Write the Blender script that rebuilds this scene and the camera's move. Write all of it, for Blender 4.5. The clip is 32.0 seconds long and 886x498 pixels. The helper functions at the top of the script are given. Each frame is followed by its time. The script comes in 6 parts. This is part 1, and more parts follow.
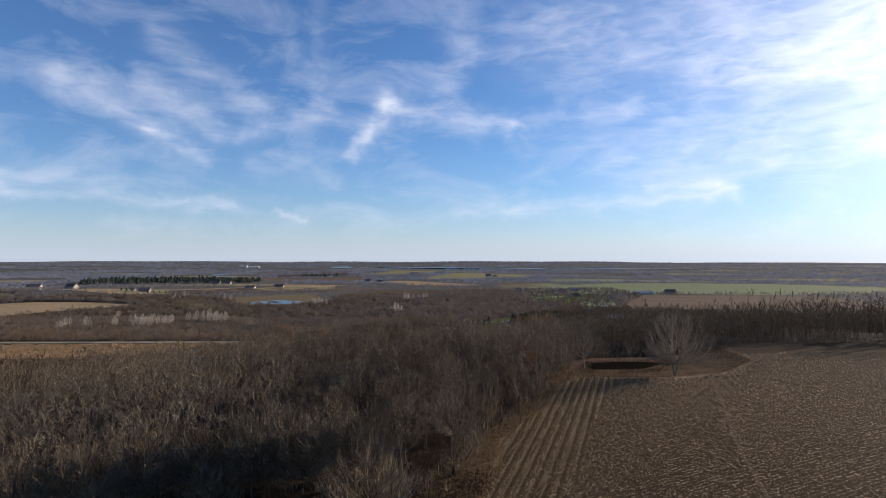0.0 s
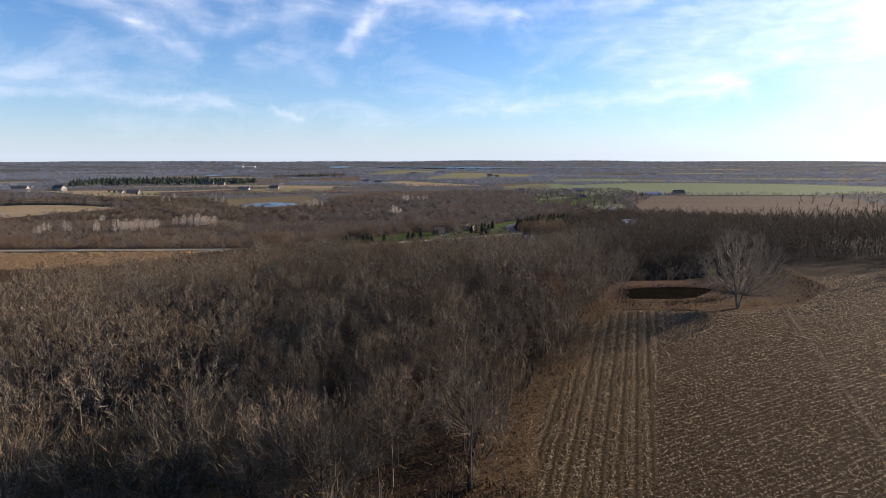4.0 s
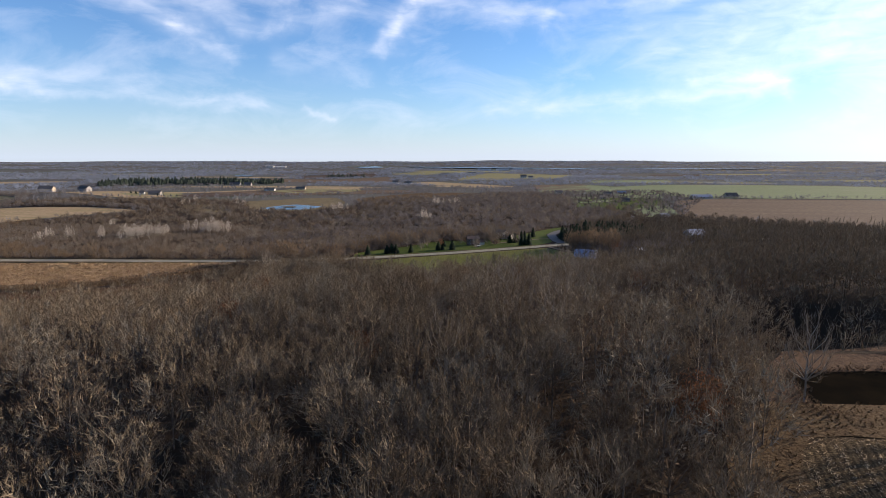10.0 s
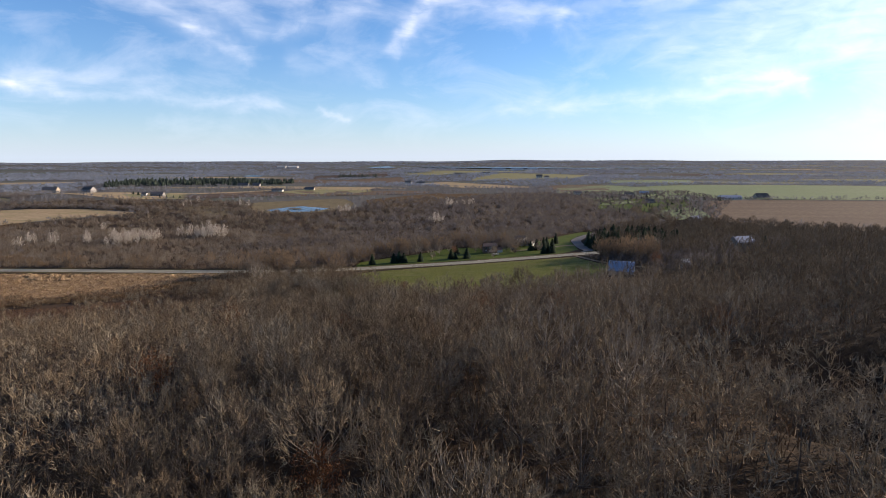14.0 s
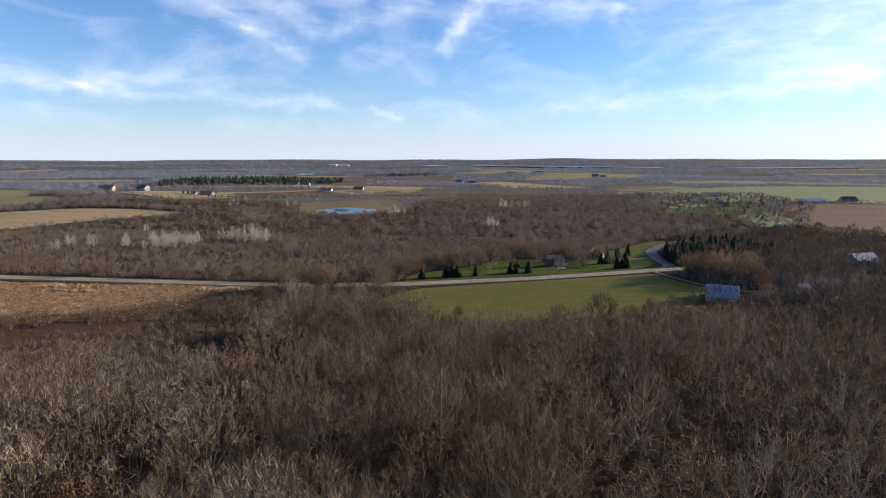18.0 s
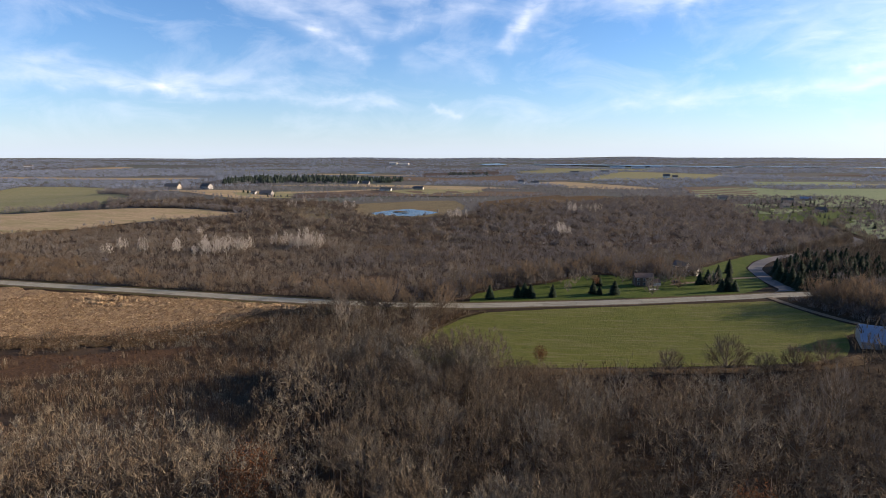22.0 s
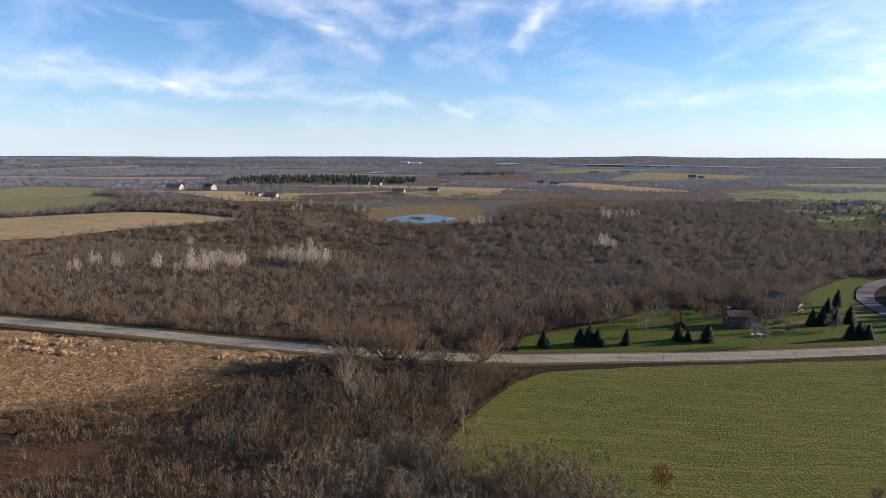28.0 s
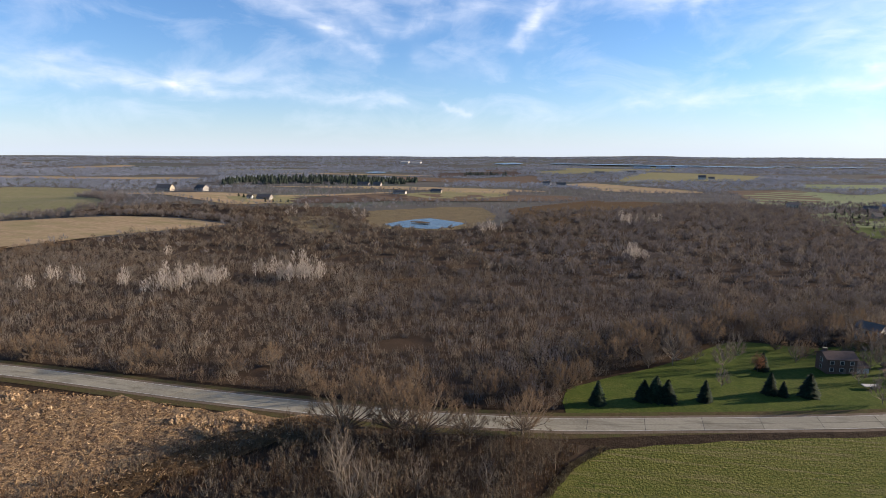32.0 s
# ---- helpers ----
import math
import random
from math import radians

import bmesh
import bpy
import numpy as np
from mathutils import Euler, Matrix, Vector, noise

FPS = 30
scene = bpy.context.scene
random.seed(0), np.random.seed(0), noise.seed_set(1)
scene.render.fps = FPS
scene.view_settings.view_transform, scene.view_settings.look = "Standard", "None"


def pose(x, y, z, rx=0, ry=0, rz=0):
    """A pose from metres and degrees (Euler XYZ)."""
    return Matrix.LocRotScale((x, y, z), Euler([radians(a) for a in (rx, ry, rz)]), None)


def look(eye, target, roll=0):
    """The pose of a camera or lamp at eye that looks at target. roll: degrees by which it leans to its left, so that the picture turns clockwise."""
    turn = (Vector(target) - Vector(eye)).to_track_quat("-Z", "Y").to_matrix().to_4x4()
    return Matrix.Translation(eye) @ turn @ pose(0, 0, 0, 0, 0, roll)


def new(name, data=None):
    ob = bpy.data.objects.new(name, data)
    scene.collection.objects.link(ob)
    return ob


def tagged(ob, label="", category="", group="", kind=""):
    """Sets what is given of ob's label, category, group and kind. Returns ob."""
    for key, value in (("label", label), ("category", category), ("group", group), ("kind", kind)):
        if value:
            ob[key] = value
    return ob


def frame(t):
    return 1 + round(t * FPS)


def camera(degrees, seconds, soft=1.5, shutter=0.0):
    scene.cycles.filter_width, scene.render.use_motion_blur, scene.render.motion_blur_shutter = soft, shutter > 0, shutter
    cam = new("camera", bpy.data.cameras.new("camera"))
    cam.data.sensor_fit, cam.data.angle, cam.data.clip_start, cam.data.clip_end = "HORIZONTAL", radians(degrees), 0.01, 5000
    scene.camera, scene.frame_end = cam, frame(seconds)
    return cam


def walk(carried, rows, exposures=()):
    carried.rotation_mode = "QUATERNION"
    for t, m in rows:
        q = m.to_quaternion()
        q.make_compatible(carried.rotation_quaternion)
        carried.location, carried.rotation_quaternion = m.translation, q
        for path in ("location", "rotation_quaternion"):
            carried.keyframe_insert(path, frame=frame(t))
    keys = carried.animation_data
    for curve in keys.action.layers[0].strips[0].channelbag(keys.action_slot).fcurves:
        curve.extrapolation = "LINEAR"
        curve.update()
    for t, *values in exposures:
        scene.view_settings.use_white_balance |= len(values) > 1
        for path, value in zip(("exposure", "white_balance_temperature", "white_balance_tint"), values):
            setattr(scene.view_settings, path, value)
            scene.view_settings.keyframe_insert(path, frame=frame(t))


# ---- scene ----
FOV = 74.02
PATH = [  # seconds, place in metres, turn in degrees
    (0.0, 75.64, -322.81, 65.68, 90.84, -0.11, 0.20),
    (0.1, 75.61, -321.91, 65.70, 90.34, -0.08, 0.20),
    (0.2, 75.58, -321.00, 65.71, 89.63, -0.06, 0.21),
    (0.3, 75.54, -320.10, 65.72, 88.53, -0.04, 0.21),
    (0.4, 75.51, -319.20, 65.74, 87.26, -0.02, 0.21),
    (0.5, 75.48, -318.29, 65.75, 85.39, 0.00, 0.21),
    (0.6, 75.45, -317.39, 65.76, 83.15, 0.03, 0.21),
    (0.7, 75.42, -316.49, 65.77, 81.80, 0.05, 0.21),
    (0.8, 75.39, -315.58, 65.79, 81.20, 0.07, 0.21),
    (0.9, 75.35, -314.68, 65.80, 81.10, 0.09, 0.20),
    (1.0, 75.32, -313.78, 65.81, 81.10, 0.11, 0.20),
    (1.5, 75.17, -309.26, 65.88, 81.10, -0.10, 0.15),
    (2.0, 75.01, -304.75, 65.96, 81.11, 0.08, 0.19),
    (2.5, 74.86, -300.27, 66.04, 81.09, -0.02, 0.17),
    (3.0, 74.71, -295.82, 66.15, 81.11, 0.02, 0.17),
    (3.5, 74.56, -291.41, 66.27, 81.08, 0.02, 0.19),
    (5.5, 73.93, -273.89, 66.82, 81.09, 0.00, 0.07),
    (6.0, 73.73, -269.40, 66.90, 81.10, 0.03, 0.06),
    (6.5, 73.51, -264.81, 66.94, 81.09, -0.01, 0.04),
    (7.0, 73.27, -260.12, 66.93, 81.07, 0.06, 0.03),
    (7.5, 73.01, -255.33, 66.88, 81.13, 0.05, 0.04),
    (8.0, 72.73, -250.43, 66.79, 81.07, 0.06, 0.48),
    (8.5, 72.43, -245.43, 66.66, 81.12, -0.03, 0.52),
    (9.0, 72.11, -240.34, 66.51, 81.09, 0.12, 0.58),
    (9.5, 71.77, -235.18, 66.33, 81.13, 0.08, 2.05),
    (10.0, 71.41, -229.95, 66.15, 81.09, -0.01, 3.19),
    (10.5, 71.04, -224.67, 65.97, 81.03, 0.01, 4.06),
    (11.0, 70.67, -219.35, 65.80, 81.07, 0.00, 4.28),
    (11.5, 70.31, -214.00, 65.64, 81.09, 0.08, 4.36),
    (12.0, 69.99, -208.60, 65.50, 81.09, 0.04, 4.35),
    (12.5, 69.71, -203.17, 65.36, 81.07, 0.10, 4.41),
    (13.0, 69.47, -197.70, 65.22, 81.08, 0.03, 4.41),
    (13.5, 69.24, -192.21, 65.07, 81.07, 0.14, 4.49),
    (14.0, 68.98, -186.73, 64.93, 81.09, 0.12, 4.49),
    (14.5, 68.58, -181.28, 64.82, 81.08, 0.20, 4.66),
    (15.0, 67.99, -175.91, 64.79, 81.08, -0.04, 6.98),
    (15.5, 67.13, -170.65, 64.85, 81.01, 0.07, 8.51),
    (17.5, 61.68, -150.50, 65.89, 80.94, -0.12, 9.33),
    (18.0, 60.18, -145.58, 66.20, 80.93, 0.06, 9.29),
    (18.5, 58.71, -140.68, 66.48, 80.95, -0.08, 9.47),
    (19.0, 57.26, -135.78, 66.75, 80.86, 0.15, 9.54),
    (19.5, 55.81, -130.89, 67.00, 80.88, -0.11, 10.91),
    (20.0, 54.30, -126.00, 67.23, 80.82, 0.12, 11.58),
    (20.5, 52.71, -121.11, 67.45, 80.86, -0.06, 11.95),
    (21.0, 51.00, -116.25, 67.66, 80.77, 0.05, 13.17),
    (21.5, 49.17, -111.40, 67.84, 80.78, -0.09, 13.31),
    (22.0, 47.21, -106.55, 68.01, 80.74, 0.02, 15.01),
    (22.5, 45.14, -101.71, 68.16, 80.73, -0.11, 15.13),
    (23.0, 43.00, -96.86, 68.28, 80.72, -0.08, 15.13),
    (23.5, 40.81, -91.99, 68.39, 80.73, -0.04, 15.85),
    (24.0, 38.59, -87.08, 68.47, 80.68, -0.10, 15.91),
    (24.5, 36.34, -82.11, 68.55, 80.71, -0.08, 15.94),
    (25.0, 34.08, -77.07, 68.62, 80.70, -0.11, 15.92),
    (25.5, 31.79, -71.95, 68.70, 80.71, -0.09, 15.88),
    (27.5, 22.33, -50.66, 68.96, 80.66, 0.03, 15.96),
    (28.0, 19.89, -45.17, 68.98, 80.63, -0.13, 16.03),
    (28.5, 17.44, -39.62, 68.97, 80.64, 0.01, 16.00),
    (29.0, 14.96, -34.03, 68.94, 80.64, -0.18, 16.08),
    (29.5, 12.47, -28.41, 68.89, 80.61, -0.01, 16.03),
    (30.0, 9.97, -22.76, 68.84, 80.61, -0.21, 16.03),
    (30.5, 7.47, -17.09, 68.80, 80.64, 0.04, 16.05),
    (31.0, 4.98, -11.41, 68.76, 80.62, -0.21, 16.05),
    (31.5, 2.48, -5.71, 68.72, 80.64, 0.00, 16.04),
    (32.0, -0.00, -0.00, 68.68, 80.59, -0.18, 15.97),
]
cam = camera(FOV, 32.0, soft=0.9)
walk(cam, [(row[0], pose(*row[1:])) for row in PATH], [(0.0, 0.85, 5900, 16), (1.0, 1.06, 5950, 16), (3.0, 1.15, 5950, 16), (6.0, 1.16, 5950, 16), (14.0, 1.2, 5950, 15), (20.0, 1.25, 6000, 15), (32.0, 1.25, 6050, 15)])
# end of path

# ---------------------------------------------------------------- world and sun
SUN_AZ, SUN_EL = 64.0, 15.0     # degrees clockwise from +y, and above the horizon


def node(nt, kind, x=None, **kw):
    n = nt.nodes.new(kind)
    for k, v in kw.items():
        n.inputs[k].default_value = v
    return n


def mth(nt, op, a, b=None, c=None, clamp=False):
    n = nt.nodes.new("ShaderNodeMath")
    n.operation, n.use_clamp = op, clamp
    for i, v in enumerate((a, b, c)):
        if v is None:
            continue
        if isinstance(v, (int, float)):
            n.inputs[i].default_value = v
        else:
            nt.links.new(v, n.inputs[i])
    return n.outputs[0]


def build_world():
    w = bpy.data.worlds.new("sky")
    w.use_nodes = True
    scene.world = w
    nt = w.node_tree
    bg = nt.nodes["Background"]
    sky = nt.nodes.new("ShaderNodeTexSky")
    sky.sky_type = "NISHITA"
    sky.sun_disc = False
    sky.sun_elevation, sky.sun_rotation = radians(SUN_EL), radians(SUN_AZ)
    sky.altitude, sky.air_density, sky.dust_density, sky.ozone_density = 200, 1.0, 0.1, 5.0
    tc = nt.nodes.new("ShaderNodeTexCoord")
    sep = nt.nodes.new("ShaderNodeSeparateXYZ")
    nt.links.new(tc.outputs["Generated"], sep.inputs[0])
    az = mth(nt, "MULTIPLY", mth(nt, "ARCTAN2", sep.outputs[0], sep.outputs[1]), 57.2958)
    el = mth(nt, "MULTIPLY", mth(nt, "ARCSINE", sep.outputs[2]), 57.2958)
    comb = nt.nodes.new("ShaderNodeCombineXYZ")
    nt.links.new(az, comb.inputs[0])
    nt.links.new(el, comb.inputs[1])

    def noise_at(sx, sy, scale, detail, rough, off=0.0, distortion=0.0):
        mp = nt.nodes.new("ShaderNodeMapping")
        mp.inputs["Scale"].default_value = (sx, sy, 1)
        mp.inputs["Location"].default_value = (off, off * 0.7, off)
        mp.inputs["Rotation"].default_value = (0, 0, 0.12)
        nt.links.new(comb.outputs[0], mp.inputs["Vector"])
        n = node(nt, "ShaderNodeTexNoise", Scale=scale, Detail=detail, Roughness=rough, Distortion=distortion)
        nt.links.new(mp.outputs[0], n.inputs["Vector"])
        return n.outputs["Fac"]

    warp = mth(nt, "MULTIPLY", mth(nt, "SUBTRACT", noise_at(1, 1.4, 0.16, 4, 0.6, 3), 0.5), 5.0)
    warp2 = mth(nt, "MULTIPLY", mth(nt, "SUBTRACT", noise_at(1, 1, 0.35, 4, 0.55, 9), 0.5), 2.6)
    azw = mth(nt, "ADD", az, warp)
    elw = mth(nt, "ADD", el, warp2)
    streaks = [  # az, el, az, el, half width, strength
        (-60, 8.2, -38, 5.6, 0.6, 0.5), (-60, 6.4, -40, 5.4, 0.4, 0.5), (-40, 5.4, -20, 4.8, 0.42, 0.5),
        (-40, 6.7, -29, 6.2, 0.4, 0.35), (-33, 14.2, -26, 11.1, 1.0, 0.5), (-26, 11.1, -22.3, 9.0, 0.55, 0.55),
        (-27, 14.5, -21, 11.3, 0.8, 0.5), (-19, 11.3, -11, 13.6, 0.7, 0.45), (-6, 15, -6.5, 11.4, 0.9, 0.45),
        (-6.5, 11.4, -8.8, 9.8, 0.5, 0.5), (-16.1, 4.3, -13.2, 3.6, 0.25, 0.5), (-18, 8.4, -11, 7.4, 0.7, 0.25),
        (2, 4.3, 26, 5.8, 0.5, 0.5), (19, 6.6, 26, 6.4, 0.35, 0.5), (-12.3, 24, -12.2, 14.8, 0.7, 0.2),
        (-7.5, 11, -5, 14.4, 0.8, 0.5), (-5, 14.4, 7, 12.6, 0.7, 0.5), (7, 12.6, 18, 14, 0.6, 0.35),
        (-1.3, 14.4, 2.6, 20, 0.9, 0.25), (2, 20, 0, 26, 1.2, 0.25), (10, 20.6, 45, 18.7, 3.0, 0.5),
        (24, 15.8, 45, 16.5, 1.5, 0.45), (-26, 19, -18, 13.6, 0.8, 0.35), (16, 10, 50, 11, 2.5, 0.5),
    ]
    total = None
    for a0, e0, a1, e1, hw, st in streaks:
        dx, dy = a1 - a0, e1 - e0
        l2 = dx * dx + dy * dy
        px, py = mth(nt, "SUBTRACT", azw, a0), mth(nt, "SUBTRACT", elw, e0)
        k = mth(nt, "DIVIDE", mth(nt, "ADD", mth(nt, "MULTIPLY", px, dx), mth(nt, "MULTIPLY", py, dy)), l2, clamp=True)
        qx = mth(nt, "SUBTRACT", px, mth(nt, "MULTIPLY", k, dx))
        qy = mth(nt, "SUBTRACT", py, mth(nt, "MULTIPLY", k, dy))
        d2 = mth(nt, "ADD", mth(nt, "MULTIPLY", qx, qx), mth(nt, "MULTIPLY", qy, qy))
        m = mth(nt, "MULTIPLY", mth(nt, "EXPONENT", mth(nt, "MULTIPLY", d2, -0.55 / (hw * hw))), st)
        total = m if total is None else mth(nt, "ADD", total, m)
    # thin ice cloud is brighter towards the sun
    sd = Vector((math.sin(radians(SUN_AZ)) * math.cos(radians(SUN_EL)), math.cos(radians(SUN_AZ)) * math.cos(radians(SUN_EL)), math.sin(radians(SUN_EL))))
    dot = nt.nodes.new("ShaderNodeVectorMath")
    dot.operation = "DOT_PRODUCT"
    dot.inputs[1].default_value = sd
    nt.links.new(tc.outputs["Generated"], dot.inputs[0])
    glow = mth(nt, "POWER", mth(nt, "MAXIMUM", dot.outputs["Value"], 0.0), 6.0)
    glare = mth(nt, "POWER", mth(nt, "MAXIMUM", dot.outputs["Value"], 0.0), 11.0)
    fibre = noise_at(1, 3.4, 0.30, 5, 0.5, 20, 0.6)
    fib = mth(nt, "MULTIPLY", mth(nt, "SUBTRACT", fibre, 0.12, clamp=True), 1.35)
    veil = mth(nt, "MULTIPLY", mth(nt, "SUBTRACT", noise_at(1, 2.2, 0.13, 6, 0.6, 31, 0.5), 0.46, clamp=True), 1.1)
    mask = mth(nt, "ADD", mth(nt, "MULTIPLY", total, fib), veil, clamp=True)
    mask = mth(nt, "ADD", mask, mth(nt, "MULTIPLY", glare, 1.5), clamp=True)
    up = mth(nt, "MULTIPLY", mth(nt, "SUBTRACT", el, 0.3), 0.35, clamp=True)
    over = mth(nt, "SUBTRACT", 1.0, mth(nt, "MULTIPLY", mth(nt, "SUBTRACT", el, 18.0), 0.05, clamp=True))
    mask = mth(nt, "MULTIPLY", mth(nt, "MULTIPLY", mth(nt, "MULTIPLY", mask, up), over), 0.9, clamp=True)
    bright = mth(nt, "ADD", mth(nt, "MULTIPLY", glow, CLOUD_GLOW), CLOUD_LIGHT)
    ccol = nt.nodes.new("ShaderNodeCombineColor")
    for i, f in enumerate((0.97, 0.98, 1.0)):
        nt.links.new(mth(nt, "MULTIPLY", bright, f), ccol.inputs[i])
    mix = nt.nodes.new("ShaderNodeMix")
    mix.data_type = "RGBA"
    nt.links.new(mask, mix.inputs["Factor"])
    hz = mth(nt, "MULTIPLY", mth(nt, "EXPONENT", mth(nt, "MULTIPLY", mth(nt, "ABSOLUTE", el), -0.30)), 0.78)
    hcol = nt.nodes.new("ShaderNodeCombineColor")
    hb = mth(nt, "ADD", mth(nt, "MULTIPLY", glow, HAZE_GLOW), HAZE_LIGHT)
    for i, f in enumerate((0.82, 0.91, 1.0)):
        nt.links.new(mth(nt, "MULTIPLY", hb, f), hcol.inputs[i])
    hmix = nt.nodes.new("ShaderNodeMix")
    hmix.data_type = "RGBA"
    nt.links.new(hz, hmix.inputs["Factor"])
    nt.links.new(sky.outputs[0], hmix.inputs[6])
    nt.links.new(hcol.outputs[0], hmix.inputs[7])
    nt.links.new(hmix.outputs[2], mix.inputs[6])
    nt.links.new(ccol.outputs[0], mix.inputs[7])
    nt.links.new(mix.outputs[2], bg.inputs[0])
    bg.inputs[1].default_value = SKY_STRENGTH


SKY_STRENGTH = 0.075
CLOUD_LIGHT, CLOUD_GLOW = 6.6, 7.5
HAZE_LIGHT, HAZE_GLOW = 5.4, 4.2
build_world()
sun = new("sun", bpy.data.lights.new("sun", "SUN"))
sun.data.energy, sun.data.angle, sun.data.color = 4.6, radians(0.55), (1.0, 0.80, 0.57)
sun.matrix_world = look((0, 0, 0), (-math.sin(radians(SUN_AZ)) * math.cos(radians(SUN_EL)), -math.cos(radians(SUN_AZ)) * math.cos(radians(SUN_EL)), -math.sin(radians(SUN_EL))))


# ---------------------------------------------------------------- materials
def mat(name, base, rough=0.85, metal=0.0, scales=(), bump=(), by_object=0.0, by_island=0.0, spec=0.04, thin=0.0):
    """scales: (feature size in metres, second colour, share, softness[, stretch]); bump: (feature size, height)."""
    m = bpy.data.materials.new(name)
    m.use_nodes = True
    nt = m.node_tree
    bsdf = nt.nodes["Principled BSDF"]
    bsdf.inputs["Roughness"].default_value = rough
    bsdf.inputs["Metallic"].default_value = metal
    bsdf.inputs["Specular IOR Level"].default_value = spec
    geo = nt.nodes.new("ShaderNodeNewGeometry")
    pos = geo.outputs["Position"]
    rgb = nt.nodes.new("ShaderNodeRGB")
    rgb.outputs[0].default_value = (*base, 1)
    col = rgb.outputs[0]
    for i, s in enumerate(scales):
        size, second, share, soft = s[:4]
        vec = pos
        if len(s) > 4:
            mp = nt.nodes.new("ShaderNodeMapping")
            mp.inputs["Rotation"].default_value = (0, 0, radians(s[5]) if len(s) > 5 else 0)
            mp.inputs["Scale"].default_value = (s[4], 1, 1)
            nt.links.new(pos, mp.inputs["Vector"])
            vec = mp.outputs[0]
        n = node(nt, "ShaderNodeTexNoise", Scale=1.0 / size, Detail=5.0, Roughness=0.62)
        nt.links.new(vec, n.inputs["Vector"])
        r = nt.nodes.new("ShaderNodeMapRange")
        r.inputs["From Min"].default_value = 0.5 + (0.5 - share) * 0.5 - soft
        r.inputs["From Max"].default_value = 0.5 + (0.5 - share) * 0.5 + soft
        nt.links.new(n.outputs["Fac"], r.inputs["Value"])
        mx = nt.nodes.new("ShaderNodeMix")
        mx.data_type = "RGBA"
        mx.inputs[7].default_value = (*second, 1)
        nt.links.new(r.outputs[0], mx.inputs["Factor"])
        nt.links.new(col, mx.inputs[6])
        col = mx.outputs[2]
    for amount, source in ((by_object, "object"), (by_island, "island")):
        if amount:
            if source == "object":
                rnd = nt.nodes.new("ShaderNodeObjectInfo").outputs["Random"]
            else:
                rnd = geo.outputs["Random Per Island"]
            hs = nt.nodes.new("ShaderNodeHueSaturation")
            nt.links.new(col, hs.inputs["Color"])
            nt.links.new(mth(nt, "ADD", mth(nt, "MULTIPLY", rnd, 2 * amount), 1 - amount), hs.inputs["Value"])
            col = hs.outputs[0]
    nt.links.new(col, bsdf.inputs["Base Color"])
    last = None
    for size, height in bump:
        n = node(nt, "ShaderNodeTexNoise", Scale=1.0 / size, Detail=4.0)
        nt.links.new(pos, n.inputs["Vector"])
        b = node(nt, "ShaderNodeBump", Strength=1.0, Distance=height)
        nt.links.new(n.outputs["Fac"], b.inputs["Height"])
        if last:
            nt.links.new(last, b.inputs["Normal"])
        last = b.outputs[0]
    if last:
        nt.links.new(last, bsdf.inputs["Normal"])
    if thin:    # light comes through and round thin stems
        tl = nt.nodes.new("ShaderNodeBsdfTranslucent")
        nt.links.new(col, tl.inputs["Color"])
        both = nt.nodes.new("ShaderNodeMixShader")
        both.inputs[0].default_value = thin
        nt.links.new(bsdf.outputs[0], both.inputs[1])
        nt.links.new(tl.outputs[0], both.inputs[2])
        nt.links.new(both.outputs[0], nt.nodes["Material Output"].inputs[0])
    return m


def with_rows(m, spacing, angle, second, amount, height):
    """Adds parallel rows to a material: spacing in metres, angle of the rows in degrees from the x axis."""
    nt = m.node_tree
    bsdf = nt.nodes["Principled BSDF"]
    geo = nt.nodes.new("ShaderNodeNewGeometry")
    sep = nt.nodes.new("ShaderNodeSeparateXYZ")
    nt.links.new(geo.outputs["Position"], sep.inputs[0])
    a = radians(angle)
    across = mth(nt, "ADD", mth(nt, "MULTIPLY", sep.outputs[0], -math.sin(a)), mth(nt, "MULTIPLY", sep.outputs[1], math.cos(a)))
    wob = node(nt, "ShaderNodeTexNoise", Scale=0.3, Detail=3.0)
    nt.links.new(geo.outputs["Position"], wob.inputs["Vector"])
    across = mth(nt, "ADD", across, mth(nt, "MULTIPLY", wob.outputs["Fac"], spacing * 0.8))
    wave = mth(nt, "ADD", mth(nt, "MULTIPLY", mth(nt, "SINE", mth(nt, "MULTIPLY", across, 6.28318 / spacing)), 0.5), 0.5)
    brk = node(nt, "ShaderNodeTexNoise", Scale=1.3, Detail=4.0)
    nt.links.new(geo.outputs["Position"], brk.inputs["Vector"])
    fac = mth(nt, "MULTIPLY", mth(nt, "MULTIPLY", mth(nt, "POWER", wave, 2.0), mth(nt, "MULTIPLY", mth(nt, "SUBTRACT", brk.outputs["Fac"], 0.3, clamp=True), 2.6, clamp=True)), amount, clamp=True)
    mx = nt.nodes.new("ShaderNodeMix")
    mx.data_type = "RGBA"
    mx.inputs[7].default_value = (*second, 1)
    nt.links.new(fac, mx.inputs["Factor"])
    nt.links.new(bsdf.inputs["Base Color"].links[0].from_socket, mx.inputs[6])
    nt.links.new(mx.outputs[2], bsdf.inputs["Base Color"])
    b = node(nt, "ShaderNodeBump", Strength=1.0, Distance=height)
    nt.links.new(wave, b.inputs["Height"])
    if bsdf.inputs["Normal"].links:
        nt.links.new(bsdf.inputs["Normal"].links[0].from_socket, b.inputs["Normal"])
    nt.links.new(b.outputs[0], bsdf.inputs["Normal"])
    return m


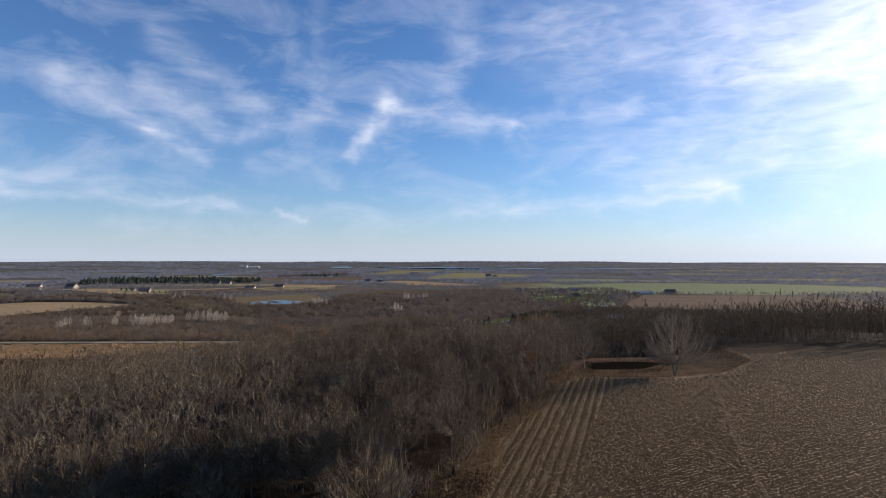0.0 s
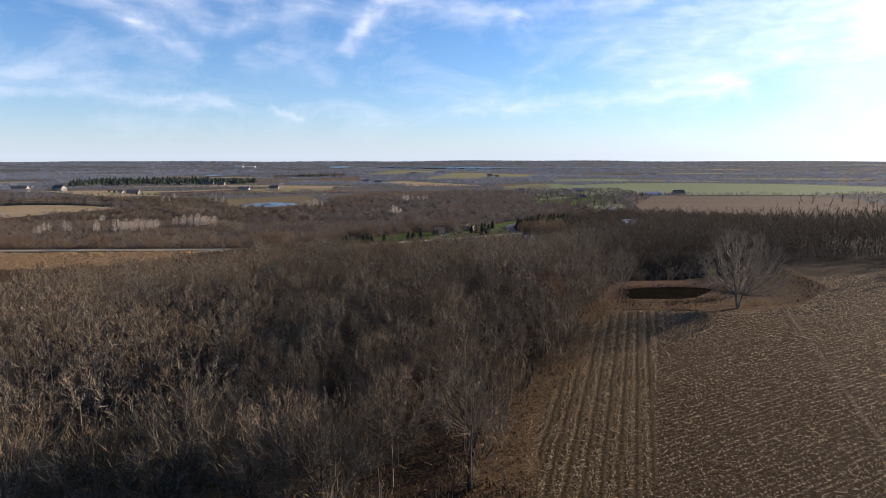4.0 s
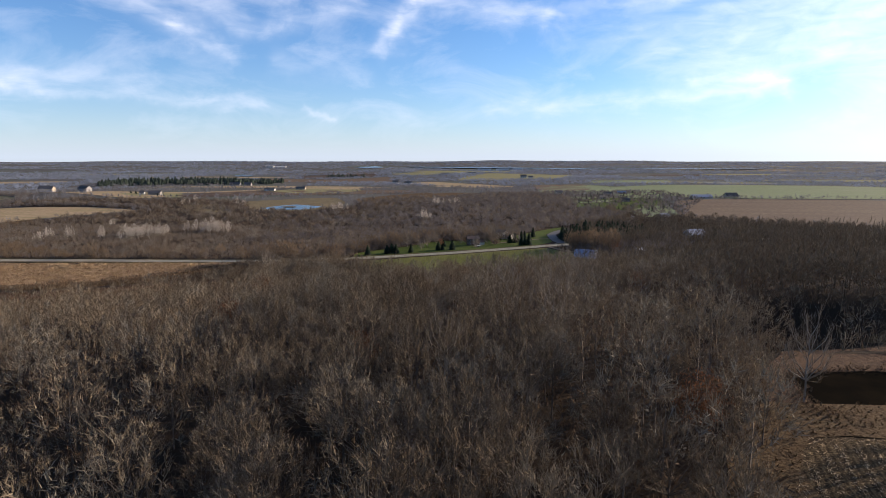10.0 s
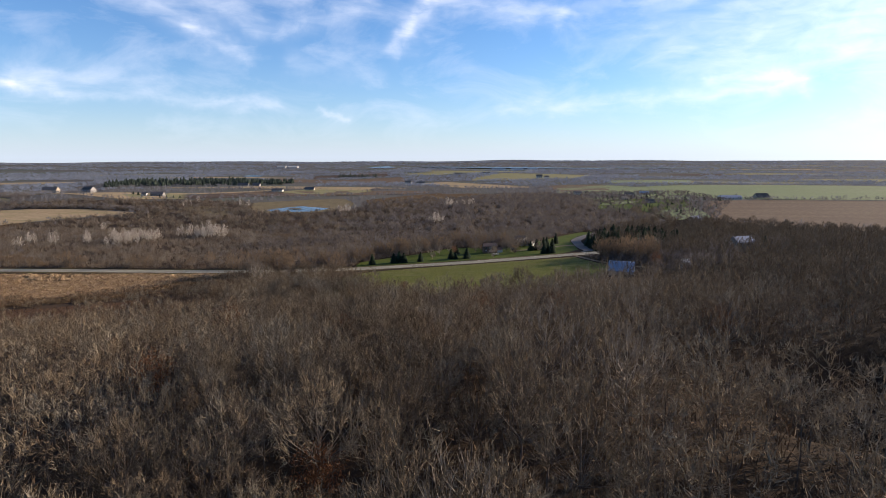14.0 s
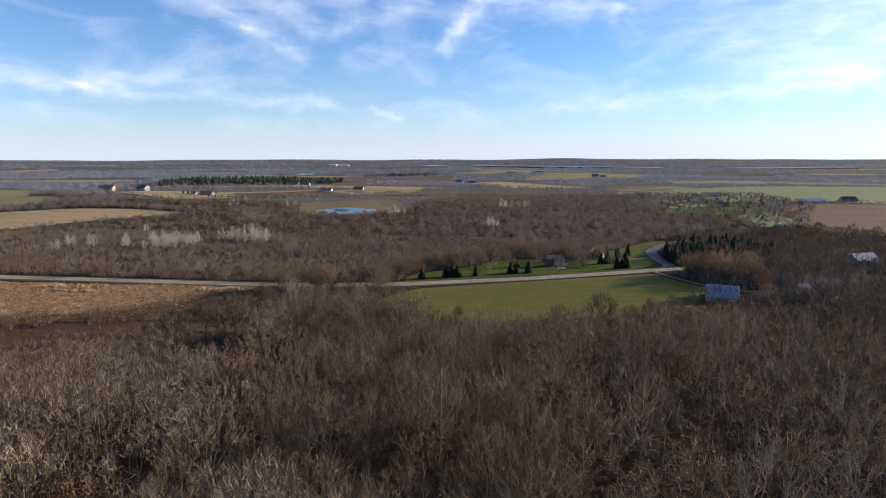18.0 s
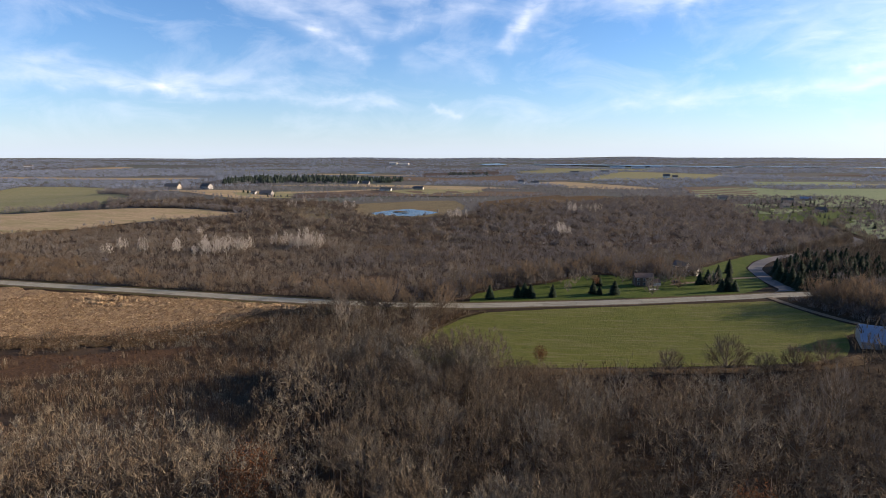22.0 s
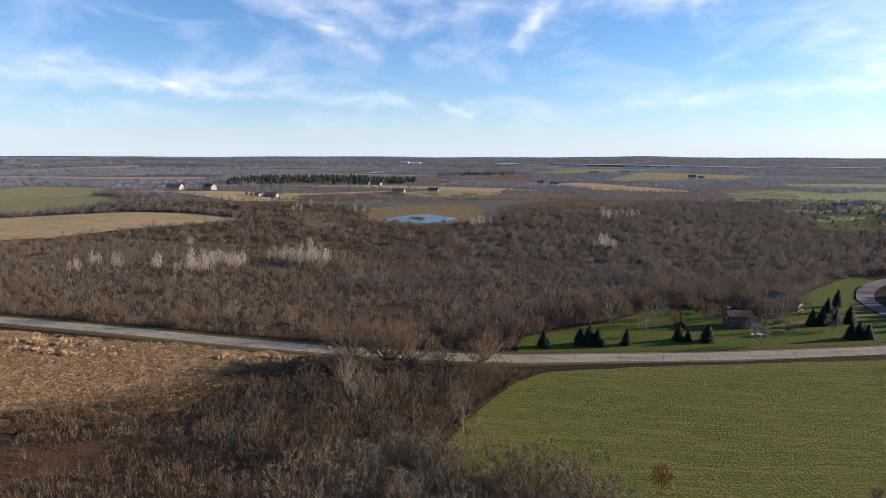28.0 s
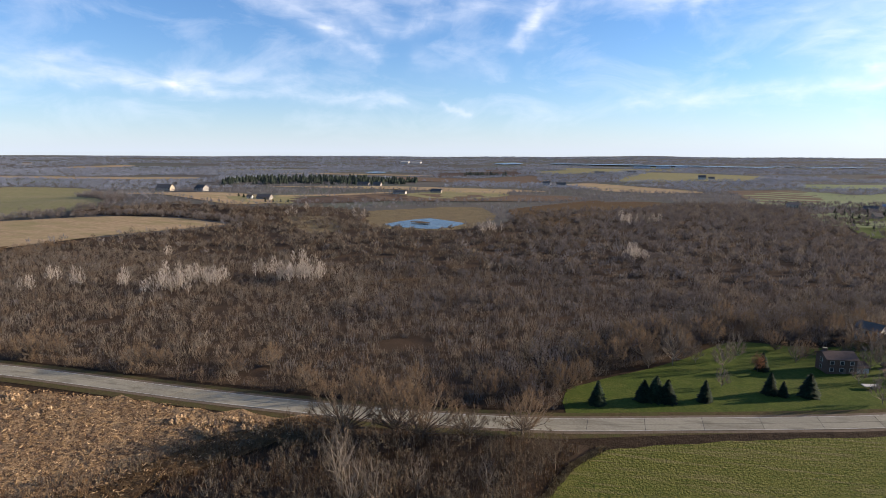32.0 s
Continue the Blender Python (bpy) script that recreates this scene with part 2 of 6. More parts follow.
# litter kept very dark: shade between the crowns is put into its colour
M_GROUND = mat("leaf_litter_with_shade", (0.0312, 0.0216, 0.0126), 0.95, scales=[(2.5, (0.0216, 0.0144, 0.009), 0.5, 0.12), (0.4, (0.048, 0.0336, 0.0204), 0.36, 0.12), (60, (0.0384, 0.0252, 0.0144), 0.45, 0.12)], bump=[(0.5, 0.15), (4, 0.5)])
# grass colour lightened and greyed, with distance haze put into it
M_PLAIN = mat("hazed_dry_grassland", (0.096, 0.090, 0.078), 0.95, scales=[(160, (0.074, 0.070, 0.064), 0.5, 0.08, 0.3, 10), (40, (0.112, 0.102, 0.084), 0.45, 0.10, 0.4, 20), (300, (0.082, 0.090, 0.068), 0.4, 0.06)], bump=[(3, 0.3)])
M_SOIL = with_rows(mat("corn_stubble_soil", (0.02704, 0.01662, 0.0081), 0.95, scales=[(12, (0.03744, 0.02417, 0.01215), 0.45, 0.15), (0.22, (0.13, 0.09264, 0.04698), 0.36, 0.05)], bump=[(0.25, 0.12)]), 0.78, 25, (0.1404, 0.09871, 0.0486), 0.36, 0.05)
M_HEAD = with_rows(mat("headland_stubble_soil", (0.0276, 0.01686, 0.007577), 0.95, scales=[(9, (0.03864, 0.02461, 0.01155), 0.45, 0.15), (0.22, (0.1288, 0.09297, 0.04474), 0.40, 0.05)], bump=[(0.25, 0.12)]), 0.9, 72, (0.1656, 0.1203, 0.05773), 0.4, 0.04)
M_TRACK = mat("straw_wheel_track", (0.1445, 0.1054, 0.0646), 0.95, scales=[(0.4, (0.068, 0.0476, 0.0289), 0.5, 0.08), (3, (0.0935, 0.0646, 0.0391), 0.5, 0.1)], bump=[(0.25, 0.08)])
M_WINTER = with_rows(mat("winter_crop_field", (0.1090, 0.1230, 0.0171), 0.9, scales=[(28, (0.1314, 0.1234, 0.0393), 0.42, 0.12, 0.3, -20), (3, (0.0501, 0.0664, 0.0114), 0.35, 0.12), (14, (0.1351, 0.1307, 0.0277), 0.5, 0.16, 0.25, -12), (1.2, (0.1390, 0.1307, 0.0326), 0.42, 0.08, 0.3, -12), (0.4, (0.0600, 0.0769, 0.0130), 0.45, 0.06), (1.5, (0.1445, 0.1260, 0.0482), 0.36, 0.06, 0.07, -13), (0.25, (0.0338, 0.0436, 0.0091), 0.34, 0.05)], bump=[(0.6, 0.42), (0.2, 0.16)]), 1.4, 13, (0.1972, 0.1730, 0.0554), 0.25, 0.02)
M_LAWN = mat("mown_lawn", (0.0708, 0.0960, 0.0163), 0.9, scales=[(10, (0.1000, 0.1056, 0.0260), 0.45, 0.14), (3, (0.0561, 0.0744, 0.0143), 0.42, 0.12), (0.7, (0.0464, 0.0672, 0.0117), 0.45, 0.13)], bump=[(0.3, 0.1), (2.0, 0.15)])
M_DRY = mat("dry_grass", (0.088, 0.0552, 0.0252), 0.95, scales=[(3, (0.0528, 0.03105, 0.0144), 0.5, 0.15), (0.5, (0.1265, 0.0874, 0.0432), 0.40, 0.12)], bump=[(0.3, 0.2)])
M_RUST = mat("rusty_marsh_grass", (0.070, 0.040, 0.022), 0.95, scales=[(6, (0.050, 0.030, 0.018), 0.5, 0.15), (0.6, (0.105, 0.064, 0.035), 0.38, 0.12)], bump=[(0.3, 0.2)])
M_REED = mat("flattened_reeds", (0.2747, 0.1844, 0.0946), 0.95, scales=[(9, (0.1922, 0.1207, 0.0621), 0.5, 0.12), (0.9, (0.0989, 0.0596, 0.0311), 0.47, 0.06), (0.3, (0.3091, 0.2156, 0.1184), 0.42, 0.06)], bump=[(0.8, 0.5), (0.25, 0.25)])
M_TAN = mat("harvested_field", (0.299, 0.2208, 0.1254), 0.95, scales=[(40, (0.2364, 0.1711, 0.09722), 0.5, 0.15, 0.15, 20), (4, (0.3476, 0.2594, 0.1537), 0.45, 0.15), (18, (0.2086, 0.1794, 0.08154), 0.35, 0.12, 0.3, 30)], bump=[(1, 0.1)])
M_BROWNF = mat("ploughed_field", (0.1211, 0.087, 0.05772), 0.95, scales=[(40, (0.1539, 0.114, 0.06987), 0.5, 0.15, 0.2, 15), (5, (0.09405, 0.0645, 0.04405), 0.45, 0.15)], bump=[(1, 0.1)])
# darker than mown_lawn: shade of trees and house is put into the green
M_GARDEN = mat("garden_grass_painted_shade", (0.030, 0.037, 0.0095), 0.9, scales=[(6, (0.046, 0.044, 0.013), 0.42, 0.12), (0.7, (0.020, 0.026, 0.006), 0.45, 0.12)], bump=[(0.3, 0.06)])
M_GREENF = mat("green_pasture", (0.195, 0.1833, 0.0837), 0.9, scales=[(50, (0.247, 0.2042, 0.1148), 0.5, 0.15, 0.2, 15), (5, (0.156, 0.1531, 0.0648), 0.45, 0.15)], bump=[(1, 0.1)])
M_MEADOW = mat("pale_marsh_meadow", (0.150, 0.118, 0.062), 0.95, scales=[(12, (0.105, 0.080, 0.045), 0.5, 0.12), (2, (0.185, 0.150, 0.085), 0.42, 0.12)], bump=[(0.5, 0.3)])
M_FALLOW = mat("dark_fallow", (0.062, 0.044, 0.033), 0.95, scales=[(40, (0.082, 0.060, 0.045), 0.5, 0.15, 0.2, 15)], bump=[(1, 0.1)])
M_LUSH = mat("lush_grass", (0.170, 0.205, 0.095), 0.9, scales=[(40, (0.205, 0.215, 0.120), 0.5, 0.15, 0.2, 15), (5, (0.130, 0.160, 0.072), 0.45, 0.15)], bump=[(1, 0.1)])
M_CONC = mat("worn_concrete", (0.2518, 0.2336, 0.1724), 0.85, scales=[(7, (0.2014, 0.1841, 0.1337), 0.5, 0.15, 0.2, 0), (0.5, (0.2832, 0.2652, 0.1973), 0.42, 0.15), (2.2, (0.1574, 0.1442, 0.1062), 0.28, 0.10, 0.3, 5)], bump=[(0.1, 0.004)], by_object=0.09)
M_JOINT = mat("tar_joint", (0.055, 0.05, 0.048), 0.7, scales=[(0.6, (0.10, 0.09, 0.08), 0.4, 0.1)])
M_ASPH = mat("pale_asphalt", (0.135, 0.122, 0.112), 0.85, scales=[(5, (0.165, 0.150, 0.138), 0.5, 0.15), (0.3, (0.104, 0.095, 0.088), 0.4, 0.12)], bump=[(0.05, 0.003)])
M_GRAVEL = mat("gravel_shoulder", (0.140, 0.108, 0.074), 0.95, scales=[(2, (0.085, 0.062, 0.038), 0.5, 0.15), (0.25, (0.180, 0.146, 0.104), 0.45, 0.12)], bump=[(0.12, 0.03)])
M_DIRT = mat("roadside_bank", (0.062, 0.046, 0.022), 0.95, scales=[(1.2, (0.090, 0.070, 0.032), 0.45, 0.14), (4, (0.070, 0.070, 0.024), 0.4, 0.12)], bump=[(0.3, 0.12)])
M_WATER = mat("still_water", (0.010, 0.020, 0.030), 0.22, spec=0.35, bump=[(2.5, 0.25), (0.8, 0.06)])
# matte near-black: the dark wood's reflection and shade are put into the colour
M_DARKWATER = mat("painted_dark_pond_water", (0.008, 0.007, 0.005), 0.7, spec=0.0, scales=[(6, (0.014, 0.011, 0.007), 0.45, 0.12)])
M_MARSH = mat("wet_marsh_floor", (0.060, 0.042, 0.026), 0.95, scales=[(8, (0.076, 0.050, 0.030), 0.45, 0.12), (1.0, (0.044, 0.031, 0.020), 0.45, 0.14)], bump=[(0.6, 0.2)])
M_BARK = mat("grey_bark", (0.150, 0.124, 0.097), 0.9, scales=[(0.3, (0.090, 0.073, 0.056), 0.5, 0.12)], by_object=0.25)
M_TWIG = mat("bare_twigs", (0.1254, 0.0998, 0.0672), 0.9, scales=[(5.5, (0.1713, 0.1440, 0.1037), 0.42, 0.05), (22, (0.1286, 0.1145, 0.0893), 0.42, 0.06), (9, (0.1068, 0.0796, 0.0513), 0.42, 0.06)], by_object=0.28, by_island=0.38, thin=0.12)
M_PALE = mat("pale_poplar_bark", (0.265, 0.228, 0.180), 0.85, scales=[(1.5, (0.180, 0.150, 0.116), 0.45, 0.12)], by_object=0.15, by_island=0.12, thin=0.12)
M_PALETWIG = mat("pale_fine_twigs", (0.185, 0.158, 0.126), 0.9, scales=[(3, (0.145, 0.120, 0.094), 0.45, 0.1)], by_object=0.15, by_island=0.15, thin=0.12)
M_POPLAR = mat("white_poplar_bark", (0.47, 0.42, 0.355), 0.85, scales=[(1.5, (0.290, 0.250, 0.205), 0.45, 0.12)], by_object=0.2, by_island=0.15, thin=0.30)
M_SHRUB = mat("marsh_brush", (0.150, 0.1215, 0.0890), 0.9, scales=[(80, (0.130, 0.114, 0.094), 0.5, 0.08), (35, (0.168, 0.145, 0.117), 0.45, 0.06), (12, (0.124, 0.093, 0.066), 0.45, 0.06), (4, (0.172, 0.145, 0.110), 0.35, 0.06)], by_object=0.2, by_island=0.3, thin=0.28)
# greyer copy of marsh_brush, with haze put into the colour
M_HAZEMARSH = mat("haze_grey_marsh_brush", (0.138, 0.122, 0.110), 0.9, scales=[(40, (0.152, 0.138, 0.128), 0.5, 0.08), (12, (0.112, 0.096, 0.086), 0.45, 0.06), (4, (0.160, 0.144, 0.132), 0.35, 0.06)], by_island=0.3, thin=0.28)
M_GREYBRUSH = mat("grey_thicket_twigs", (0.1171, 0.1037, 0.0955), 0.9, scales=[(25, (0.0903, 0.0781, 0.0719), 0.5, 0.08), (6, (0.1440, 0.1293, 0.1203), 0.4, 0.08)], by_island=0.3, thin=0.28)
M_WILLOW = mat("tan_willow_twigs", (0.1862, 0.1348, 0.0832), 0.9, scales=[(4, (0.1429, 0.1007, 0.0665), 0.45, 0.1)], by_object=0.18, by_island=0.12, thin=0.30)
# twigs greyed and lightened: the plain's haze is put into this colour
M_FARWOOD = mat("hazed_bare_wood", (0.158, 0.152, 0.155), 0.95, scales=[(90, (0.182, 0.180, 0.190), 0.45, 0.05), (30, (0.128, 0.121, 0.120), 0.45, 0.06)], by_island=0.12, thin=0.30)
M_LODGED = mat("lodged_pale_reeds", (0.3696, 0.2625, 0.1496), 0.95, scales=[(1.5, (0.2279, 0.1510, 0.0811), 0.45, 0.10), (0.3, (0.4558, 0.3406, 0.2093), 0.4, 0.12)], bump=[(0.5, 0.3)], by_island=0.25)
# darker than bare_twigs, with the shade low among the trees put in
M_UNDER = mat("shade_dark_saplings", (0.0896, 0.06272, 0.04032), 0.9, scales=[(6, (0.1232, 0.08064, 0.04704), 0.45, 0.1)], by_island=0.3, thin=0.06)
# blue-grey base colour paints the distance haze onto the farthest woods
M_HAZEWOOD = mat("haze_blue_far_wood", (0.185, 0.206, 0.252), 0.95, scales=[(200, (0.222, 0.250, 0.306), 0.45, 0.05), (60, (0.152, 0.168, 0.203), 0.45, 0.06)], by_island=0.12, thin=0.30)
M_NEEDLE = mat("spruce_needles", (0.013, 0.024, 0.012), 0.9, scales=[(2, (0.020, 0.033, 0.014), 0.45, 0.12)], by_object=0.25, by_island=0.4, spec=0.15)
# paler than spruce_needles: haze over the far belt is put into the colour
M_PINE = mat("hazed_pine_needles", (0.0390, 0.0500, 0.0364), 0.9, scales=[(20, (0.0546, 0.0650, 0.0476), 0.45, 0.12)], by_island=0.35)
M_ORANGE = mat("withered_leaves", (0.205, 0.112, 0.064), 0.85, by_island=0.4, thin=0.30)
M_BROWNLEAF = mat("brown_oak_leaves", (0.115, 0.056, 0.028), 0.85, by_island=0.4, thin=0.30)
M_YELLOW = mat("yellow_green_leaves", (0.24, 0.24, 0.05), 0.85, by_island=0.4, thin=0.30)
M_SHINGLE = mat("asphalt_shingles", (0.135, 0.118, 0.100), 0.9, scales=[(0.35, (0.104, 0.090, 0.076), 0.5, 0.12), (3, (0.155, 0.138, 0.118), 0.45, 0.15)], by_object=0.1)
M_BROWNROOF = mat("brown_shingles", (0.125, 0.090, 0.072), 0.9, scales=[(0.35, (0.094, 0.068, 0.054), 0.5, 0.12), (3, (0.145, 0.106, 0.085), 0.45, 0.15)])
M_GARDENROOF = mat("green_grey_shingles", (0.050, 0.053, 0.043), 0.9, scales=[(0.35, (0.036, 0.038, 0.031), 0.5, 0.10), (3, (0.062, 0.064, 0.052), 0.45, 0.15)])
M_DARKROOF = mat("dark_shingles", (0.100, 0.090, 0.082), 0.9, scales=[(1, (0.125, 0.112, 0.100), 0.45, 0.12)], by_object=0.15)
M_METALROOF = mat("blue_grey_metal_roof", (0.235, 0.255, 0.300), 0.5, metal=0.1, scales=[(4, (0.270, 0.290, 0.335), 0.45, 0.15)])
M_BRICK = mat("brown_brick", (0.130, 0.088, 0.064), 0.9, scales=[(0.3, (0.100, 0.066, 0.048), 0.45, 0.12)])
M_WHITE = mat("white_siding", (0.50, 0.475, 0.42), 0.75, scales=[(3, (0.45, 0.425, 0.37), 0.4, 0.15)])
M_CREAM = mat("cream_siding", (0.36, 0.31, 0.235), 0.8, scales=[(3, (0.31, 0.265, 0.20), 0.4, 0.15)], by_object=0.15)
M_GREYS = mat("grey_siding", (0.26, 0.245, 0.22), 0.8, scales=[(3, (0.22, 0.205, 0.185), 0.4, 0.15)], by_object=0.2)
M_RED = mat("barn_boards", (0.30, 0.26, 0.23), 0.85, scales=[(1, (0.24, 0.20, 0.175), 0.45, 0.12)])
M_GLASS = mat("dark_window_glass", (0.03, 0.035, 0.04), 0.12, spec=0.6)
M_CAR = mat("dark_car_paint", (0.03, 0.032, 0.036), 0.25, spec=0.6)
M_RUBBER = mat("tyre_rubber", (0.02, 0.02, 0.02), 0.9)
M_POST = mat("weathered_post", (0.20, 0.17, 0.135), 0.95, scales=[(0.2, (0.14, 0.115, 0.09), 0.5, 0.12)])
M_WIRE = mat("fence_wire", (0.25, 0.24, 0.23), 0.5, metal=0.6)
M_STRAW = mat("corn_straw", (0.56, 0.44, 0.28), 0.9, by_island=0.5, thin=0.30)
M_PAINT = mat("worn_road_paint", (0.62, 0.60, 0.56), 0.8, scales=[(0.8, (0.45, 0.42, 0.38), 0.5, 0.12)])


# ---------------------------------------------------------------- the lie of the land
def sig(a):
    return 1.0 / (1.0 + np.exp(-a))


POND_Z = 33.3


def ground_z(x, y):
    z = 34.75 * sig(-(y + 41.7 + 0.06 * x) / 39.3) * sig((x + 78.5) / 74) - 0.8
    z = z + 19.3 * np.exp(-(((x - 273) / 188) ** 2 + ((y - 28) / 188) ** 2))
    z = z + 13 * np.exp(-(((x + 560) / 190) ** 2 + ((y - 620) / 190) ** 2))
    z = z - 15.0 * np.exp(-((((x - 137) / 29) ** 2 + ((y + 92) / 23) ** 2)))       # hollow added behind the small pond, to put the wood there in shade
    z = z + 13 * np.exp(-(((x - 310) / 330) ** 2 + ((y - 4950) / 260) ** 2)) + 8 * np.exp(-(((x - 1500) / 700) ** 2 + ((y - 4600) / 300) ** 2))
    r = np.hypot(x - 40, y + 100)
    u = np.clip((r - 1500) / 3000, 0, 1)
    far = 27 * u * u * (3 - 2 * u)
    roll = np.clip((r - 700) / 800, 0, 1) * (2.5 * np.sin(x / 310 + 1.3) * np.sin(y / 270) + 2.0 * np.sin(x / 173 + y / 240)) + u * 3.0 * np.sin(x / 420 + y / 900 + 2)
    z = z + far + roll
    shelf = np.exp(-(((x - 131) / 27) ** 2 + ((y + 148) / 20) ** 2) ** 3)      # level ground round the small pond
    return z * (1 - shelf) + POND_Z * shelf


def inside(poly, x, y):
    """Which of the points lie in the polygon."""
    x, y = np.asarray(x, float), np.asarray(y, float)
    res = np.zeros(x.shape, bool)
    n = len(poly)
    for i in range(n):
        x0, y0 = poly[i]
        x1, y1 = poly[(i + 1) % n]
        if y0 == y1:
            continue
        cross = ((y0 > y) != (y1 > y)) & (x < (x1 - x0) * (y - y0) / (y1 - y0) + x0)
        res ^= cross
    return res


def smooth_loop(pts, step, wobble=0.0, closed=True):
    """A rounded line through the corners, with a slightly uneven edge."""
    out = []
    n = len(pts)
    for i in range(n if closed else n - 1):
        p = [np.array(pts[(i + k) % n] if closed else pts[min(max(i + k, 0), n - 1)], float) for k in (-1, 0, 1, 2)]
        m = max(2, int(np.linalg.norm(p[2] - p[1]) / step))
        for j in range(m):
            t = j / m
            q = 0.5 * (2 * p[1] + (p[2] - p[0]) * t * 0.7 + (-p[0] * 0 + 0) * t * t)
            a = p[1] * (1 - t) + p[2] * t
            t2, t3 = t * t, t * t * t
            c = 0.5
            q = (2 * t3 - 3 * t2 + 1) * p[1] + (t3 - 2 * t2 + t) * c * 0.6 * (p[2] - p[0]) + (-2 * t3 + 3 * t2) * p[2] + (t3 - t2) * c * 0.6 * (p[3] - p[1])
            if wobble:
                q = q + wobble * np.array((noise.noise((q[0] / 6, q[1] / 6, 1.7)), noise.noise((q[0] / 6, q[1] / 6, 8.1)))) * 2
            out.append((float(q[0]), float(q[1])))
    if not closed:
        out.append(tuple(map(float, pts[-1])))
    return out


def tri_mesh(name, verts, tris, flat=False):
    """A mesh of triangles, straight from arrays."""
    me = bpy.data.meshes.new(name)
    verts, tris = np.asarray(verts, np.float32), np.asarray(tris, np.int32)
    me.vertices.add(len(verts))
    me.vertices.foreach_set("co", verts.ravel())
    me.loops.add(tris.size)
    me.loops.foreach_set("vertex_index", tris.ravel())
    me.polygons.add(len(tris))
    me.polygons.foreach_set("loop_start", np.arange(0, tris.size, 3, dtype=np.int32))
    if flat:
        me.polygons.foreach_set("use_smooth", np.zeros(len(tris), bool))
    me.update(calc_edges=True)
    me.validate()
    return me


def obj(name, me, material, parent=None, label=""):
    ob = new(name, me)
    if material and not me.materials:
        me.materials.append(material)
    if parent:
        ob.parent = parent
    if label:
        ob["label"] = label
    return ob


def part(name, bm, material, parent, label=""):
    me = bpy.data.meshes.new(name)
    bm.to_mesh(me)
    bm.free()
    return obj(name, me, material, parent, label)


def shade_smooth(ob):
    ob.data.polygons.foreach_set("use_smooth", np.ones(len(ob.data.polygons), bool))
    return ob


def patch(name, loop, material, lift, label, category, step=12.0, kind="structure", wobble=0.0, edge=4.0, rough=0.0):
    """A sheet laid on the land inside a closed line."""
    from mathutils import geometry
    pts = smooth_loop(loop, edge, wobble)
    xs, ys = [p[0] for p in pts], [p[1] for p in pts]
    gx, gy = np.meshgrid(np.arange(min(xs), max(xs), step), np.arange(min(ys), max(ys), step))
    gx, gy = gx.ravel(), gy.ravel()
    keep = inside(pts, gx, gy)
    pv = [Vector(p) for p in pts] + [Vector((float(a), float(b))) for a, b in zip(gx[keep], gy[keep])]
    v, e, f, *_ = geometry.delaunay_2d_cdt(pv, [], [list(range(len(pts)))], 1, 0.01)
    va = np.array([(p.x, p.y) for p in v])
    za = ground_z(va[:, 0], va[:, 1]) + lift
    if rough:
        lump = np.array([rough * (abs(noise.noise((p[0] / 1.9, p[1] / 1.6, 0.5))) * 1.6 + max(0.0, noise.noise((p[0] / 7, p[1] / 5, 3.5)))) for p in va.tolist()])
        lump[:len(pts)] = 0
        za = za + lump
    me = bpy.data.meshes.new(name)
    me.from_pydata([(a, b, c) for (a, b), c in zip(va.tolist(), za.tolist())], [], [list(q) for q in f])
    ob = obj(name, me, material)
    shade_smooth(ob)
    return tagged(ob, label, category, kind=kind)


def build_ground():
    def axis(lo, hi, fine_lo, fine_hi, fine):
        mid = list(np.arange(fine_lo, fine_hi + 0.1, fine))
        out, s, p = [], fine, fine_hi
        while p < hi:
            s *= 1.07
            p += s
            out.append(p)
        left, s, p = [], fine, fine_lo
        while p > lo:
            s *= 1.09
            p -= s
            left.append(p)
        return np.array(left[::-1] + mid + out)

    xs, ys = axis(-5600, 5600, -330, 330, 8), axis(-3000, 5200, -330, 330, 8)
    gx, gy = np.meshgrid(xs, ys)
    z = ground_z(gx, gy)
    n, m = len(xs), len(ys)
    v = np.stack([gx.ravel(), gy.ravel(), z.ravel()], 1)
    i = (np.arange(m - 1)[:, None] * n + np.arange(n - 1)[None, :]).ravel()
    t = np.concatenate([np.stack([i, i + 1, i + n + 1], 1), np.stack([i, i + n + 1, i + n], 1)])
    me = tri_mesh("ground", v, t)
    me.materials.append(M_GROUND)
    me.materials.append(M_PLAIN)
    mid = v[t].mean(axis=1)
    far = (np.hypot(mid[:, 0] - 40, mid[:, 1] + 100) > 640) & (mid[:, 1] > 120)
    me.polygons.foreach_set("material_index", far.astype(np.int32))
    ob = obj("ground", me, None)
    shade_smooth(ob)
    tagged(ob, "rolling brown ground of leaf litter and dry grass", "ground", kind="structure")


build_ground()

# fields and clearings
PLOUGH = [(73, -253), (79, -244), (83, -228), (86, -212), (97, -193), (104, -173), (111, -162), (130, -164), (152, -163), (165, -151), (168, -130.5), (176, -102.8), (200, -130.5), (260, -163), (330, -243), (300, -413), (60, -413), (60, -273)]
HEADLAND = [(72, -255), (74, -247), (77, -238), (82, -222.5), (86, -209), (92.5, -199.5), (103.5, -173), (111, -164), (123, -164), (114, -185), (108, -198), (97, -229), (90, -244.6), (86, -262), (88, -320), (66, -320), (62, -280)]
BORDER = [(56, -244), (62, -250), (72, -256), (79, -245), (84, -228), (87, -212), (98, -193), (106, -173), (112, -162), (131, -164), (153, -163), (167, -150), (170, -130.5), (178, -102.8), (160, -97.7), (150, -130.5), (133, -151), (108, -154), (97, -173), (90, -193), (80, -213), (77, -228), (70, -239), (62, -239)]
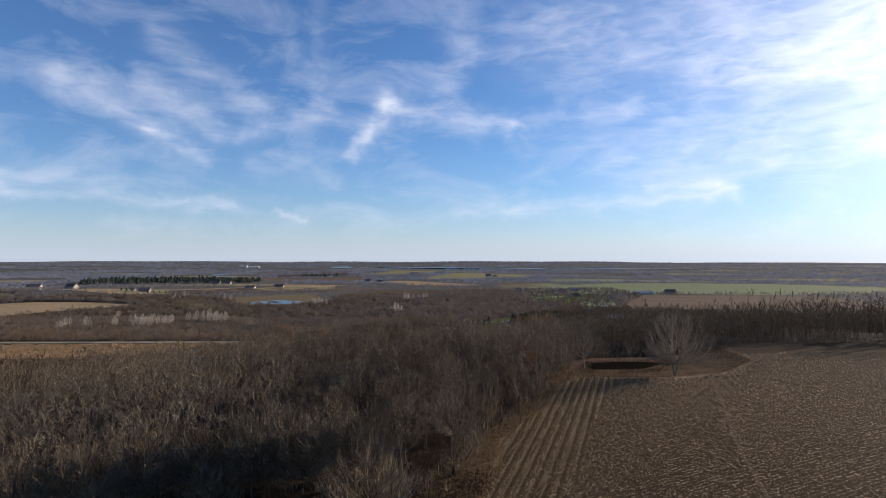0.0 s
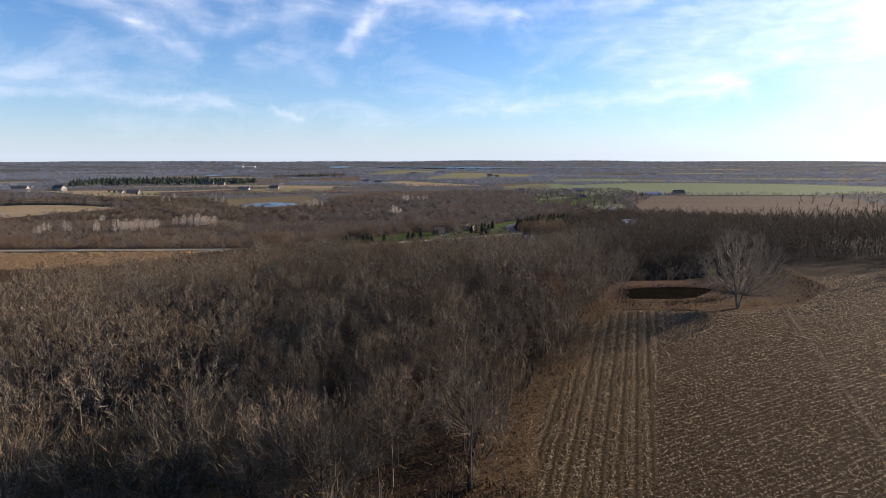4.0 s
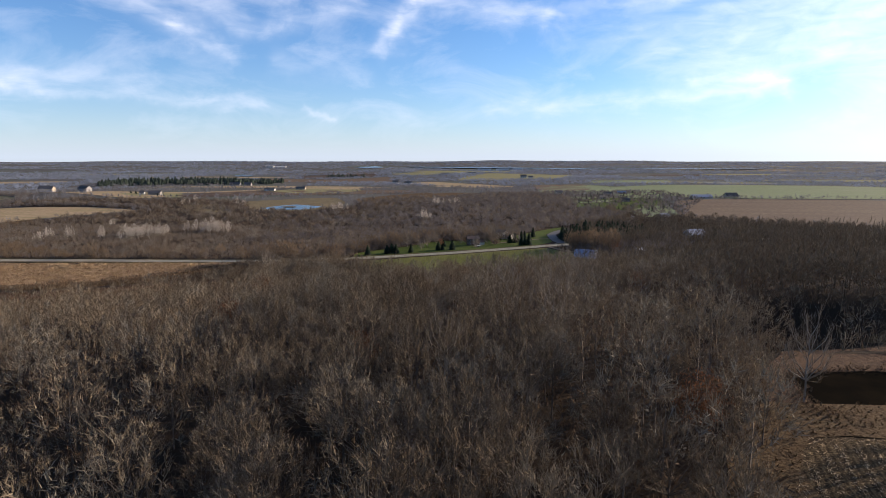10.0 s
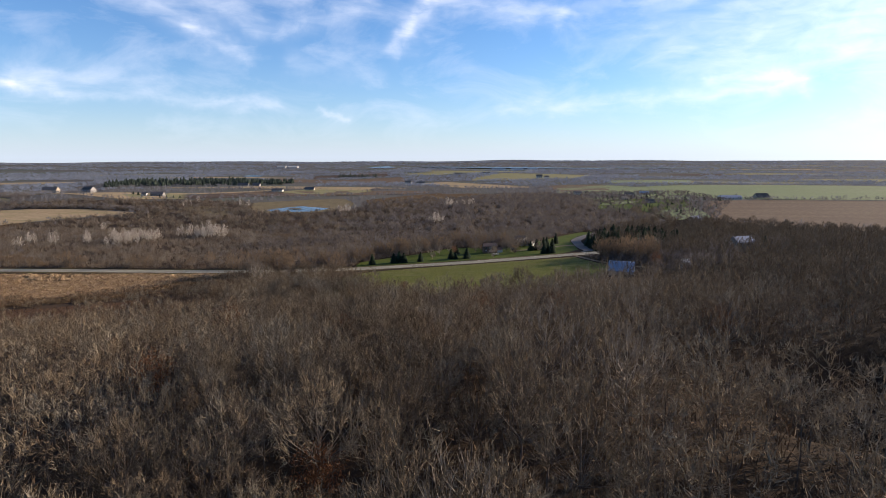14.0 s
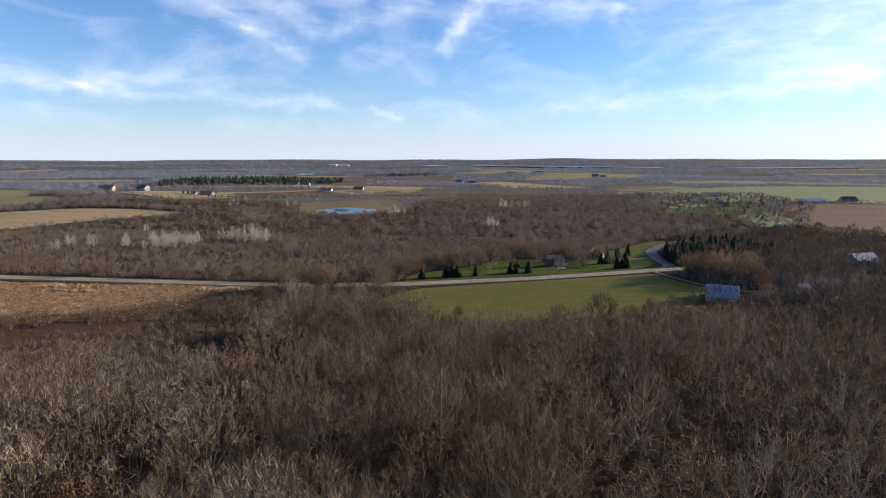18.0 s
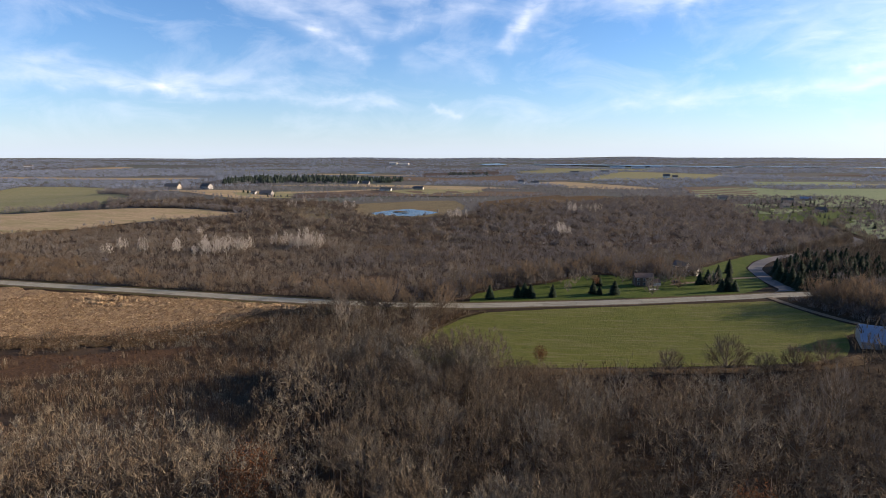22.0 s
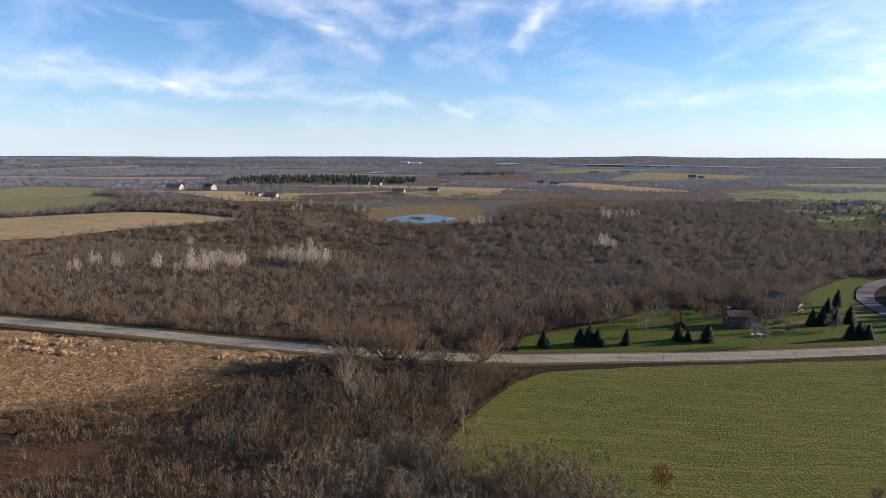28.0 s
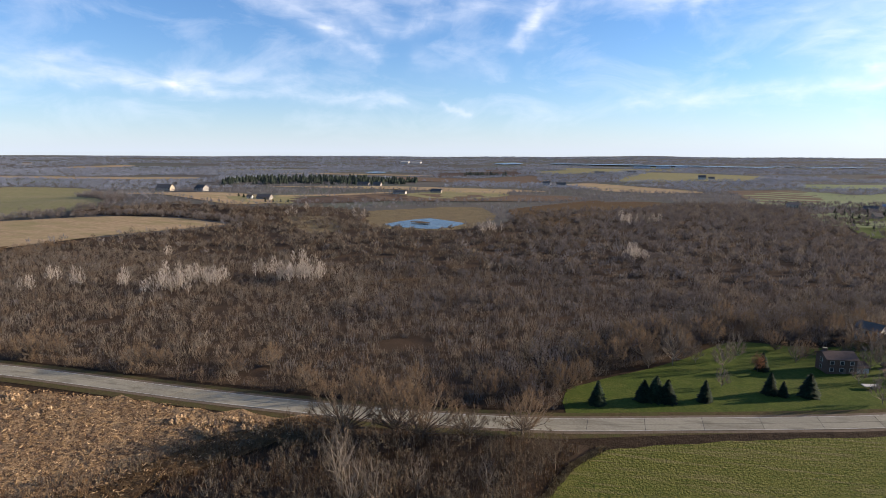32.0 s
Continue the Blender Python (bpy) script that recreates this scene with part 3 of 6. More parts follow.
START_LAWN = [(28, -238.5), (45, -241), (56, -244.9), (61, -252.5), (72, -259.5), (60, -278.5), (30, -291.5), (0, -278.5), (6, -248.5)]
GREEN = [(2, 130.5), (-5, 121), (-9.5, 107), (-12.5, 94), (-15, 80), (-12, 66), (10, 62), (31, 63), (65, 68), (97, 73), (112, 78), (121, 87), (124.5, 97), (127, 108), (139, 115.5), (132.5, 128), (126, 146), (121.5, 163), (118, 166.5), (92, 160), (61, 151), (30, 142)]
LAWN = [(-8, 147.5), (-9, 166), (6, 182), (22, 197), (45, 226), (75, 226), (98, 250), (112, 270), (132, 302), (150, 326), (159, 321), (140.5, 292), (131, 264), (129, 232), (128, 205), (112, 185), (90, 176), (60, 166), (30, 158), (10, 152)]
REEDS = [(-260, 117), (-200, 121), (-120, 126), (-66, 127.5), (-66, 119), (-79, 109), (-86, 95), (-91, 79), (-106, 62), (-145, 48), (-220, 42), (-265, 40)]
POND = [(-243, 603), (-228, 565), (-215, 534), (-197, 511), (-175, 505), (-154, 504), (-141, 522), (-136, 553), (-150, 566), (-180, 586), (-212, 606), (-230, 613)]
POND_BANK = [(-268, 625), (-250, 580), (-232, 532), (-208, 502), (-176, 494), (-150, 493), (-128, 515), (-118, 560), (-116, 600), (-130, 660), (-160, 720), (-205, 700), (-240, 660)]
HILL_POND = [(119.5, -143), (125, -140.5), (133, -139.6), (141, -140.8), (143.5, -145.5), (139.5, -152.5), (131, -155.3), (121, -157.2), (116.8, -153.5)]
CLEARING = [(111, -159), (114, -143), (124, -129), (136, -116), (146, -107), (155, -111), (172, -113), (170, -130), (162, -146), (155, -158), (141, -163), (124, -161)]
TANF = [(-620, 360), (-563, 400), (-477, 462), (-413, 480), (-350, 470), (-345, 455), (-394, 375), (-416, 305), (-455, 270), (-640, 260)]
HILLGREEN = [(-1110, 850), (-930, 870), (-700, 640), (-560, 548), (-540, 492), (-575, 400), (-760, 420), (-900, 560)]

patch("ploughed_field", PLOUGH, M_SOIL, 0.08, "brown corn stubble field with pale straw in rows", "field", step=9)
patch("field_headland", HEADLAND, M_HEAD, 0.12, "stubble headland with rows along the wood's edge", "field", step=9, wobble=1.0)
patch("field_border", BORDER, M_DRY, 0.16, "strip of tawny dry grass along the stubble field", "grass", step=8, wobble=1.0)
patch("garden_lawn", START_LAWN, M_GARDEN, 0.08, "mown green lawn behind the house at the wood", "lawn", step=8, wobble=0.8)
patch("green_field", GREEN, M_WINTER, 0.09, "olive-green winter crop field beside the road", "field", step=8, wobble=0.6)
patch("roadside_lawn", LAWN, M_LAWN, 0.10, "green lawn with spruces beside the concrete road", "lawn", step=8, wobble=0.6)
patch("reed_meadow", REEDS, M_REED, 0.12, "pale tan marsh meadow of flattened reeds", "meadow", step=1.15, wobble=3.0, rough=0.42)
# brown strip painting the trees' shadow along the reed meadow
MEADOW_SHADOW = [(-68, 128.2), (-80, 126), (-84, 118), (-93, 108), (-98, 94), (-104, 82), (-118, 70), (-148, 57), (-220, 50), (-262, 46), (-265, 38), (-220, 40), (-145, 46), (-104, 60), (-89, 79), (-84, 95), (-77, 109), (-64, 119), (-63, 128)]
patch("meadow_shadow_band", MEADOW_SHADOW, M_DRY, 0.34, "brown matted grass band standing for tree shadow on the meadow", "grass", step=1.2, wobble=3.5, rough=0.4)
patch("pond_bank", POND_BANK, M_MEADOW, 0.14, "tawny reed bank around the pond", "bank", step=12, wobble=3.0)
patch("pond_clearing", CLEARING, M_RUST, 0.10, "grassy clearing round the small dark pond", "clearing", step=8, wobble=1.0)
patch("harvested_field", TANF, M_TAN, 0.4, "pale tan harvested field above the marsh", "field", step=20)
patch("hill_field", HILLGREEN, M_GREENF, 0.4, "green field on the low hill", "field", step=30)

FAR_FIELDS = [  # name, corners, material
    ("hill_slope", [(-790, 800), (-560, 640), (-430, 590), (-400, 640), (-470, 720), (-640, 790)], M_TAN),
    ("house_lawn", [(-480, 655), (-430, 620), (-380, 640), (-400, 720), (-460, 740)], M_GREENF),
    ("brown_strip", [(-420, 800), (-300, 760), (-60, 860), (-60, 960), (-320, 900)], M_BROWNF),
    ("green_strip", [(-330, 830), (-190, 850), (-160, 960), (-290, 990)], M_GREENF),
    ("tan_strip", [(-640, 1000), (-300, 1010), (-110, 1060), (-170, 1110), (-420, 1090)], M_TAN),
    ("rusty_strip", [(-90, 700), (20, 740), (90, 860), (30, 880), (-70, 780)], M_DRY),
    ("grey_strip", [(-100, 1340), (120, 1120), (160, 1170), (-40, 1420)], M_TAN),
    ("far_pasture", [(20, 1500), (330, 1600), (420, 1900), (120, 2000)], M_GREENF),
    ("stubble_square", [(305, 430), (440, 330), (640, 380), (720, 690), (405, 720)], M_BROWNF),
    ("farm_pasture", [(350, 1080), (430, 780), (720, 740), (1150, 900), (900, 1150), (520, 1180)], M_LUSH),
    ("suburb_lawn", [(205, 560), (250, 520), (330, 610), (370, 720), (280, 760), (230, 680)], M_LAWN),
    ("north_pasture", [(200, 900), (320, 880), (420, 1040), (330, 1200), (220, 1120)], M_LUSH),
    ("far_tan", [(-1500, 1100), (-1000, 1200), (-1050, 1290), (-1550, 1180)], M_TAN),
    ("far_green", [(500, 1300), (820, 1250), (860, 1340), (560, 1420)], M_GREENF),
    ("far_brown", [(-500, 1300), (-150, 1400), (-200, 1560), (-560, 1480)], M_BROWNF),
    ("far_tan", [(-900, 1500), (-520, 1600), (-530, 1660), (-920, 1560)], M_TAN),
    ("far_green", [(860, 1460), (1200, 1320), (1300, 1380), (960, 1540)], M_GREENF),
    ("far_green", [(-1250, 1700), (-950, 1820), (-980, 1900), (-1290, 1770)], M_GREENF),
    ("far_green", [(900, 1900), (1500, 1750), (1560, 1850), (960, 2010)], M_GREENF),
    ("far_brown", [(-700, 1950), (-300, 2020), (-310, 2090), (-720, 2030)], M_BROWNF),
    ("far_green", [(-150, 2100), (200, 2150), (220, 2350), (-180, 2300)], M_GREENF),
    ("tawny_edge", [(-446, 276), (-416, 317), (-389, 258), (-377, 223), (-420, 230)], M_DRY),
    ("marsh_meadow", [(-327, 536), (-285, 558), (-226, 472), (-243, 440), (-290, 491)], M_MEADOW),
    ("rusty_strip", [(-117, 700), (-21, 881), (-9, 831), (-74, 678), (-86, 610)], M_DRY),
    ("rusty_strip", [(-69, 578), (-29, 715), (-12, 685), (-47, 560)], M_DRY),
    ("dark_strip", [(-417, 707), (-338, 912), (-280, 792), (-371, 655)], M_FALLOW),
    ("pale_strip", [(-460, 756), (-366, 932), (-352, 914), (-438, 722)], M_TAN),
    ("tan_strip", [(-299, 1074), (-187, 1066), (-168, 960), (-284, 985)], M_TAN),
    ("brown_strip", [(-343, 1546), (-220, 1713), (-182, 1564), (-292, 1400)], M_BROWNF),
    ("brown_strip", [(-538, 1826), (-308, 1973), (-263, 1761), (-458, 1560)], M_FALLOW),
    ("tan_strip", [(-75, 1313), (29, 1313), (121, 1182), (111, 1110), (-14, 1145)], M_TAN),
    ("brown_square", [(202, 1101), (210, 1200), (330, 1230), (318, 1042), (254, 893), (202, 942)], M_BROWNF),
    ("green_strip", [(-237, 1967), (20, 2250), (41, 2012), (-152, 1815)], M_GREENF),
    ("green_strip", [(397, 1445), (618, 1497), (536, 1300), (370, 1306)], M_LUSH),
    ("garden_lawns", [(217, 752), (267, 791), (300, 720), (250, 640), (205, 640)], M_LUSH),
    ("garden_lawns", [(315, 762), (328, 886), (412, 881), (380, 760)], M_LUSH),
    ("garden_lawns", [(259, 434), (270, 560), (330, 600), (310, 470)], M_LUSH),
    ("far_tan", [(-1917, 1716), (-1868, 1967), (-1749, 1809), (-1835, 1652)], M_TAN),
    ("far_brown", [(700, 1900), (1050, 1780), (1080, 1850), (740, 1990)], M_FALLOW),
    ("far_green", [(-60, 2480), (220, 2440), (240, 2600), (-40, 2640)], M_LUSH),
    ("far_tan", [(900, 2500), (1400, 2350), (1420, 2430), (930, 2600)], M_TAN),
    ("far_green", [(1500, 2700), (2100, 2350), (2180, 2450), (1580, 2820)], M_GREENF),
]
for fname, corners, fm in FAR_FIELDS:
    patch(fname + "_field", corners, fm, 0.6, {"harvested_field": "pale tan harvested field far off", "green_pasture": "green pasture field far off", "ploughed_field": "brown ploughed field far off", "dry_grass": "strip of tawny marsh grass", "mown_lawn": "green lawns of a wooded suburb", "pale_marsh_meadow": "pale dry meadow inside the marsh", "dark_fallow": "dark brown fallow field far off", "lush_grass": "bright green grass far off"}[fm.name], "field", step=60, edge=25)

# water
def water(name, loop, label, z=None, edge=5, material=None):
    pts = smooth_loop(loop, edge)
    zz = float(min(ground_z(p[0], p[1]) for p in pts)) + 0.4 if z is None else z
    bm = bmesh.new()
    f = bm.faces.new([bm.verts.new((x, y, zz)) for x, y in pts])
    bmesh.ops.triangulate(bm, faces=[f])
    return tagged(part(name, bm, material or M_WATER, None), label, "pond", kind="structure")


water("marsh_pond", POND, "blue pond in the brown marsh", edge=6)
islet = [(-190, 546), (-180, 550), (-168, 543), (-169, 536), (-182, 539)]
patch("reed_islet", islet, M_DRY, 1.15, "low dark reed islet in the pond", "islet", step=4, edge=3)
water("hill_pond", HILL_POND, "small dark pond beside the stubble field", z=POND_Z + 0.14, material=M_DARKWATER)
for lake in ([(-540, 2757), (-485, 3020), (-390, 2700), (-462, 2600)], [(-290, 3026), (146, 2861), (587, 2600), (546, 2500), (139, 2720), (-246, 2870)], [(-741, 1700), (-772, 1873), (-690, 1760), (-682, 1690)], [(620, 2600), (1300, 2450), (1320, 2520), (640, 2680)]):
    water("far_lake", lake, "pale lake far off among the woods", z=float(max(ground_z(*p) for p in lake)) + 0.8, edge=40)


# roads
def ribbon(name, line, left, right, material, lift, label, category="road", step=4.0, kind="structure"):
    pts = np.array(smooth_loop(line, step, closed=False))
    d = np.gradient(pts, axis=0)
    d /= np.linalg.norm(d, axis=1)[:, None]
    nrm = np.stack([-d[:, 1], d[:, 0]], 1)
    rows = []
    for o in np.linspace(left, right, 3):
        q = pts + nrm * o
        rows.append(np.stack([q[:, 0], q[:, 1], ground_z(pts[:, 0], pts[:, 1]) + lift], 1))
    n = len(pts)
    v = np.concatenate(rows)
    t = []
    for k in range(2):
        i = np.arange(n - 1) + k * n
        t += [np.stack([i, i + n, i + 1], 1), np.stack([i + 1, i + n, i + n + 1], 1)]
    ob = obj(name, tri_mesh(name, v, np.concatenate(t)[:, ::-1]), material)
    shade_smooth(ob)
    return tagged(ob, label, category, kind=kind)


ROAD = [(-700, 124), (-420, 128), (-248, 131), (-171, 133.5), (-110, 133.7), (-73, 134.7), (-40, 137), (-9, 141.5), (20, 149), (61, 159.5), (104, 173), (126, 181), (160, 191), (220, 199), (330, 208), (460, 214)]
SIDE = [(128, 182), (134, 196), (133, 212), (133, 230), (135, 262), (145, 290), (163, 318), (208, 362), (245, 420), (250, 520), (300, 640)]
DRIVE = [(121, 177), (124, 165), (128, 150), (135, 130), (146, 112), (160, 104)]
ribbon("road_bank", ROAD, -7.5, 7.0, M_DIRT, 0.15, "low grassy bank carrying the road", "bank")
ribbon("road_shoulder", ROAD, -4.8, 4.8, M_GRAVEL, 0.19, "narrow gravel shoulder beside the road", "shoulder")
road = ribbon("road", ROAD, -3.55, 3.55, M_JOINT, 0.21, "pale concrete country road with dark tar joints")
ribbon("side_road", SIDE, -3.6, 3.6, M_ASPH, 0.27, "pale grey asphalt side road curving away", "road")
ribbon("driveway", DRIVE, -1.6, 1.6, M_GRAVEL, 0.16, "narrow pale gravel driveway to the barn", "driveway")


# ---------------------------------------------------------------- trees
RNG = np.random.default_rng(7)


def unit(v):
    return v / (np.linalg.norm(v, axis=-1, keepdims=True) + 1e-9)


def blades(p0, p1, width, rng):
    """Thin tapering twigs, one triangle each."""
    p0, p1 = np.asarray(p0), np.asarray(p1)
    side = unit(np.cross(p1 - p0, rng.normal(size=p0.shape))) * np.asarray(width).reshape(-1, 1) * 0.5
    v = np.stack([p0 - side, p0 + side, p1], 1).reshape(-1, 3)
    return v, np.arange(len(v)).reshape(-1, 3)


def tube(path, radii, sides):
    """A tapering round stem along a line."""
    path = np.asarray(path, float)
    d = np.gradient(path, axis=0)
    d = unit(d)
    ref = np.array((0.3, 0.9, 0.2))
    a = unit(np.cross(d, ref))
    b = np.cross(d, a)
    ang = np.arange(sides) * 2 * np.pi / sides
    ring = a[:, None] * np.cos(ang)[None, :, None] + b[:, None] * np.sin(ang)[None, :, None]
    v = (path[:, None] + ring * np.asarray(radii)[:, None, None]).reshape(-1, 3)
    t = []
    for i in range(len(path) - 1):
        for j in range(sides):
            k = (j + 1) % sides
            q = [i * sides + j, i * sides + k, (i + 1) * sides + k, (i + 1) * sides + j]
            t += [(q[0], q[1], q[2]), (q[0], q[2], q[3])]
    return v, np.array(t)


def join(parts):
    vs, ts, n = [], [], 0
    for v, t in parts:
        vs.append(v)
        ts.append(np.asarray(t) + n)
        n += len(v)
    return np.concatenate(vs), np.concatenate(ts)


def bare_tree(rng, height=14.0, spread=3.2, tips=18, per=26, forks=4, base=0.25, twig_len=1.3, twig_w=0.042, trunk_r=0.14, stems=1, sides=5, low=-0.6, solid=True, centre=0.58, rise=0.75, env=(0.72, 1.14), limb=0.58, jitter=0.36):
    """Trunk with limbs, and the crown of ascending branches and twigs, of a leafless tree."""
    wood, p0, p1, pw = [], [], [], []
    lim0, lim1, limw = [], [], []
    rz = height * (1 - centre)
    up = np.array((0, 0, rise))
    for s in range(stems):
        off = np.zeros(3)
        if stems > 1:
            a = 2 * math.pi * s / stems + rng.uniform(-0.4, 0.4)
            off = np.array((math.cos(a), math.sin(a), 0)) * spread * 0.5
        ts = np.linspace(0, 1, 5 if solid else 3)
        wander = rng.normal(size=(len(ts), 3)) * np.array((0.15, 0.15, 0)) * ts[:, None]
        h = height * 0.74
        path = off * ts[:, None] * 1.3 + np.stack([0 * ts, 0 * ts, h * ts], 1) + wander
        wood.append(tube(path, trunk_r * (1 - 0.85 * ts), sides))
        n = tips // stems
        for k in range(n):
            zc = low + (1 - low) * (k + 0.5) / n
            az = k * 2.399963 + rng.uniform(-0.5, 0.5)
            rr = math.sqrt(max(0, 1 - zc * zc))
            reach_f = rng.uniform(*env)
            tip = off * 1.3 + np.array((math.cos(az) * rr * spread * reach_f, math.sin(az) * rr * spread * reach_f, height * centre + zc * rz * reach_f))
            reach = np.hypot(tip[0] - off[0], tip[1] - off[1])
            z0 = min(max(tip[2] - reach * rng.uniform(1.0, 1.7) - 1.0, height * base), h * 0.96)
            f = z0 / h
            start = np.array([np.interp(f, ts, path[:, i]) for i in range(3)])
            mid = start * 0.45 + tip * 0.55 + np.array((math.cos(az) * 0.20, math.sin(az) * 0.20, -0.10)) * reach + rng.normal(size=3) * 0.15
            end = mid * 0.2 + tip * 0.8
            r0 = trunk_r * limb * (1 - 0.5 * f)
            if solid:
                wood.append(tube([start, mid, end], [r0, r0 * 0.62, r0 * 0.3], 3))
            else:
                lim0 += [start, mid * 0.8 + start * 0.2]
                lim1 += [mid, end]
                limw += [r0 * 1.8, r0 * 1.2]
            out = unit(tip - np.array((off[0], off[1], height * centre - rz * 0.7)))
            g = rng.uniform(0.2, 1.0, forks)[:, None]
            o = mid * (1 - g) + end * g
            d = unit(out * 0.6 + rng.normal(size=(forks, 3)) * 0.42 + up)
            e = o + d * twig_len * rng.uniform(1.1, 2.1, (forks, 1))
            p0.append(o), p1.append(e), pw.append(np.full(forks, twig_w * 1.7))
            # fine twigs start along the limb and along its branches
            b = rng.integers(0, forks, per)
            q = rng.uniform(0.1, 1.0, (per, 1))
            g = rng.uniform(0.15, 1.15, (per, 1))
            on = np.where(rng.uniform(size=(per, 1)) < 0.65, o[b] * (1 - q) + e[b] * q, mid * (1 - g) + end * g)
            on = on + rng.normal(size=(per, 3)) * 0.16 * twig_len
            d = unit(out * 0.8 + rng.normal(size=(per, 3)) * jitter + up)
            p0.append(on), p1.append(on + d * twig_len * rng.uniform(0.5, 1.25, (per, 1))), pw.append(np.full(per, twig_w))
    if lim0:
        wood.append(blades(lim0, lim1, limw, rng))
    return join(wood), blades(np.concatenate(p0), np.concatenate(p1), np.concatenate(pw), rng)


def brush(rng, height=3.0, spread=1.6, stems=26, width=0.07, rise=0.55):
    """A leafless bush: a few stems, and a dome of short twigs round their tops."""
    n0 = max(3, stems // 6)
    az = rng.uniform(0, 2 * np.pi, stems)
    r = spread * np.sqrt(rng.uniform(0, 1, stems))
    h = height * (1 - 0.45 * (r / spread) ** 2) * rng.uniform(0.45, 1.05, stems)
    c = np.stack([np.cos(az) * r, np.sin(az) * r, h], 1)
    d = unit(rng.normal(size=c.shape) * 0.42 + unit(c) * 0.4 + np.array((0, 0, rise)))
    ln = height * rng.uniform(0.18, 0.36, stems)[:, None]
    p0, p1 = c - d * ln * 0.6, c + d * ln * 0.6
    p0[:n0] = np.stack([np.cos(az[:n0]) * 0.2, np.sin(az[:n0]) * 0.2, 0 * az[:n0]], 1)
    return blades(p0, p1, np.full(stems, width), rng)


def dome(rng, height, spread, n, width, length=0.8):
    """A rounded leafless bush or low tree: short twigs fanning out all over a domed crown, on a few stems."""
    u = unit(rng.normal(size=(n, 3)))
    u[:, 2] = np.abs(u[:, 2])
    c = u * np.array((spread, spread, height * 0.62)) * rng.uniform(0.7, 1.0, (n, 1)) + np.array((0, 0, height * 0.3))
    d = unit(u * 0.7 + rng.normal(size=(n, 3)) * 0.3 + np.array((0, 0, 0.75)))
    ln = length * rng.uniform(0.6, 1.3, (n, 1))
    p0, p1 = c - d * ln * 0.7, c + d * ln * 0.5
    m = max(3, n // 14)
    p0[:m] = np.stack([u[:m, 0] * 0.2, u[:m, 1] * 0.2, 0 * u[:m, 2]], 1)
    return blades(p0, p1, np.full(n, width), rng)


def wands(rng, height, spread, stems, width, sprays=2):
    """A thin upright bush: many slim stems from the ground, with short forks near their tips."""
    az, r = rng.uniform(0, 2 * np.pi, stems), spread * np.sqrt(rng.uniform(0, 1, stems))
    out = np.stack([np.cos(az), np.sin(az), 0 * az], 1)
    p0 = out * (r * 0.75)[:, None]
    p1 = out * (r * 1.15)[:, None] + rng.normal(size=(stems, 3)) * 0.12 * height * np.array((1, 1, 0))
    p1[:, 2] = height * (1 - 0.35 * (r / spread) ** 2) * rng.uniform(0.6, 1.05, stems)
    a, b = [p0], [p1]
    for q in range(sprays):
        f = rng.uniform(0.4, 0.85, (stems, 1))
        c = p0 + (p1 - p0) * f
        d = unit(unit(p1 - p0) + rng.normal(size=c.shape) * 0.38)
        a.append(c)
        b.append(c + d * height * rng.uniform(0.16, 0.36, (stems, 1)))
    return blades(np.concatenate(a), np.concatenate(b), np.full(stems * (1 + sprays), width), rng)


def far_tree(rng, height=11.0, spread=4.0, stems=22, width=0.42):
    """A distant leafless tree: a rounded spray of coarse branches on a stem."""
    u = rng.normal(size=(stems, 3))
    u[:, 2] = np.abs(u[:, 2]) * 0.9 + 0.25
    u = unit(u)
    c = np.array((0, 0, height * 0.35))
    p1 = c + u * np.array((spread, spread, height * 0.65)) * rng.uniform(0.75, 1.05, (stems, 1))
    p0 = c * rng.uniform(0.0, 1.2, (stems, 1)) + (p1 - c) * rng.uniform(0.0, 0.45, (stems, 1))
    return blades(p1 * 0.25 + p0 * 0.75, p1, np.full(stems, width), rng)


def spruce(rng, height=8.0, spread=2.3, tiers=16, per=13):
    """Trunk, and tiers of drooping needle-covered boughs."""
    ts = np.linspace(0, 1, 4)
    trunk = tube(np.stack([0 * ts, 0 * ts, height * ts * 0.97], 1), 0.16 * (1.05 - ts), 6)
    vs = []
    for i in range(tiers):
        f = (i + 0.3) / tiers
        z = height * (0.05 + 0.95 * f)
        reach = spread * (1 - f) ** 0.7 + 0.12
        for k in range(per):
            az = 2 * math.pi * (k + rng.uniform(-0.4, 0.4)) / per + i * 0.9
            r = reach * rng.uniform(0.75, 1.15)
            d = np.array((math.cos(az), math.sin(az), 0.0))
            sd = np.array((-d[1], d[0], 0.0))
            tip = d * r + np.array((0, 0, z - 0.28 * r + rng.normal() * 0.08))
            root = np.array((0, 0, z + 0.18))
            m = root * 0.45 + tip * 0.55
            w = 0.30 * r + 0.12
            vs += [root, m - sd * w + np.array((0, 0, -0.12)), tip, root, tip, m + sd * w + np.array((0, 0, -0.12))]
            for q in range(2):
                o = root * (0.6 - 0.3 * q) + tip * (0.4 + 0.3 * q)
                e = o + d * 0.25 + sd * rng.uniform(-0.5, 0.5) + np.array((0, 0, rng.uniform(0.05, 0.35)))
                vs += [o - sd * 0.12, o + sd * 0.12, e]
    top = np.array((0, 0, height * 1.02))
    for k in range(6):
        az = k * 1.05
        d = np.array((math.cos(az), math.sin(az), 0))
        vs += [top, np.array((0, 0, height * 0.9)) + d * 0.2, np.array((0, 0, height * 0.88)) + np.array((-d[1], d[0], 0)) * 0.15]
    v = np.array(vs)
    return trunk, (v, np.arange(len(v)).reshape(-1, 3))


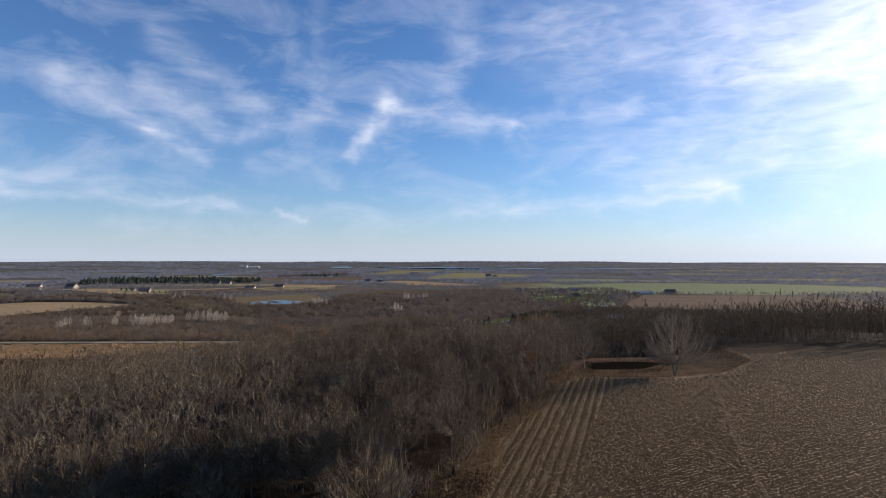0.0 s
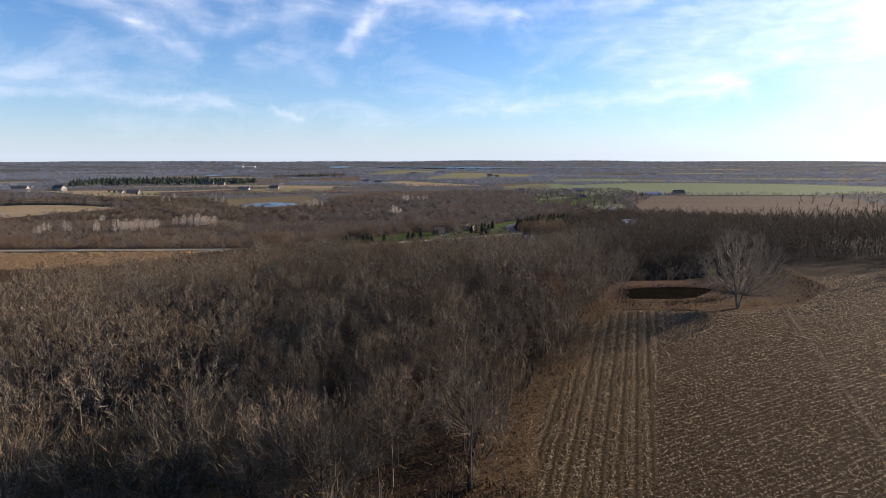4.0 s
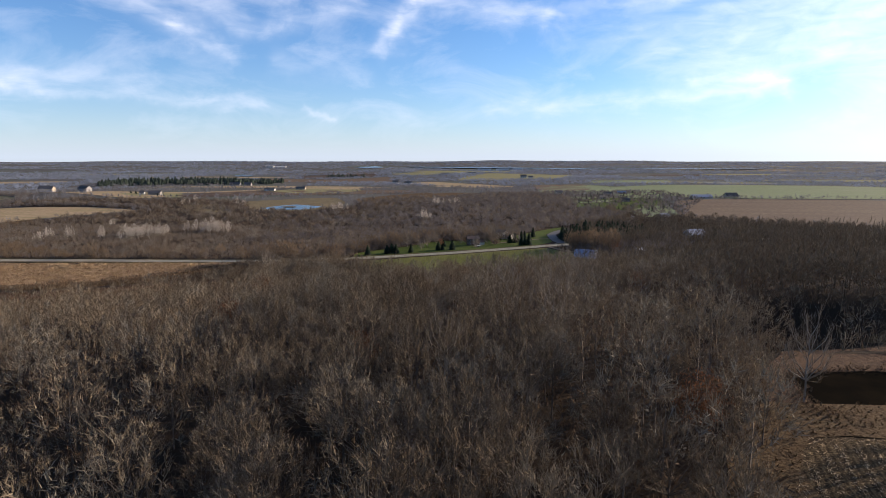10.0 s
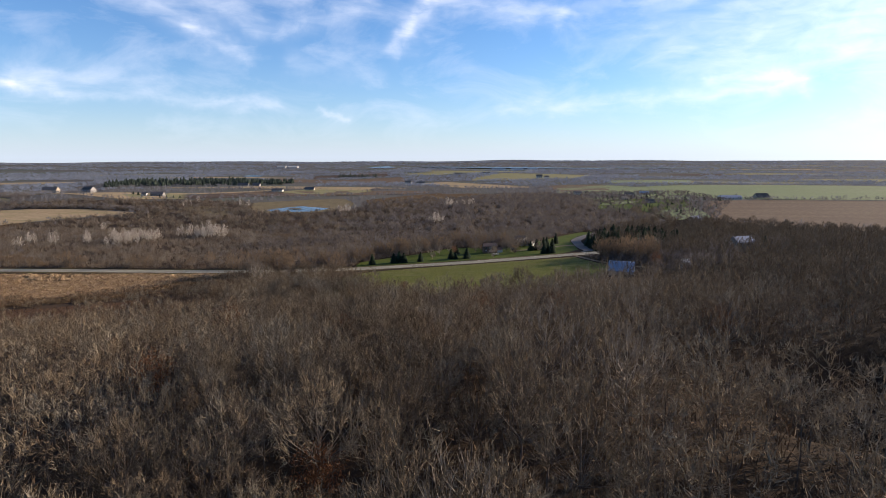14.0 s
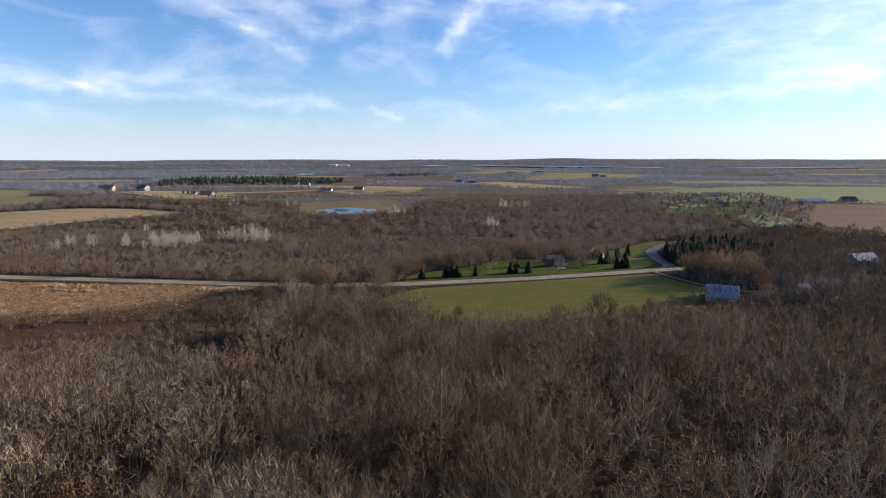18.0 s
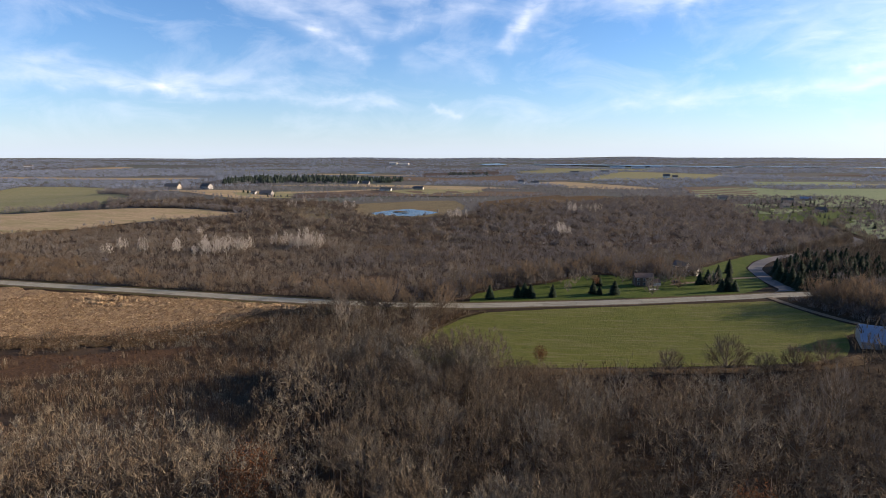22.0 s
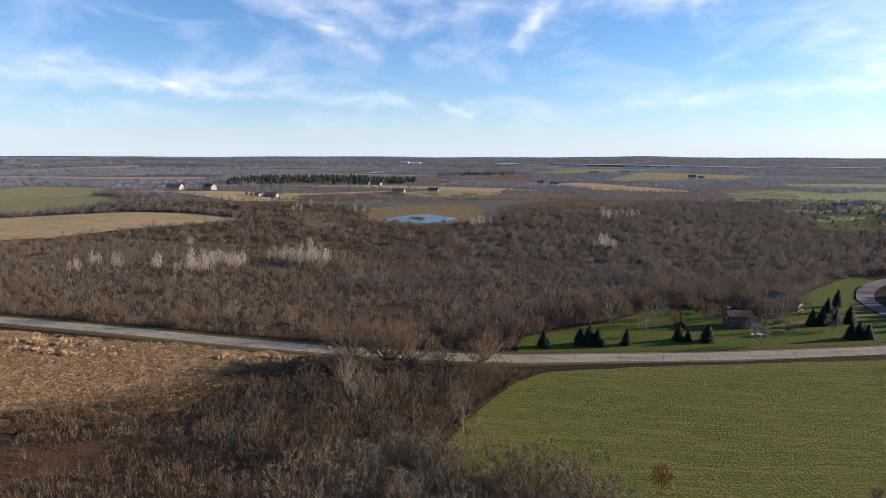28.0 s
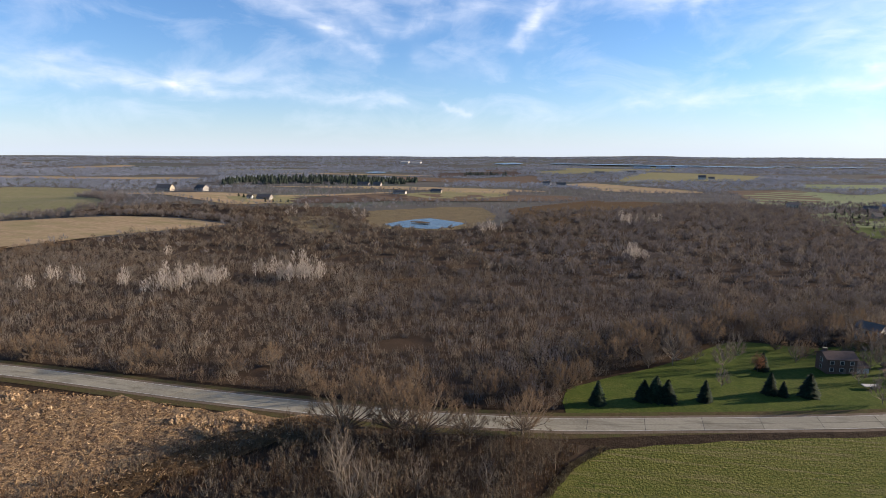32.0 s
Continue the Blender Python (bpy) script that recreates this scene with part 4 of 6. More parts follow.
def leaves(rng, n, centre, radii, size):
    """Loose small leaves filling a crown."""
    u = unit(rng.normal(size=(n, 3))) * rng.uniform(0.0, 1.0, (n, 1)) ** 0.45 * rng.uniform(0.8, 1.12, (n, 1))
    c = np.asarray(centre) + u * np.asarray(radii)
    a = unit(rng.normal(size=(n, 3))) * size
    b = unit(np.cross(a, rng.normal(size=(n, 3)))) * size * 0.7
    v = np.stack([c - a, c + b, c + a], 1).reshape(-1, 3)
    return v, np.arange(len(v)).reshape(-1, 3)


def edge_size(x, y):
    """Trees are lower towards the green field."""
    return np.where((x > 24) & (x < 125) | (x > 24) & (x < 172) & (y < 85), np.interp(y, [15, 40, 60], [1.0, 0.62, 0.32]), 1.0)


def spread_out(shape, xs, ys, rng, scale=(0.8, 1.15), sink=0.1, size=None):
    """One mesh of many: the shape set on the land at each place, turned and scaled."""
    v, t = shape
    n = len(xs)
    a = rng.uniform(0, 2 * np.pi, n)
    s = rng.uniform(scale[0], scale[1], n) * (1 if size is None else size)
    sz = s * rng.uniform(0.88, 1.12, n)
    c, d = np.cos(a)[:, None], np.sin(a)[:, None]
    x = (v[None, :, 0] * c - v[None, :, 1] * d) * s[:, None] + xs[:, None]
    y = (v[None, :, 0] * d + v[None, :, 1] * c) * s[:, None] + ys[:, None]
    z = v[None, :, 2] * sz[:, None] + (ground_z(xs, ys) - sink)[:, None]
    vv = np.stack([x, y, z], 2).reshape(-1, 3)
    tt = (t[None] + (np.arange(n) * len(v))[:, None, None]).reshape(-1, 3)
    return vv, tt


def stuff(name, pieces, material, label, category):
    v, t = join(pieces)
    return tagged(obj(name, tri_mesh(name, v, t), material), label, category, kind="stuff")


def scatter(x0, x1, y0, y1, spacing, rng, jitter=0.45):
    gx, gy = np.meshgrid(np.arange(x0, x1, spacing), np.arange(y0, y1, spacing))
    gx, gy = gx.ravel() + rng.uniform(-jitter, jitter, gx.size) * spacing, gy.ravel() + rng.uniform(-jitter, jitter, gx.size) * spacing
    return gx, gy


def patchy(x, y, size, seed=0.0):
    return np.array([noise.noise((a / size, b / size, seed)) for a, b in zip(x.tolist(), y.tolist())])


ROADXY = np.array(smooth_loop(ROAD, 6, closed=False))
SIDEXY = np.array(smooth_loop(SIDE, 6, closed=False))
DRIVEXY = np.array(smooth_loop(DRIVE, 6, closed=False))


def near_line(line, x, y, dist):
    res = np.zeros(x.shape, bool)
    for a, b in line:
        res |= (x - a) ** 2 + (y - b) ** 2 < dist * dist
    return res


# the hill wood: where trees stand
WOOD = [(-420, -343), (-10, -343), (-10, -263), (8, -242), (28, -235), (47, -234), (60, -235), (73, -239), (80, -226), (83, -211), (94, -193), (102, -172), (108, -160), (115, -150), (113, -139), (121, -131.7), (138, -128), (152, -129.2), (165, -125.4), (176, -104), (205, -122.9), (262, -157), (340, -233), (460, -213), (460, 120), (330, 150), (225, 150), (175, 80), (150, 60), (118, 72), (97, 66), (66, 60), (31, 55), (8, 52), (-13, 60), (-38, 42), (-31, 14), (-18, -8), (-30, -20), (-50, -26), (-130, -52), (-270, -42), (-420, -42)]
EAST = [(132, 205), (146, 200), (190, 212), (300, 218), (410, 222), (420, 320), (300, 420), (250, 400), (215, 350), (160, 300), (142, 262), (140, 232)]
SOUTHROAD = [(136, 172), (160, 182), (215, 190), (320, 198), (460, 206), (460, 120), (330, 150), (225, 150), (190, 110), (165, 118), (150, 140)]


def wood_mask(x, y):
    keep = inside(WOOD, x, y) | inside(SOUTHROAD, x, y)
    keep &= ~near_line(DRIVEXY, x, y, 5) & ~near_line(ROADXY, x, y, 9)
    keep &= ~inside(CLEARING, x, y)
    # few trees in the added hollow, so its shaded floor shows dark
    hollow = ((x - 137) / 30) ** 2 + ((y + 92) / 23) ** 2
    keep &= (hollow > 1) | (np.sin(x * 12.9 + y * 78.2) > 0.55)
    keep &= ~inside([(123, 88), (146, 86), (166, 96), (168, 126), (126, 122)], x, y)      # barn yard
    keep &= ~inside([(205, 158), (238, 158), (238, 192), (205, 192)], x, y)    # farmhouse yard
    return keep


wx, wy = scatter(-420, 460, -330, 215, 6.9, RNG)
k = wood_mask(wx, wy)
k2 = np.abs(wx[k] - 77) < 0.80 * (wy[k] + 322) + 14
wx, wy = wx[k][k2], wy[k][k2]
gap = patchy(wx, wy, 23.0, 4.2)
k = gap > -0.58
wx, wy = wx[k], wy[k]
# close to the flight line: each tree a thing of its own
line_x = np.interp(wy, [-322, -200, -150, 0, 60], [76, 69, 60, 25, 5])
close = np.abs(wx - line_x)
front = (close < 34) & (wy > -262) & (wy < 62)
mid = ~front & (close < 110) & (wy > -275)
rest = ~front & ~mid

near_shapes = [bare_tree(np.random.default_rng(40 + i), height=h, spread=s, tips=l, per=40, forks=4, base=b, twig_len=0.8, twig_w=0.058, centre=0.64, low=-0.3, rise=0.2, trunk_r=0.16, env=(0.84, 1.1), limb=0.26, jitter=0.58)
               for i, (h, s, l, b) in enumerate([(13.2, 4.4, 46, 0.34), (12.2, 4.8, 50, 0.3), (14.2, 3.9, 42, 0.4), (11.0, 4.2, 42, 0.32), (12.8, 3.6, 38, 0.36)])]
near_meshes = []
for (wv, wt), (cv, ct) in near_shapes:
    near_meshes.append((tri_mesh("trunk", wv, wt), tri_mesh("crown", cv, ct)))
fi = np.nonzero(front)[0]
order = np.argsort(np.abs(wx[fi] - line_x[fi]))
things_idx, rest_front = fi[order[:300]], fi[order[300:]]
TREE_LABELS = ["tall leafless forest tree with a narrow grey-brown crown", "leafless forest tree with spreading brown twigs", "slender leafless tree standing in the hill wood", "shorter leafless tree among taller forest trees", "narrow leafless tree with upright grey branches"]
for n, i in enumerate(things_idx):
    q = int(RNG.integers(0, 5))
    e = new("forest_tree")
    tagged(e, TREE_LABELS[q], "tree", "trees of the hill wood")
    obj("trunk", near_meshes[q][0], M_BARK, e)
    obj("crown", near_meshes[q][1], M_TWIG, e)
    s = float(RNG.uniform(0.7, 1.12) * edge_size(wx[i], wy[i]))
    e.matrix_basis = Matrix.LocRotScale((float(wx[i]), float(wy[i]), float(ground_z(wx[i], wy[i])) - 0.1), Euler((0, 0, float(RNG.uniform(0, 6.28)))), (s, s, s * float(RNG.uniform(0.9, 1.1))))

mid_pairs = [bare_tree(np.random.default_rng(60 + i), height=h, spread=s, tips=26, per=20, forks=2, twig_w=0.094, twig_len=0.9, sides=3, solid=False, centre=0.64, low=-0.3, rise=0.2, base=0.3, env=(0.86, 1.1), limb=0.26, jitter=0.58)
              for i, (h, s) in enumerate([(12.8, 4.3), (11.6, 4.6), (13.6, 3.9), (12.2, 4.2)])]
mid_shapes = [join(p) for p in mid_pairs]
low_shapes = [join(bare_tree(np.random.default_rng(80 + i), height=h, spread=s, tips=12, per=7, forks=1, twig_w=0.18, twig_len=1.3, sides=3, solid=False, low=-0.5, centre=0.62, rise=0.3, base=0.2))
              for i, (h, s) in enumerate([(12.8, 4.4), (11.8, 4.7), (13.4, 4.1)])]
mi = np.concatenate([rest_front, np.nonzero(mid)[0]])
grp = RNG.integers(0, 4, len(mi))
limbs, sprays = [], []
for g in range(4):
    j = mi[grp == g]
    for shape, into in zip(mid_pairs[g], (limbs, sprays)):
        into.append(spread_out(shape, wx[j], wy[j], np.random.default_rng(200 + g), (0.68, 1.14), size=edge_size(wx[j], wy[j])))
stuff("hill_wood_trunks", limbs, M_BARK, "grey trunks and limbs of the dense hill wood", "woodland")
stuff("hill_wood_trees", sprays, M_TWIG, "dense leafless wood of grey-brown trees on the hill", "woodland")
ri = np.nonzero(rest)[0]
grp = RNG.integers(0, 3, len(ri))
tall = np.where((wx[ri] > 150) & (wx[ri] < 290) & (wy[ri] < -50), 1.08, 1.0)
stuff("outer_wood_trees", [spread_out(low_shapes[g], wx[ri[grp == g]], wy[ri[grp == g]], RNG, (0.75, 1.15), size=tall[grp == g]) for g in range(3)], M_TWIG, "leafless wood on the farther slopes of the hill", "woodland")
# a taller clump at the north-west corner of the wood
cx, cy = scatter(-44, 26, 26, 62, 5.2, np.random.default_rng(77))
k = inside([(-37, 40), (-16, 60), (2, 59), (23, 55), (24, 36), (0, 27)], cx, cy)
stuff("hill_wood_trees", [spread_out(mid_shapes[2], cx[k], cy[k], RNG, (0.85, 1.1))], M_TWIG, "clump of taller leafless trees at the wood's corner", "woodland")
# undergrowth on the wood's floor
ux, uy = scatter(-120, 220, -260, 70, 4.6, RNG)
k = wood_mask(ux, uy) & (np.abs(ux - 77) < 0.80 * (uy + 322) + 10)
under = brush(np.random.default_rng(5), 3.8, 2.2, 18, 0.2)
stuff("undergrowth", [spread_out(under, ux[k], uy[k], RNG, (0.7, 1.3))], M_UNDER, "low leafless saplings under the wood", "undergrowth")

edge_line = np.array(smooth_loop([(-10, -263), (8, -242), (28, -234), (47, -232.5), (60, -234), (72, -237), (78, -226), (81, -211), (92, -193), (100, -172), (106, -160), (112, -151), (112, -140), (121, -130.5), (138, -126.7), (152, -128), (165, -124.2), (176, -104), (205, -121.7), (262, -156)], 1.6, closed=False))
edge_bush = [brush(np.random.default_rng(6 + i), h, s, 42, 0.10) for i, (h, s) in enumerate([(5.2, 2.3), (4.2, 2.6), (6.4, 2.2)])]
ex, ey = edge_line[:, 0] + RNG.normal(size=len(edge_line)) * 1.6, edge_line[:, 1] + RNG.normal(size=len(edge_line)) * 1.6 + 1.5
g = RNG.integers(0, 3, len(ex))
stuff("edge_brush", [spread_out(edge_bush[i], ex[g == i], ey[g == i], RNG, (0.6, 1.2)) for i in range(3)], M_TWIG, "leafless bushes along the wood's edge", "brush")
edge_line = np.array(smooth_loop([(-16, 62), (8, 58), (31, 59), (65, 64), (97, 69), (118, 79)], 1.5, closed=False))
ex, ey = edge_line[:, 0] + RNG.normal(size=len(edge_line)), edge_line[:, 1] + RNG.normal(size=len(edge_line)) * 1.5
stuff("edge_brush", [spread_out(edge_bush[i], ex[i::3], ey[i::3], RNG, (0.3, 0.6)) for i in range(3)], M_TWIG, "low brush along the green field's edge", "brush")

edge_line = np.array(smooth_loop([(-11, 150), (-12, 167), (3, 184), (19, 200), (42, 229), (75, 230), (96, 253), (109, 271), (129, 304)], 1.3, closed=False))
ex, ey = edge_line[:, 0] + RNG.normal(size=len(edge_line)) * 1.2 - 1, edge_line[:, 1] + RNG.normal(size=len(edge_line)) * 1.2 + 1
stuff("edge_brush", [spread_out(edge_bush[i], ex[i::3], ey[i::3], RNG, (0.5, 0.95)) for i in range(3)], M_SHRUB, "brown leafless bushes along the lawn's edge", "brush")

line = np.array(smooth_loop(ROAD, 1.7, closed=False))
line = line[(line[:, 0] > -340) & (line[:, 0] < -13)]
gappy = patchy(line[:, 0], line[:, 1], 9.0, 6.6) > -0.22
line = line[gappy]
ex, ey = line[:, 0] + RNG.normal(size=len(line)), line[:, 1] + 8.4 + np.abs(RNG.normal(size=len(line))) * 1.1
stuff("edge_brush", [spread_out(edge_bush[i], ex[i::3], ey[i::3], RNG, (0.45, 0.95)) for i in range(3)], M_WILLOW, "tan leafless bushes on the road's bank", "brush")

# pale trees scattered in the wood, single things
pale_shapes = [bare_tree(np.random.default_rng(90 + i), height=h, spread=s, tips=t, per=22, forks=6, twig_w=0.04, stems=st, trunk_r=0.17) for i, (h, s, st, t) in enumerate([(14.5, 3.4, 1, 22), (12.5, 2.2, 3, 24)])]
pale_meshes = [(tri_mesh("trunk", *a), tri_mesh("crown", *b)) for a, b in pale_shapes]


def single_tree(meshes, x, y, s, name, label, group="", bark=M_BARK, twig=M_TWIG, zs=1.0, turn=None):
    e = new(name)
    tagged(e, label, "tree", group)
    obj("trunk", meshes[0], bark, e)
    obj("crown", meshes[1], twig, e)
    e.matrix_basis = Matrix.LocRotScale((x, y, float(ground_z(x, y)) - 0.1), Euler((0, 0, float(RNG.uniform(0, 6.28)) if turn is None else turn)), (s, s, s * zs))
    return e


for x, y, s in [(67, -147, 1.0), (116, -152, 0.9), (82, -2, 1.0), (90, -12, 0.95), (75, -66, 1.0), (60, -76.3, 0.9), (99, -70, 1.0), (55, -50, 0.95), (104, -40, 0.9), (-12, 84, 0.8), (95, 20, 0.9), (115, -20, 1.0), (88, -101.5, 0.9), (97.5, -9, 1.15), (101, -4, 1.0), (95, 23, 1.0), (98, 26, 0.9), (106, -7, 1.1), (78, -98.3, 1.1), (82, -102.8, 0.95), (86, -116.6, 1.0), (89, -112.8, 0.9), (118, -66, 1.0), (53, 20, 1.0)]:
    single_tree(pale_meshes[0], x, y, s, "pale_tree", "leafless tree with pale grey bark in the wood", "pale trees in the wood", M_PALE, M_PALETWIG)

# brush of the marsh, between the road, the pond and the tan field
MARSH = [(-420, 142), (-248, 139), (-171, 142), (-110, 143), (-73, 144), (-40, 146), (-12, 151), (-12, 168), (4, 186), (20, 201), (43, 230), (76, 232), (98, 255), (110, 272), (130, 304), (150, 330), (200, 366), (238, 420), (246, 520), (205, 560), (230, 690), (200, 880), (90, 860), (20, 735), (-90, 690), (-100, 600), (-100, 545), (-130, 508), (-170, 492), (-212, 508), (-236, 548), (-262, 614), (-330, 640), (-400, 590), (-480, 560), (-540, 480), (-470, 470), (-412, 488), (-345, 478), (-338, 455), (-390, 370), (-412, 300), (-452, 262), (-640, 252), (-700, 140)]
patch("marsh_floor", MARSH, M_MARSH, 0.06, "dark wet floor of the marsh", "marsh", step=12, edge=8)
mx, my = scatter(-640, 250, 142, 880, 3.45, RNG)
k = inside(MARSH, mx, my) & ~near_line(SIDEXY, mx, my, 8)
mx, my = mx[k], my[k]
tone = patchy(mx, my, 30.0, 11.0)
k = (tone > -0.5)
mx, my, tone = mx[k], my[k], tone[k]
nearm = my < 330
k = nearm | (RNG.uniform(size=len(mx)) < 0.16)
mx, my, tone, nearm = mx[k], my[k], tone[k], nearm[k]
bushes = [wands(np.random.default_rng(20 + i), h, sp, 15, 0.13) for i, (h, sp) in enumerate([(3.4, 1.6), (2.7, 1.8), (4.1, 1.6)])]
farbushes = [dome(np.random.default_rng(24 + i), h, sp, 30, 0.34, 1.1) for i, (h, sp) in enumerate([(3.2, 2.0), (2.8, 2.4)])]
g = RNG.integers(0, 3, len(mx))
swell = 1.0 + 0.3 * patchy(mx, my, 17.0, 31.0)
# share of the greyer copy grows eastward, painting the haze on that side
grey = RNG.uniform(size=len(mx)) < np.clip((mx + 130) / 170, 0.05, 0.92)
for pick, m, words in ((~grey, M_SHRUB, "brown leafless brush"), (grey, M_HAZEMARSH, "haze-grey leafless brush")):
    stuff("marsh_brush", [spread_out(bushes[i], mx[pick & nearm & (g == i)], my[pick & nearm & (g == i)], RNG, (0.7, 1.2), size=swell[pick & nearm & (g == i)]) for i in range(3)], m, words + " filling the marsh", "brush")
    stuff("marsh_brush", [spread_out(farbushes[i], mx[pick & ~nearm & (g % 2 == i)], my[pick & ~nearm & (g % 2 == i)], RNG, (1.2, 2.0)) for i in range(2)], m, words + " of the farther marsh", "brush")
# taller trees in and round the marsh
tx, ty = scatter(-640, 250, 142, 880, 11.4, RNG)
k = inside(MARSH, tx, ty) & ~near_line(SIDEXY, tx, ty, 9)
edge = (ty < 172) & (tx < -10) | (tx > 60) & (ty < 520) | (ty > 600)
k &= (patchy(tx, ty, 55.0, 2.0) + np.where(edge, 0.28, 0.0) + np.where(tx < -330, 0.25, 0) + np.where((tx > 20) & (ty > 205), 0.35, 0) > 0.30)
tx, ty = tx[k], ty[k]
g = RNG.integers(0, 3, len(tx))
marsh_shapes = [dome(np.random.default_rng(85 + i), h, sp, 100, 0.16, 1.0) for i, (h, sp) in enumerate([(6.4, 2.5), (5.4, 2.8), (7.2, 2.4)])]
stuff("marsh_trees", [spread_out(marsh_shapes[i], tx[g == i], ty[g == i], RNG, (0.75, 1.25)) for i in range(3)], M_SHRUB, "small leafless trees standing in the marsh", "trees")

# rounded grey thickets in the eastern marsh, and the wood before the suburb
dome_shapes = [dome(np.random.default_rng(190 + i), h, sp, 120, 0.2, 1.2) for i, (h, sp) in enumerate([(6.0, 3.0), (7.6, 3.3), (4.6, 2.8)])]
tx, ty = scatter(-120, 260, 225, 900, 9.6, RNG)
lush = patchy(tx * 0.6, ty, 34.0, 13.0) + np.where((tx > 95) & (ty < 560), 0.25, 0) + np.where((ty > 560) & (tx > 30), 0.3, 0)
k = inside(MARSH, tx, ty) & ~near_line(SIDEXY, tx, ty, 9) & (lush > 0.14)
tx, ty = tx[k], ty[k]
g = RNG.integers(0, 3, len(tx))
stuff("marsh_thickets", [spread_out(dome_shapes[i], tx[g == i], ty[g == i], RNG, (0.7, 1.25)) for i in range(3)], M_GREYBRUSH, "rounded grey thickets of leafless trees in the marsh", "thicket")

# tan rounded bushes by the road and under the harvested field
tx, ty = scatter(-470, -140, 142, 345, 6.4, RNG)
k = inside([(-420, 143), (-250, 141), (-205, 143), (-200, 152), (-235, 168), (-270, 190), (-330, 195), (-420, 170)], tx, ty) | inside([(-455, 258), (-408, 300), (-385, 368), (-372, 362), (-380, 300), (-405, 262), (-440, 235)], tx, ty)
k &= patchy(tx, ty, 14.0, 8.0) > -0.35
tx, ty = tx[k], ty[k]
g = RNG.integers(0, 3, len(tx))
stuff("tan_thickets", [spread_out(dome_shapes[i], tx[g == i], ty[g == i], RNG, (0.55, 0.95)) for i in range(3)], M_WILLOW, "rounded tan bushes of leafless willow beside the marsh", "thicket")
# taller leafless trees round the lawn
LAWN_WOOD = [(-14, 151), (-14, 168), (2, 187), (18, 203), (40, 232), (75, 234), (96, 256), (108, 275), (112, 288), (90, 284), (58, 264), (26, 248), (0, 224), (-20, 196), (-30, 176), (-36, 153)]
tx, ty = scatter(-40, 130, 148, 290, 5.4, RNG)
k = inside(LAWN_WOOD, tx, ty)
tx, ty = tx[k], ty[k]
g = RNG.integers(0, 4, len(tx))
stuff("lawn_wood_trees", [spread_out(mid_shapes[i], tx[g == i], ty[g == i], RNG, (0.42, 0.78)) for i in range(2)], M_HAZEMARSH, "grey leafless trees standing close together round the lawn", "woodland")
stuff("lawn_wood_trees", [spread_out(mid_shapes[i], tx[g == i], ty[g == i], RNG, (0.5, 0.86)) for i in (2, 3)], M_TWIG, "brown leafless trees standing close together round the lawn", "woodland")

# belts of trees along the hill field and the harvested field
for belt in ([(-720, 655), (-640, 600), (-560, 552), (-536, 492), (-560, 440)], [(-590, 396), (-563, 408), (-520, 440), (-477, 470), (-413, 488), (-345, 480)]):
    p = np.repeat(np.array(smooth_loop(belt, 4.5, closed=False)), 3, axis=0) + RNG.normal(size=(3 * len(smooth_loop(belt, 4.5, closed=False)), 2)) * 6.0
    p[:, 1] += 7.0
    stuff("field_belt_trees", [spread_out(dome_shapes[i], p[i::3, 0], p[i::3, 1], RNG, (0.7, 1.35)) for i in range(3)], M_HAZEMARSH, "belt of leafless trees along the hill's fields", "woodland")

# scrub between the hill wood and the reed meadow
SCRUB = [(-330, 38), (-220, 46), (-155, 53), (-122, 64), (-103, 84), (-90, 101), (-72, 111), (-72, 125), (-40, 128), (-2, 132), (-7, 121), (-11, 107), (-14, 94), (-16.5, 80), (-15, 62), (-39, 42), (-32, 14), (-20, -8), (-31, -20), (-51, -26), (-130, -50), (-270, -40), (-330, -40)]
RUSTY = [(-330, 28), (-220, 36), (-150, 38), (-112, 49), (-88, 61), (-78, 55), (-98, 36), (-114, 20), (-150, 13), (-220, 9), (-330, 4)]
patch("scrub_floor", SCRUB, M_MARSH, 0.05, "dark wet ground under the scrub", "marsh", step=8, edge=6)
sx, sy = scatter(-330, 0, -55, 135, 2.2, RNG)
ragged = 7.0 * patchy(sx, sy, 7.0, 5.0)
k = (inside(SCRUB, sx, sy) | inside(SCRUB, sx + 5 + ragged, sy - 5 - ragged) & inside(REEDS, sx, sy)) & ((patchy(sx, sy, 16.0, 21.0) > -0.28) | (sx > -85))
k &= ~inside(RUSTY, sx, sy) | (patchy(sx, sy, 9.0, 2.0) > 0.25)
k &= (sx > -190) | (RNG.uniform(size=len(sx)) < 0.5)
sx, sy = sx[k], sy[k]
g = RNG.integers(0, 3, len(sx))
scrub = [wands(np.random.default_rng(28 + i), h, sp, 13, 0.10) for i, (h, sp) in enumerate([(3.0, 1.2), (2.4, 1.3), (3.7, 1.1)])]
size = 1.0 + 0.3 * patchy(sx, sy, 12.0, 9.0)
stuff("scrub", [spread_out(scrub[i], sx[g == i], sy[g == i], RNG, (0.65, 1.15), size=size[g == i]) for i in range(2)], M_TWIG, "grey-brown scrub on the wet ground", "scrub")
stuff("scrub", [spread_out(scrub[2], sx[g == 2], sy[g == 2], RNG, (0.65, 1.15), size=size[g == 2])], M_UNDER, "leafless saplings in the scrub, darkened for shade", "scrub")
patch("rusty_clearing", RUSTY, M_RUST, 0.10, "rust-brown marsh grass between patches of scrub", "clearing", step=8, wobble=3.0)
sx, sy = scatter(-85, -5, 60, 130, 5.6, RNG)
k = inside(SCRUB, sx, sy) & (sx + (130 - sy) * 0.15 > -62)
stuff("thicket_trees", [spread_out(mid_shapes[1], sx[k], sy[k], RNG, (0.42, 0.72))], M_TWIG, "thicket of young leafless trees by the road", "thicket")

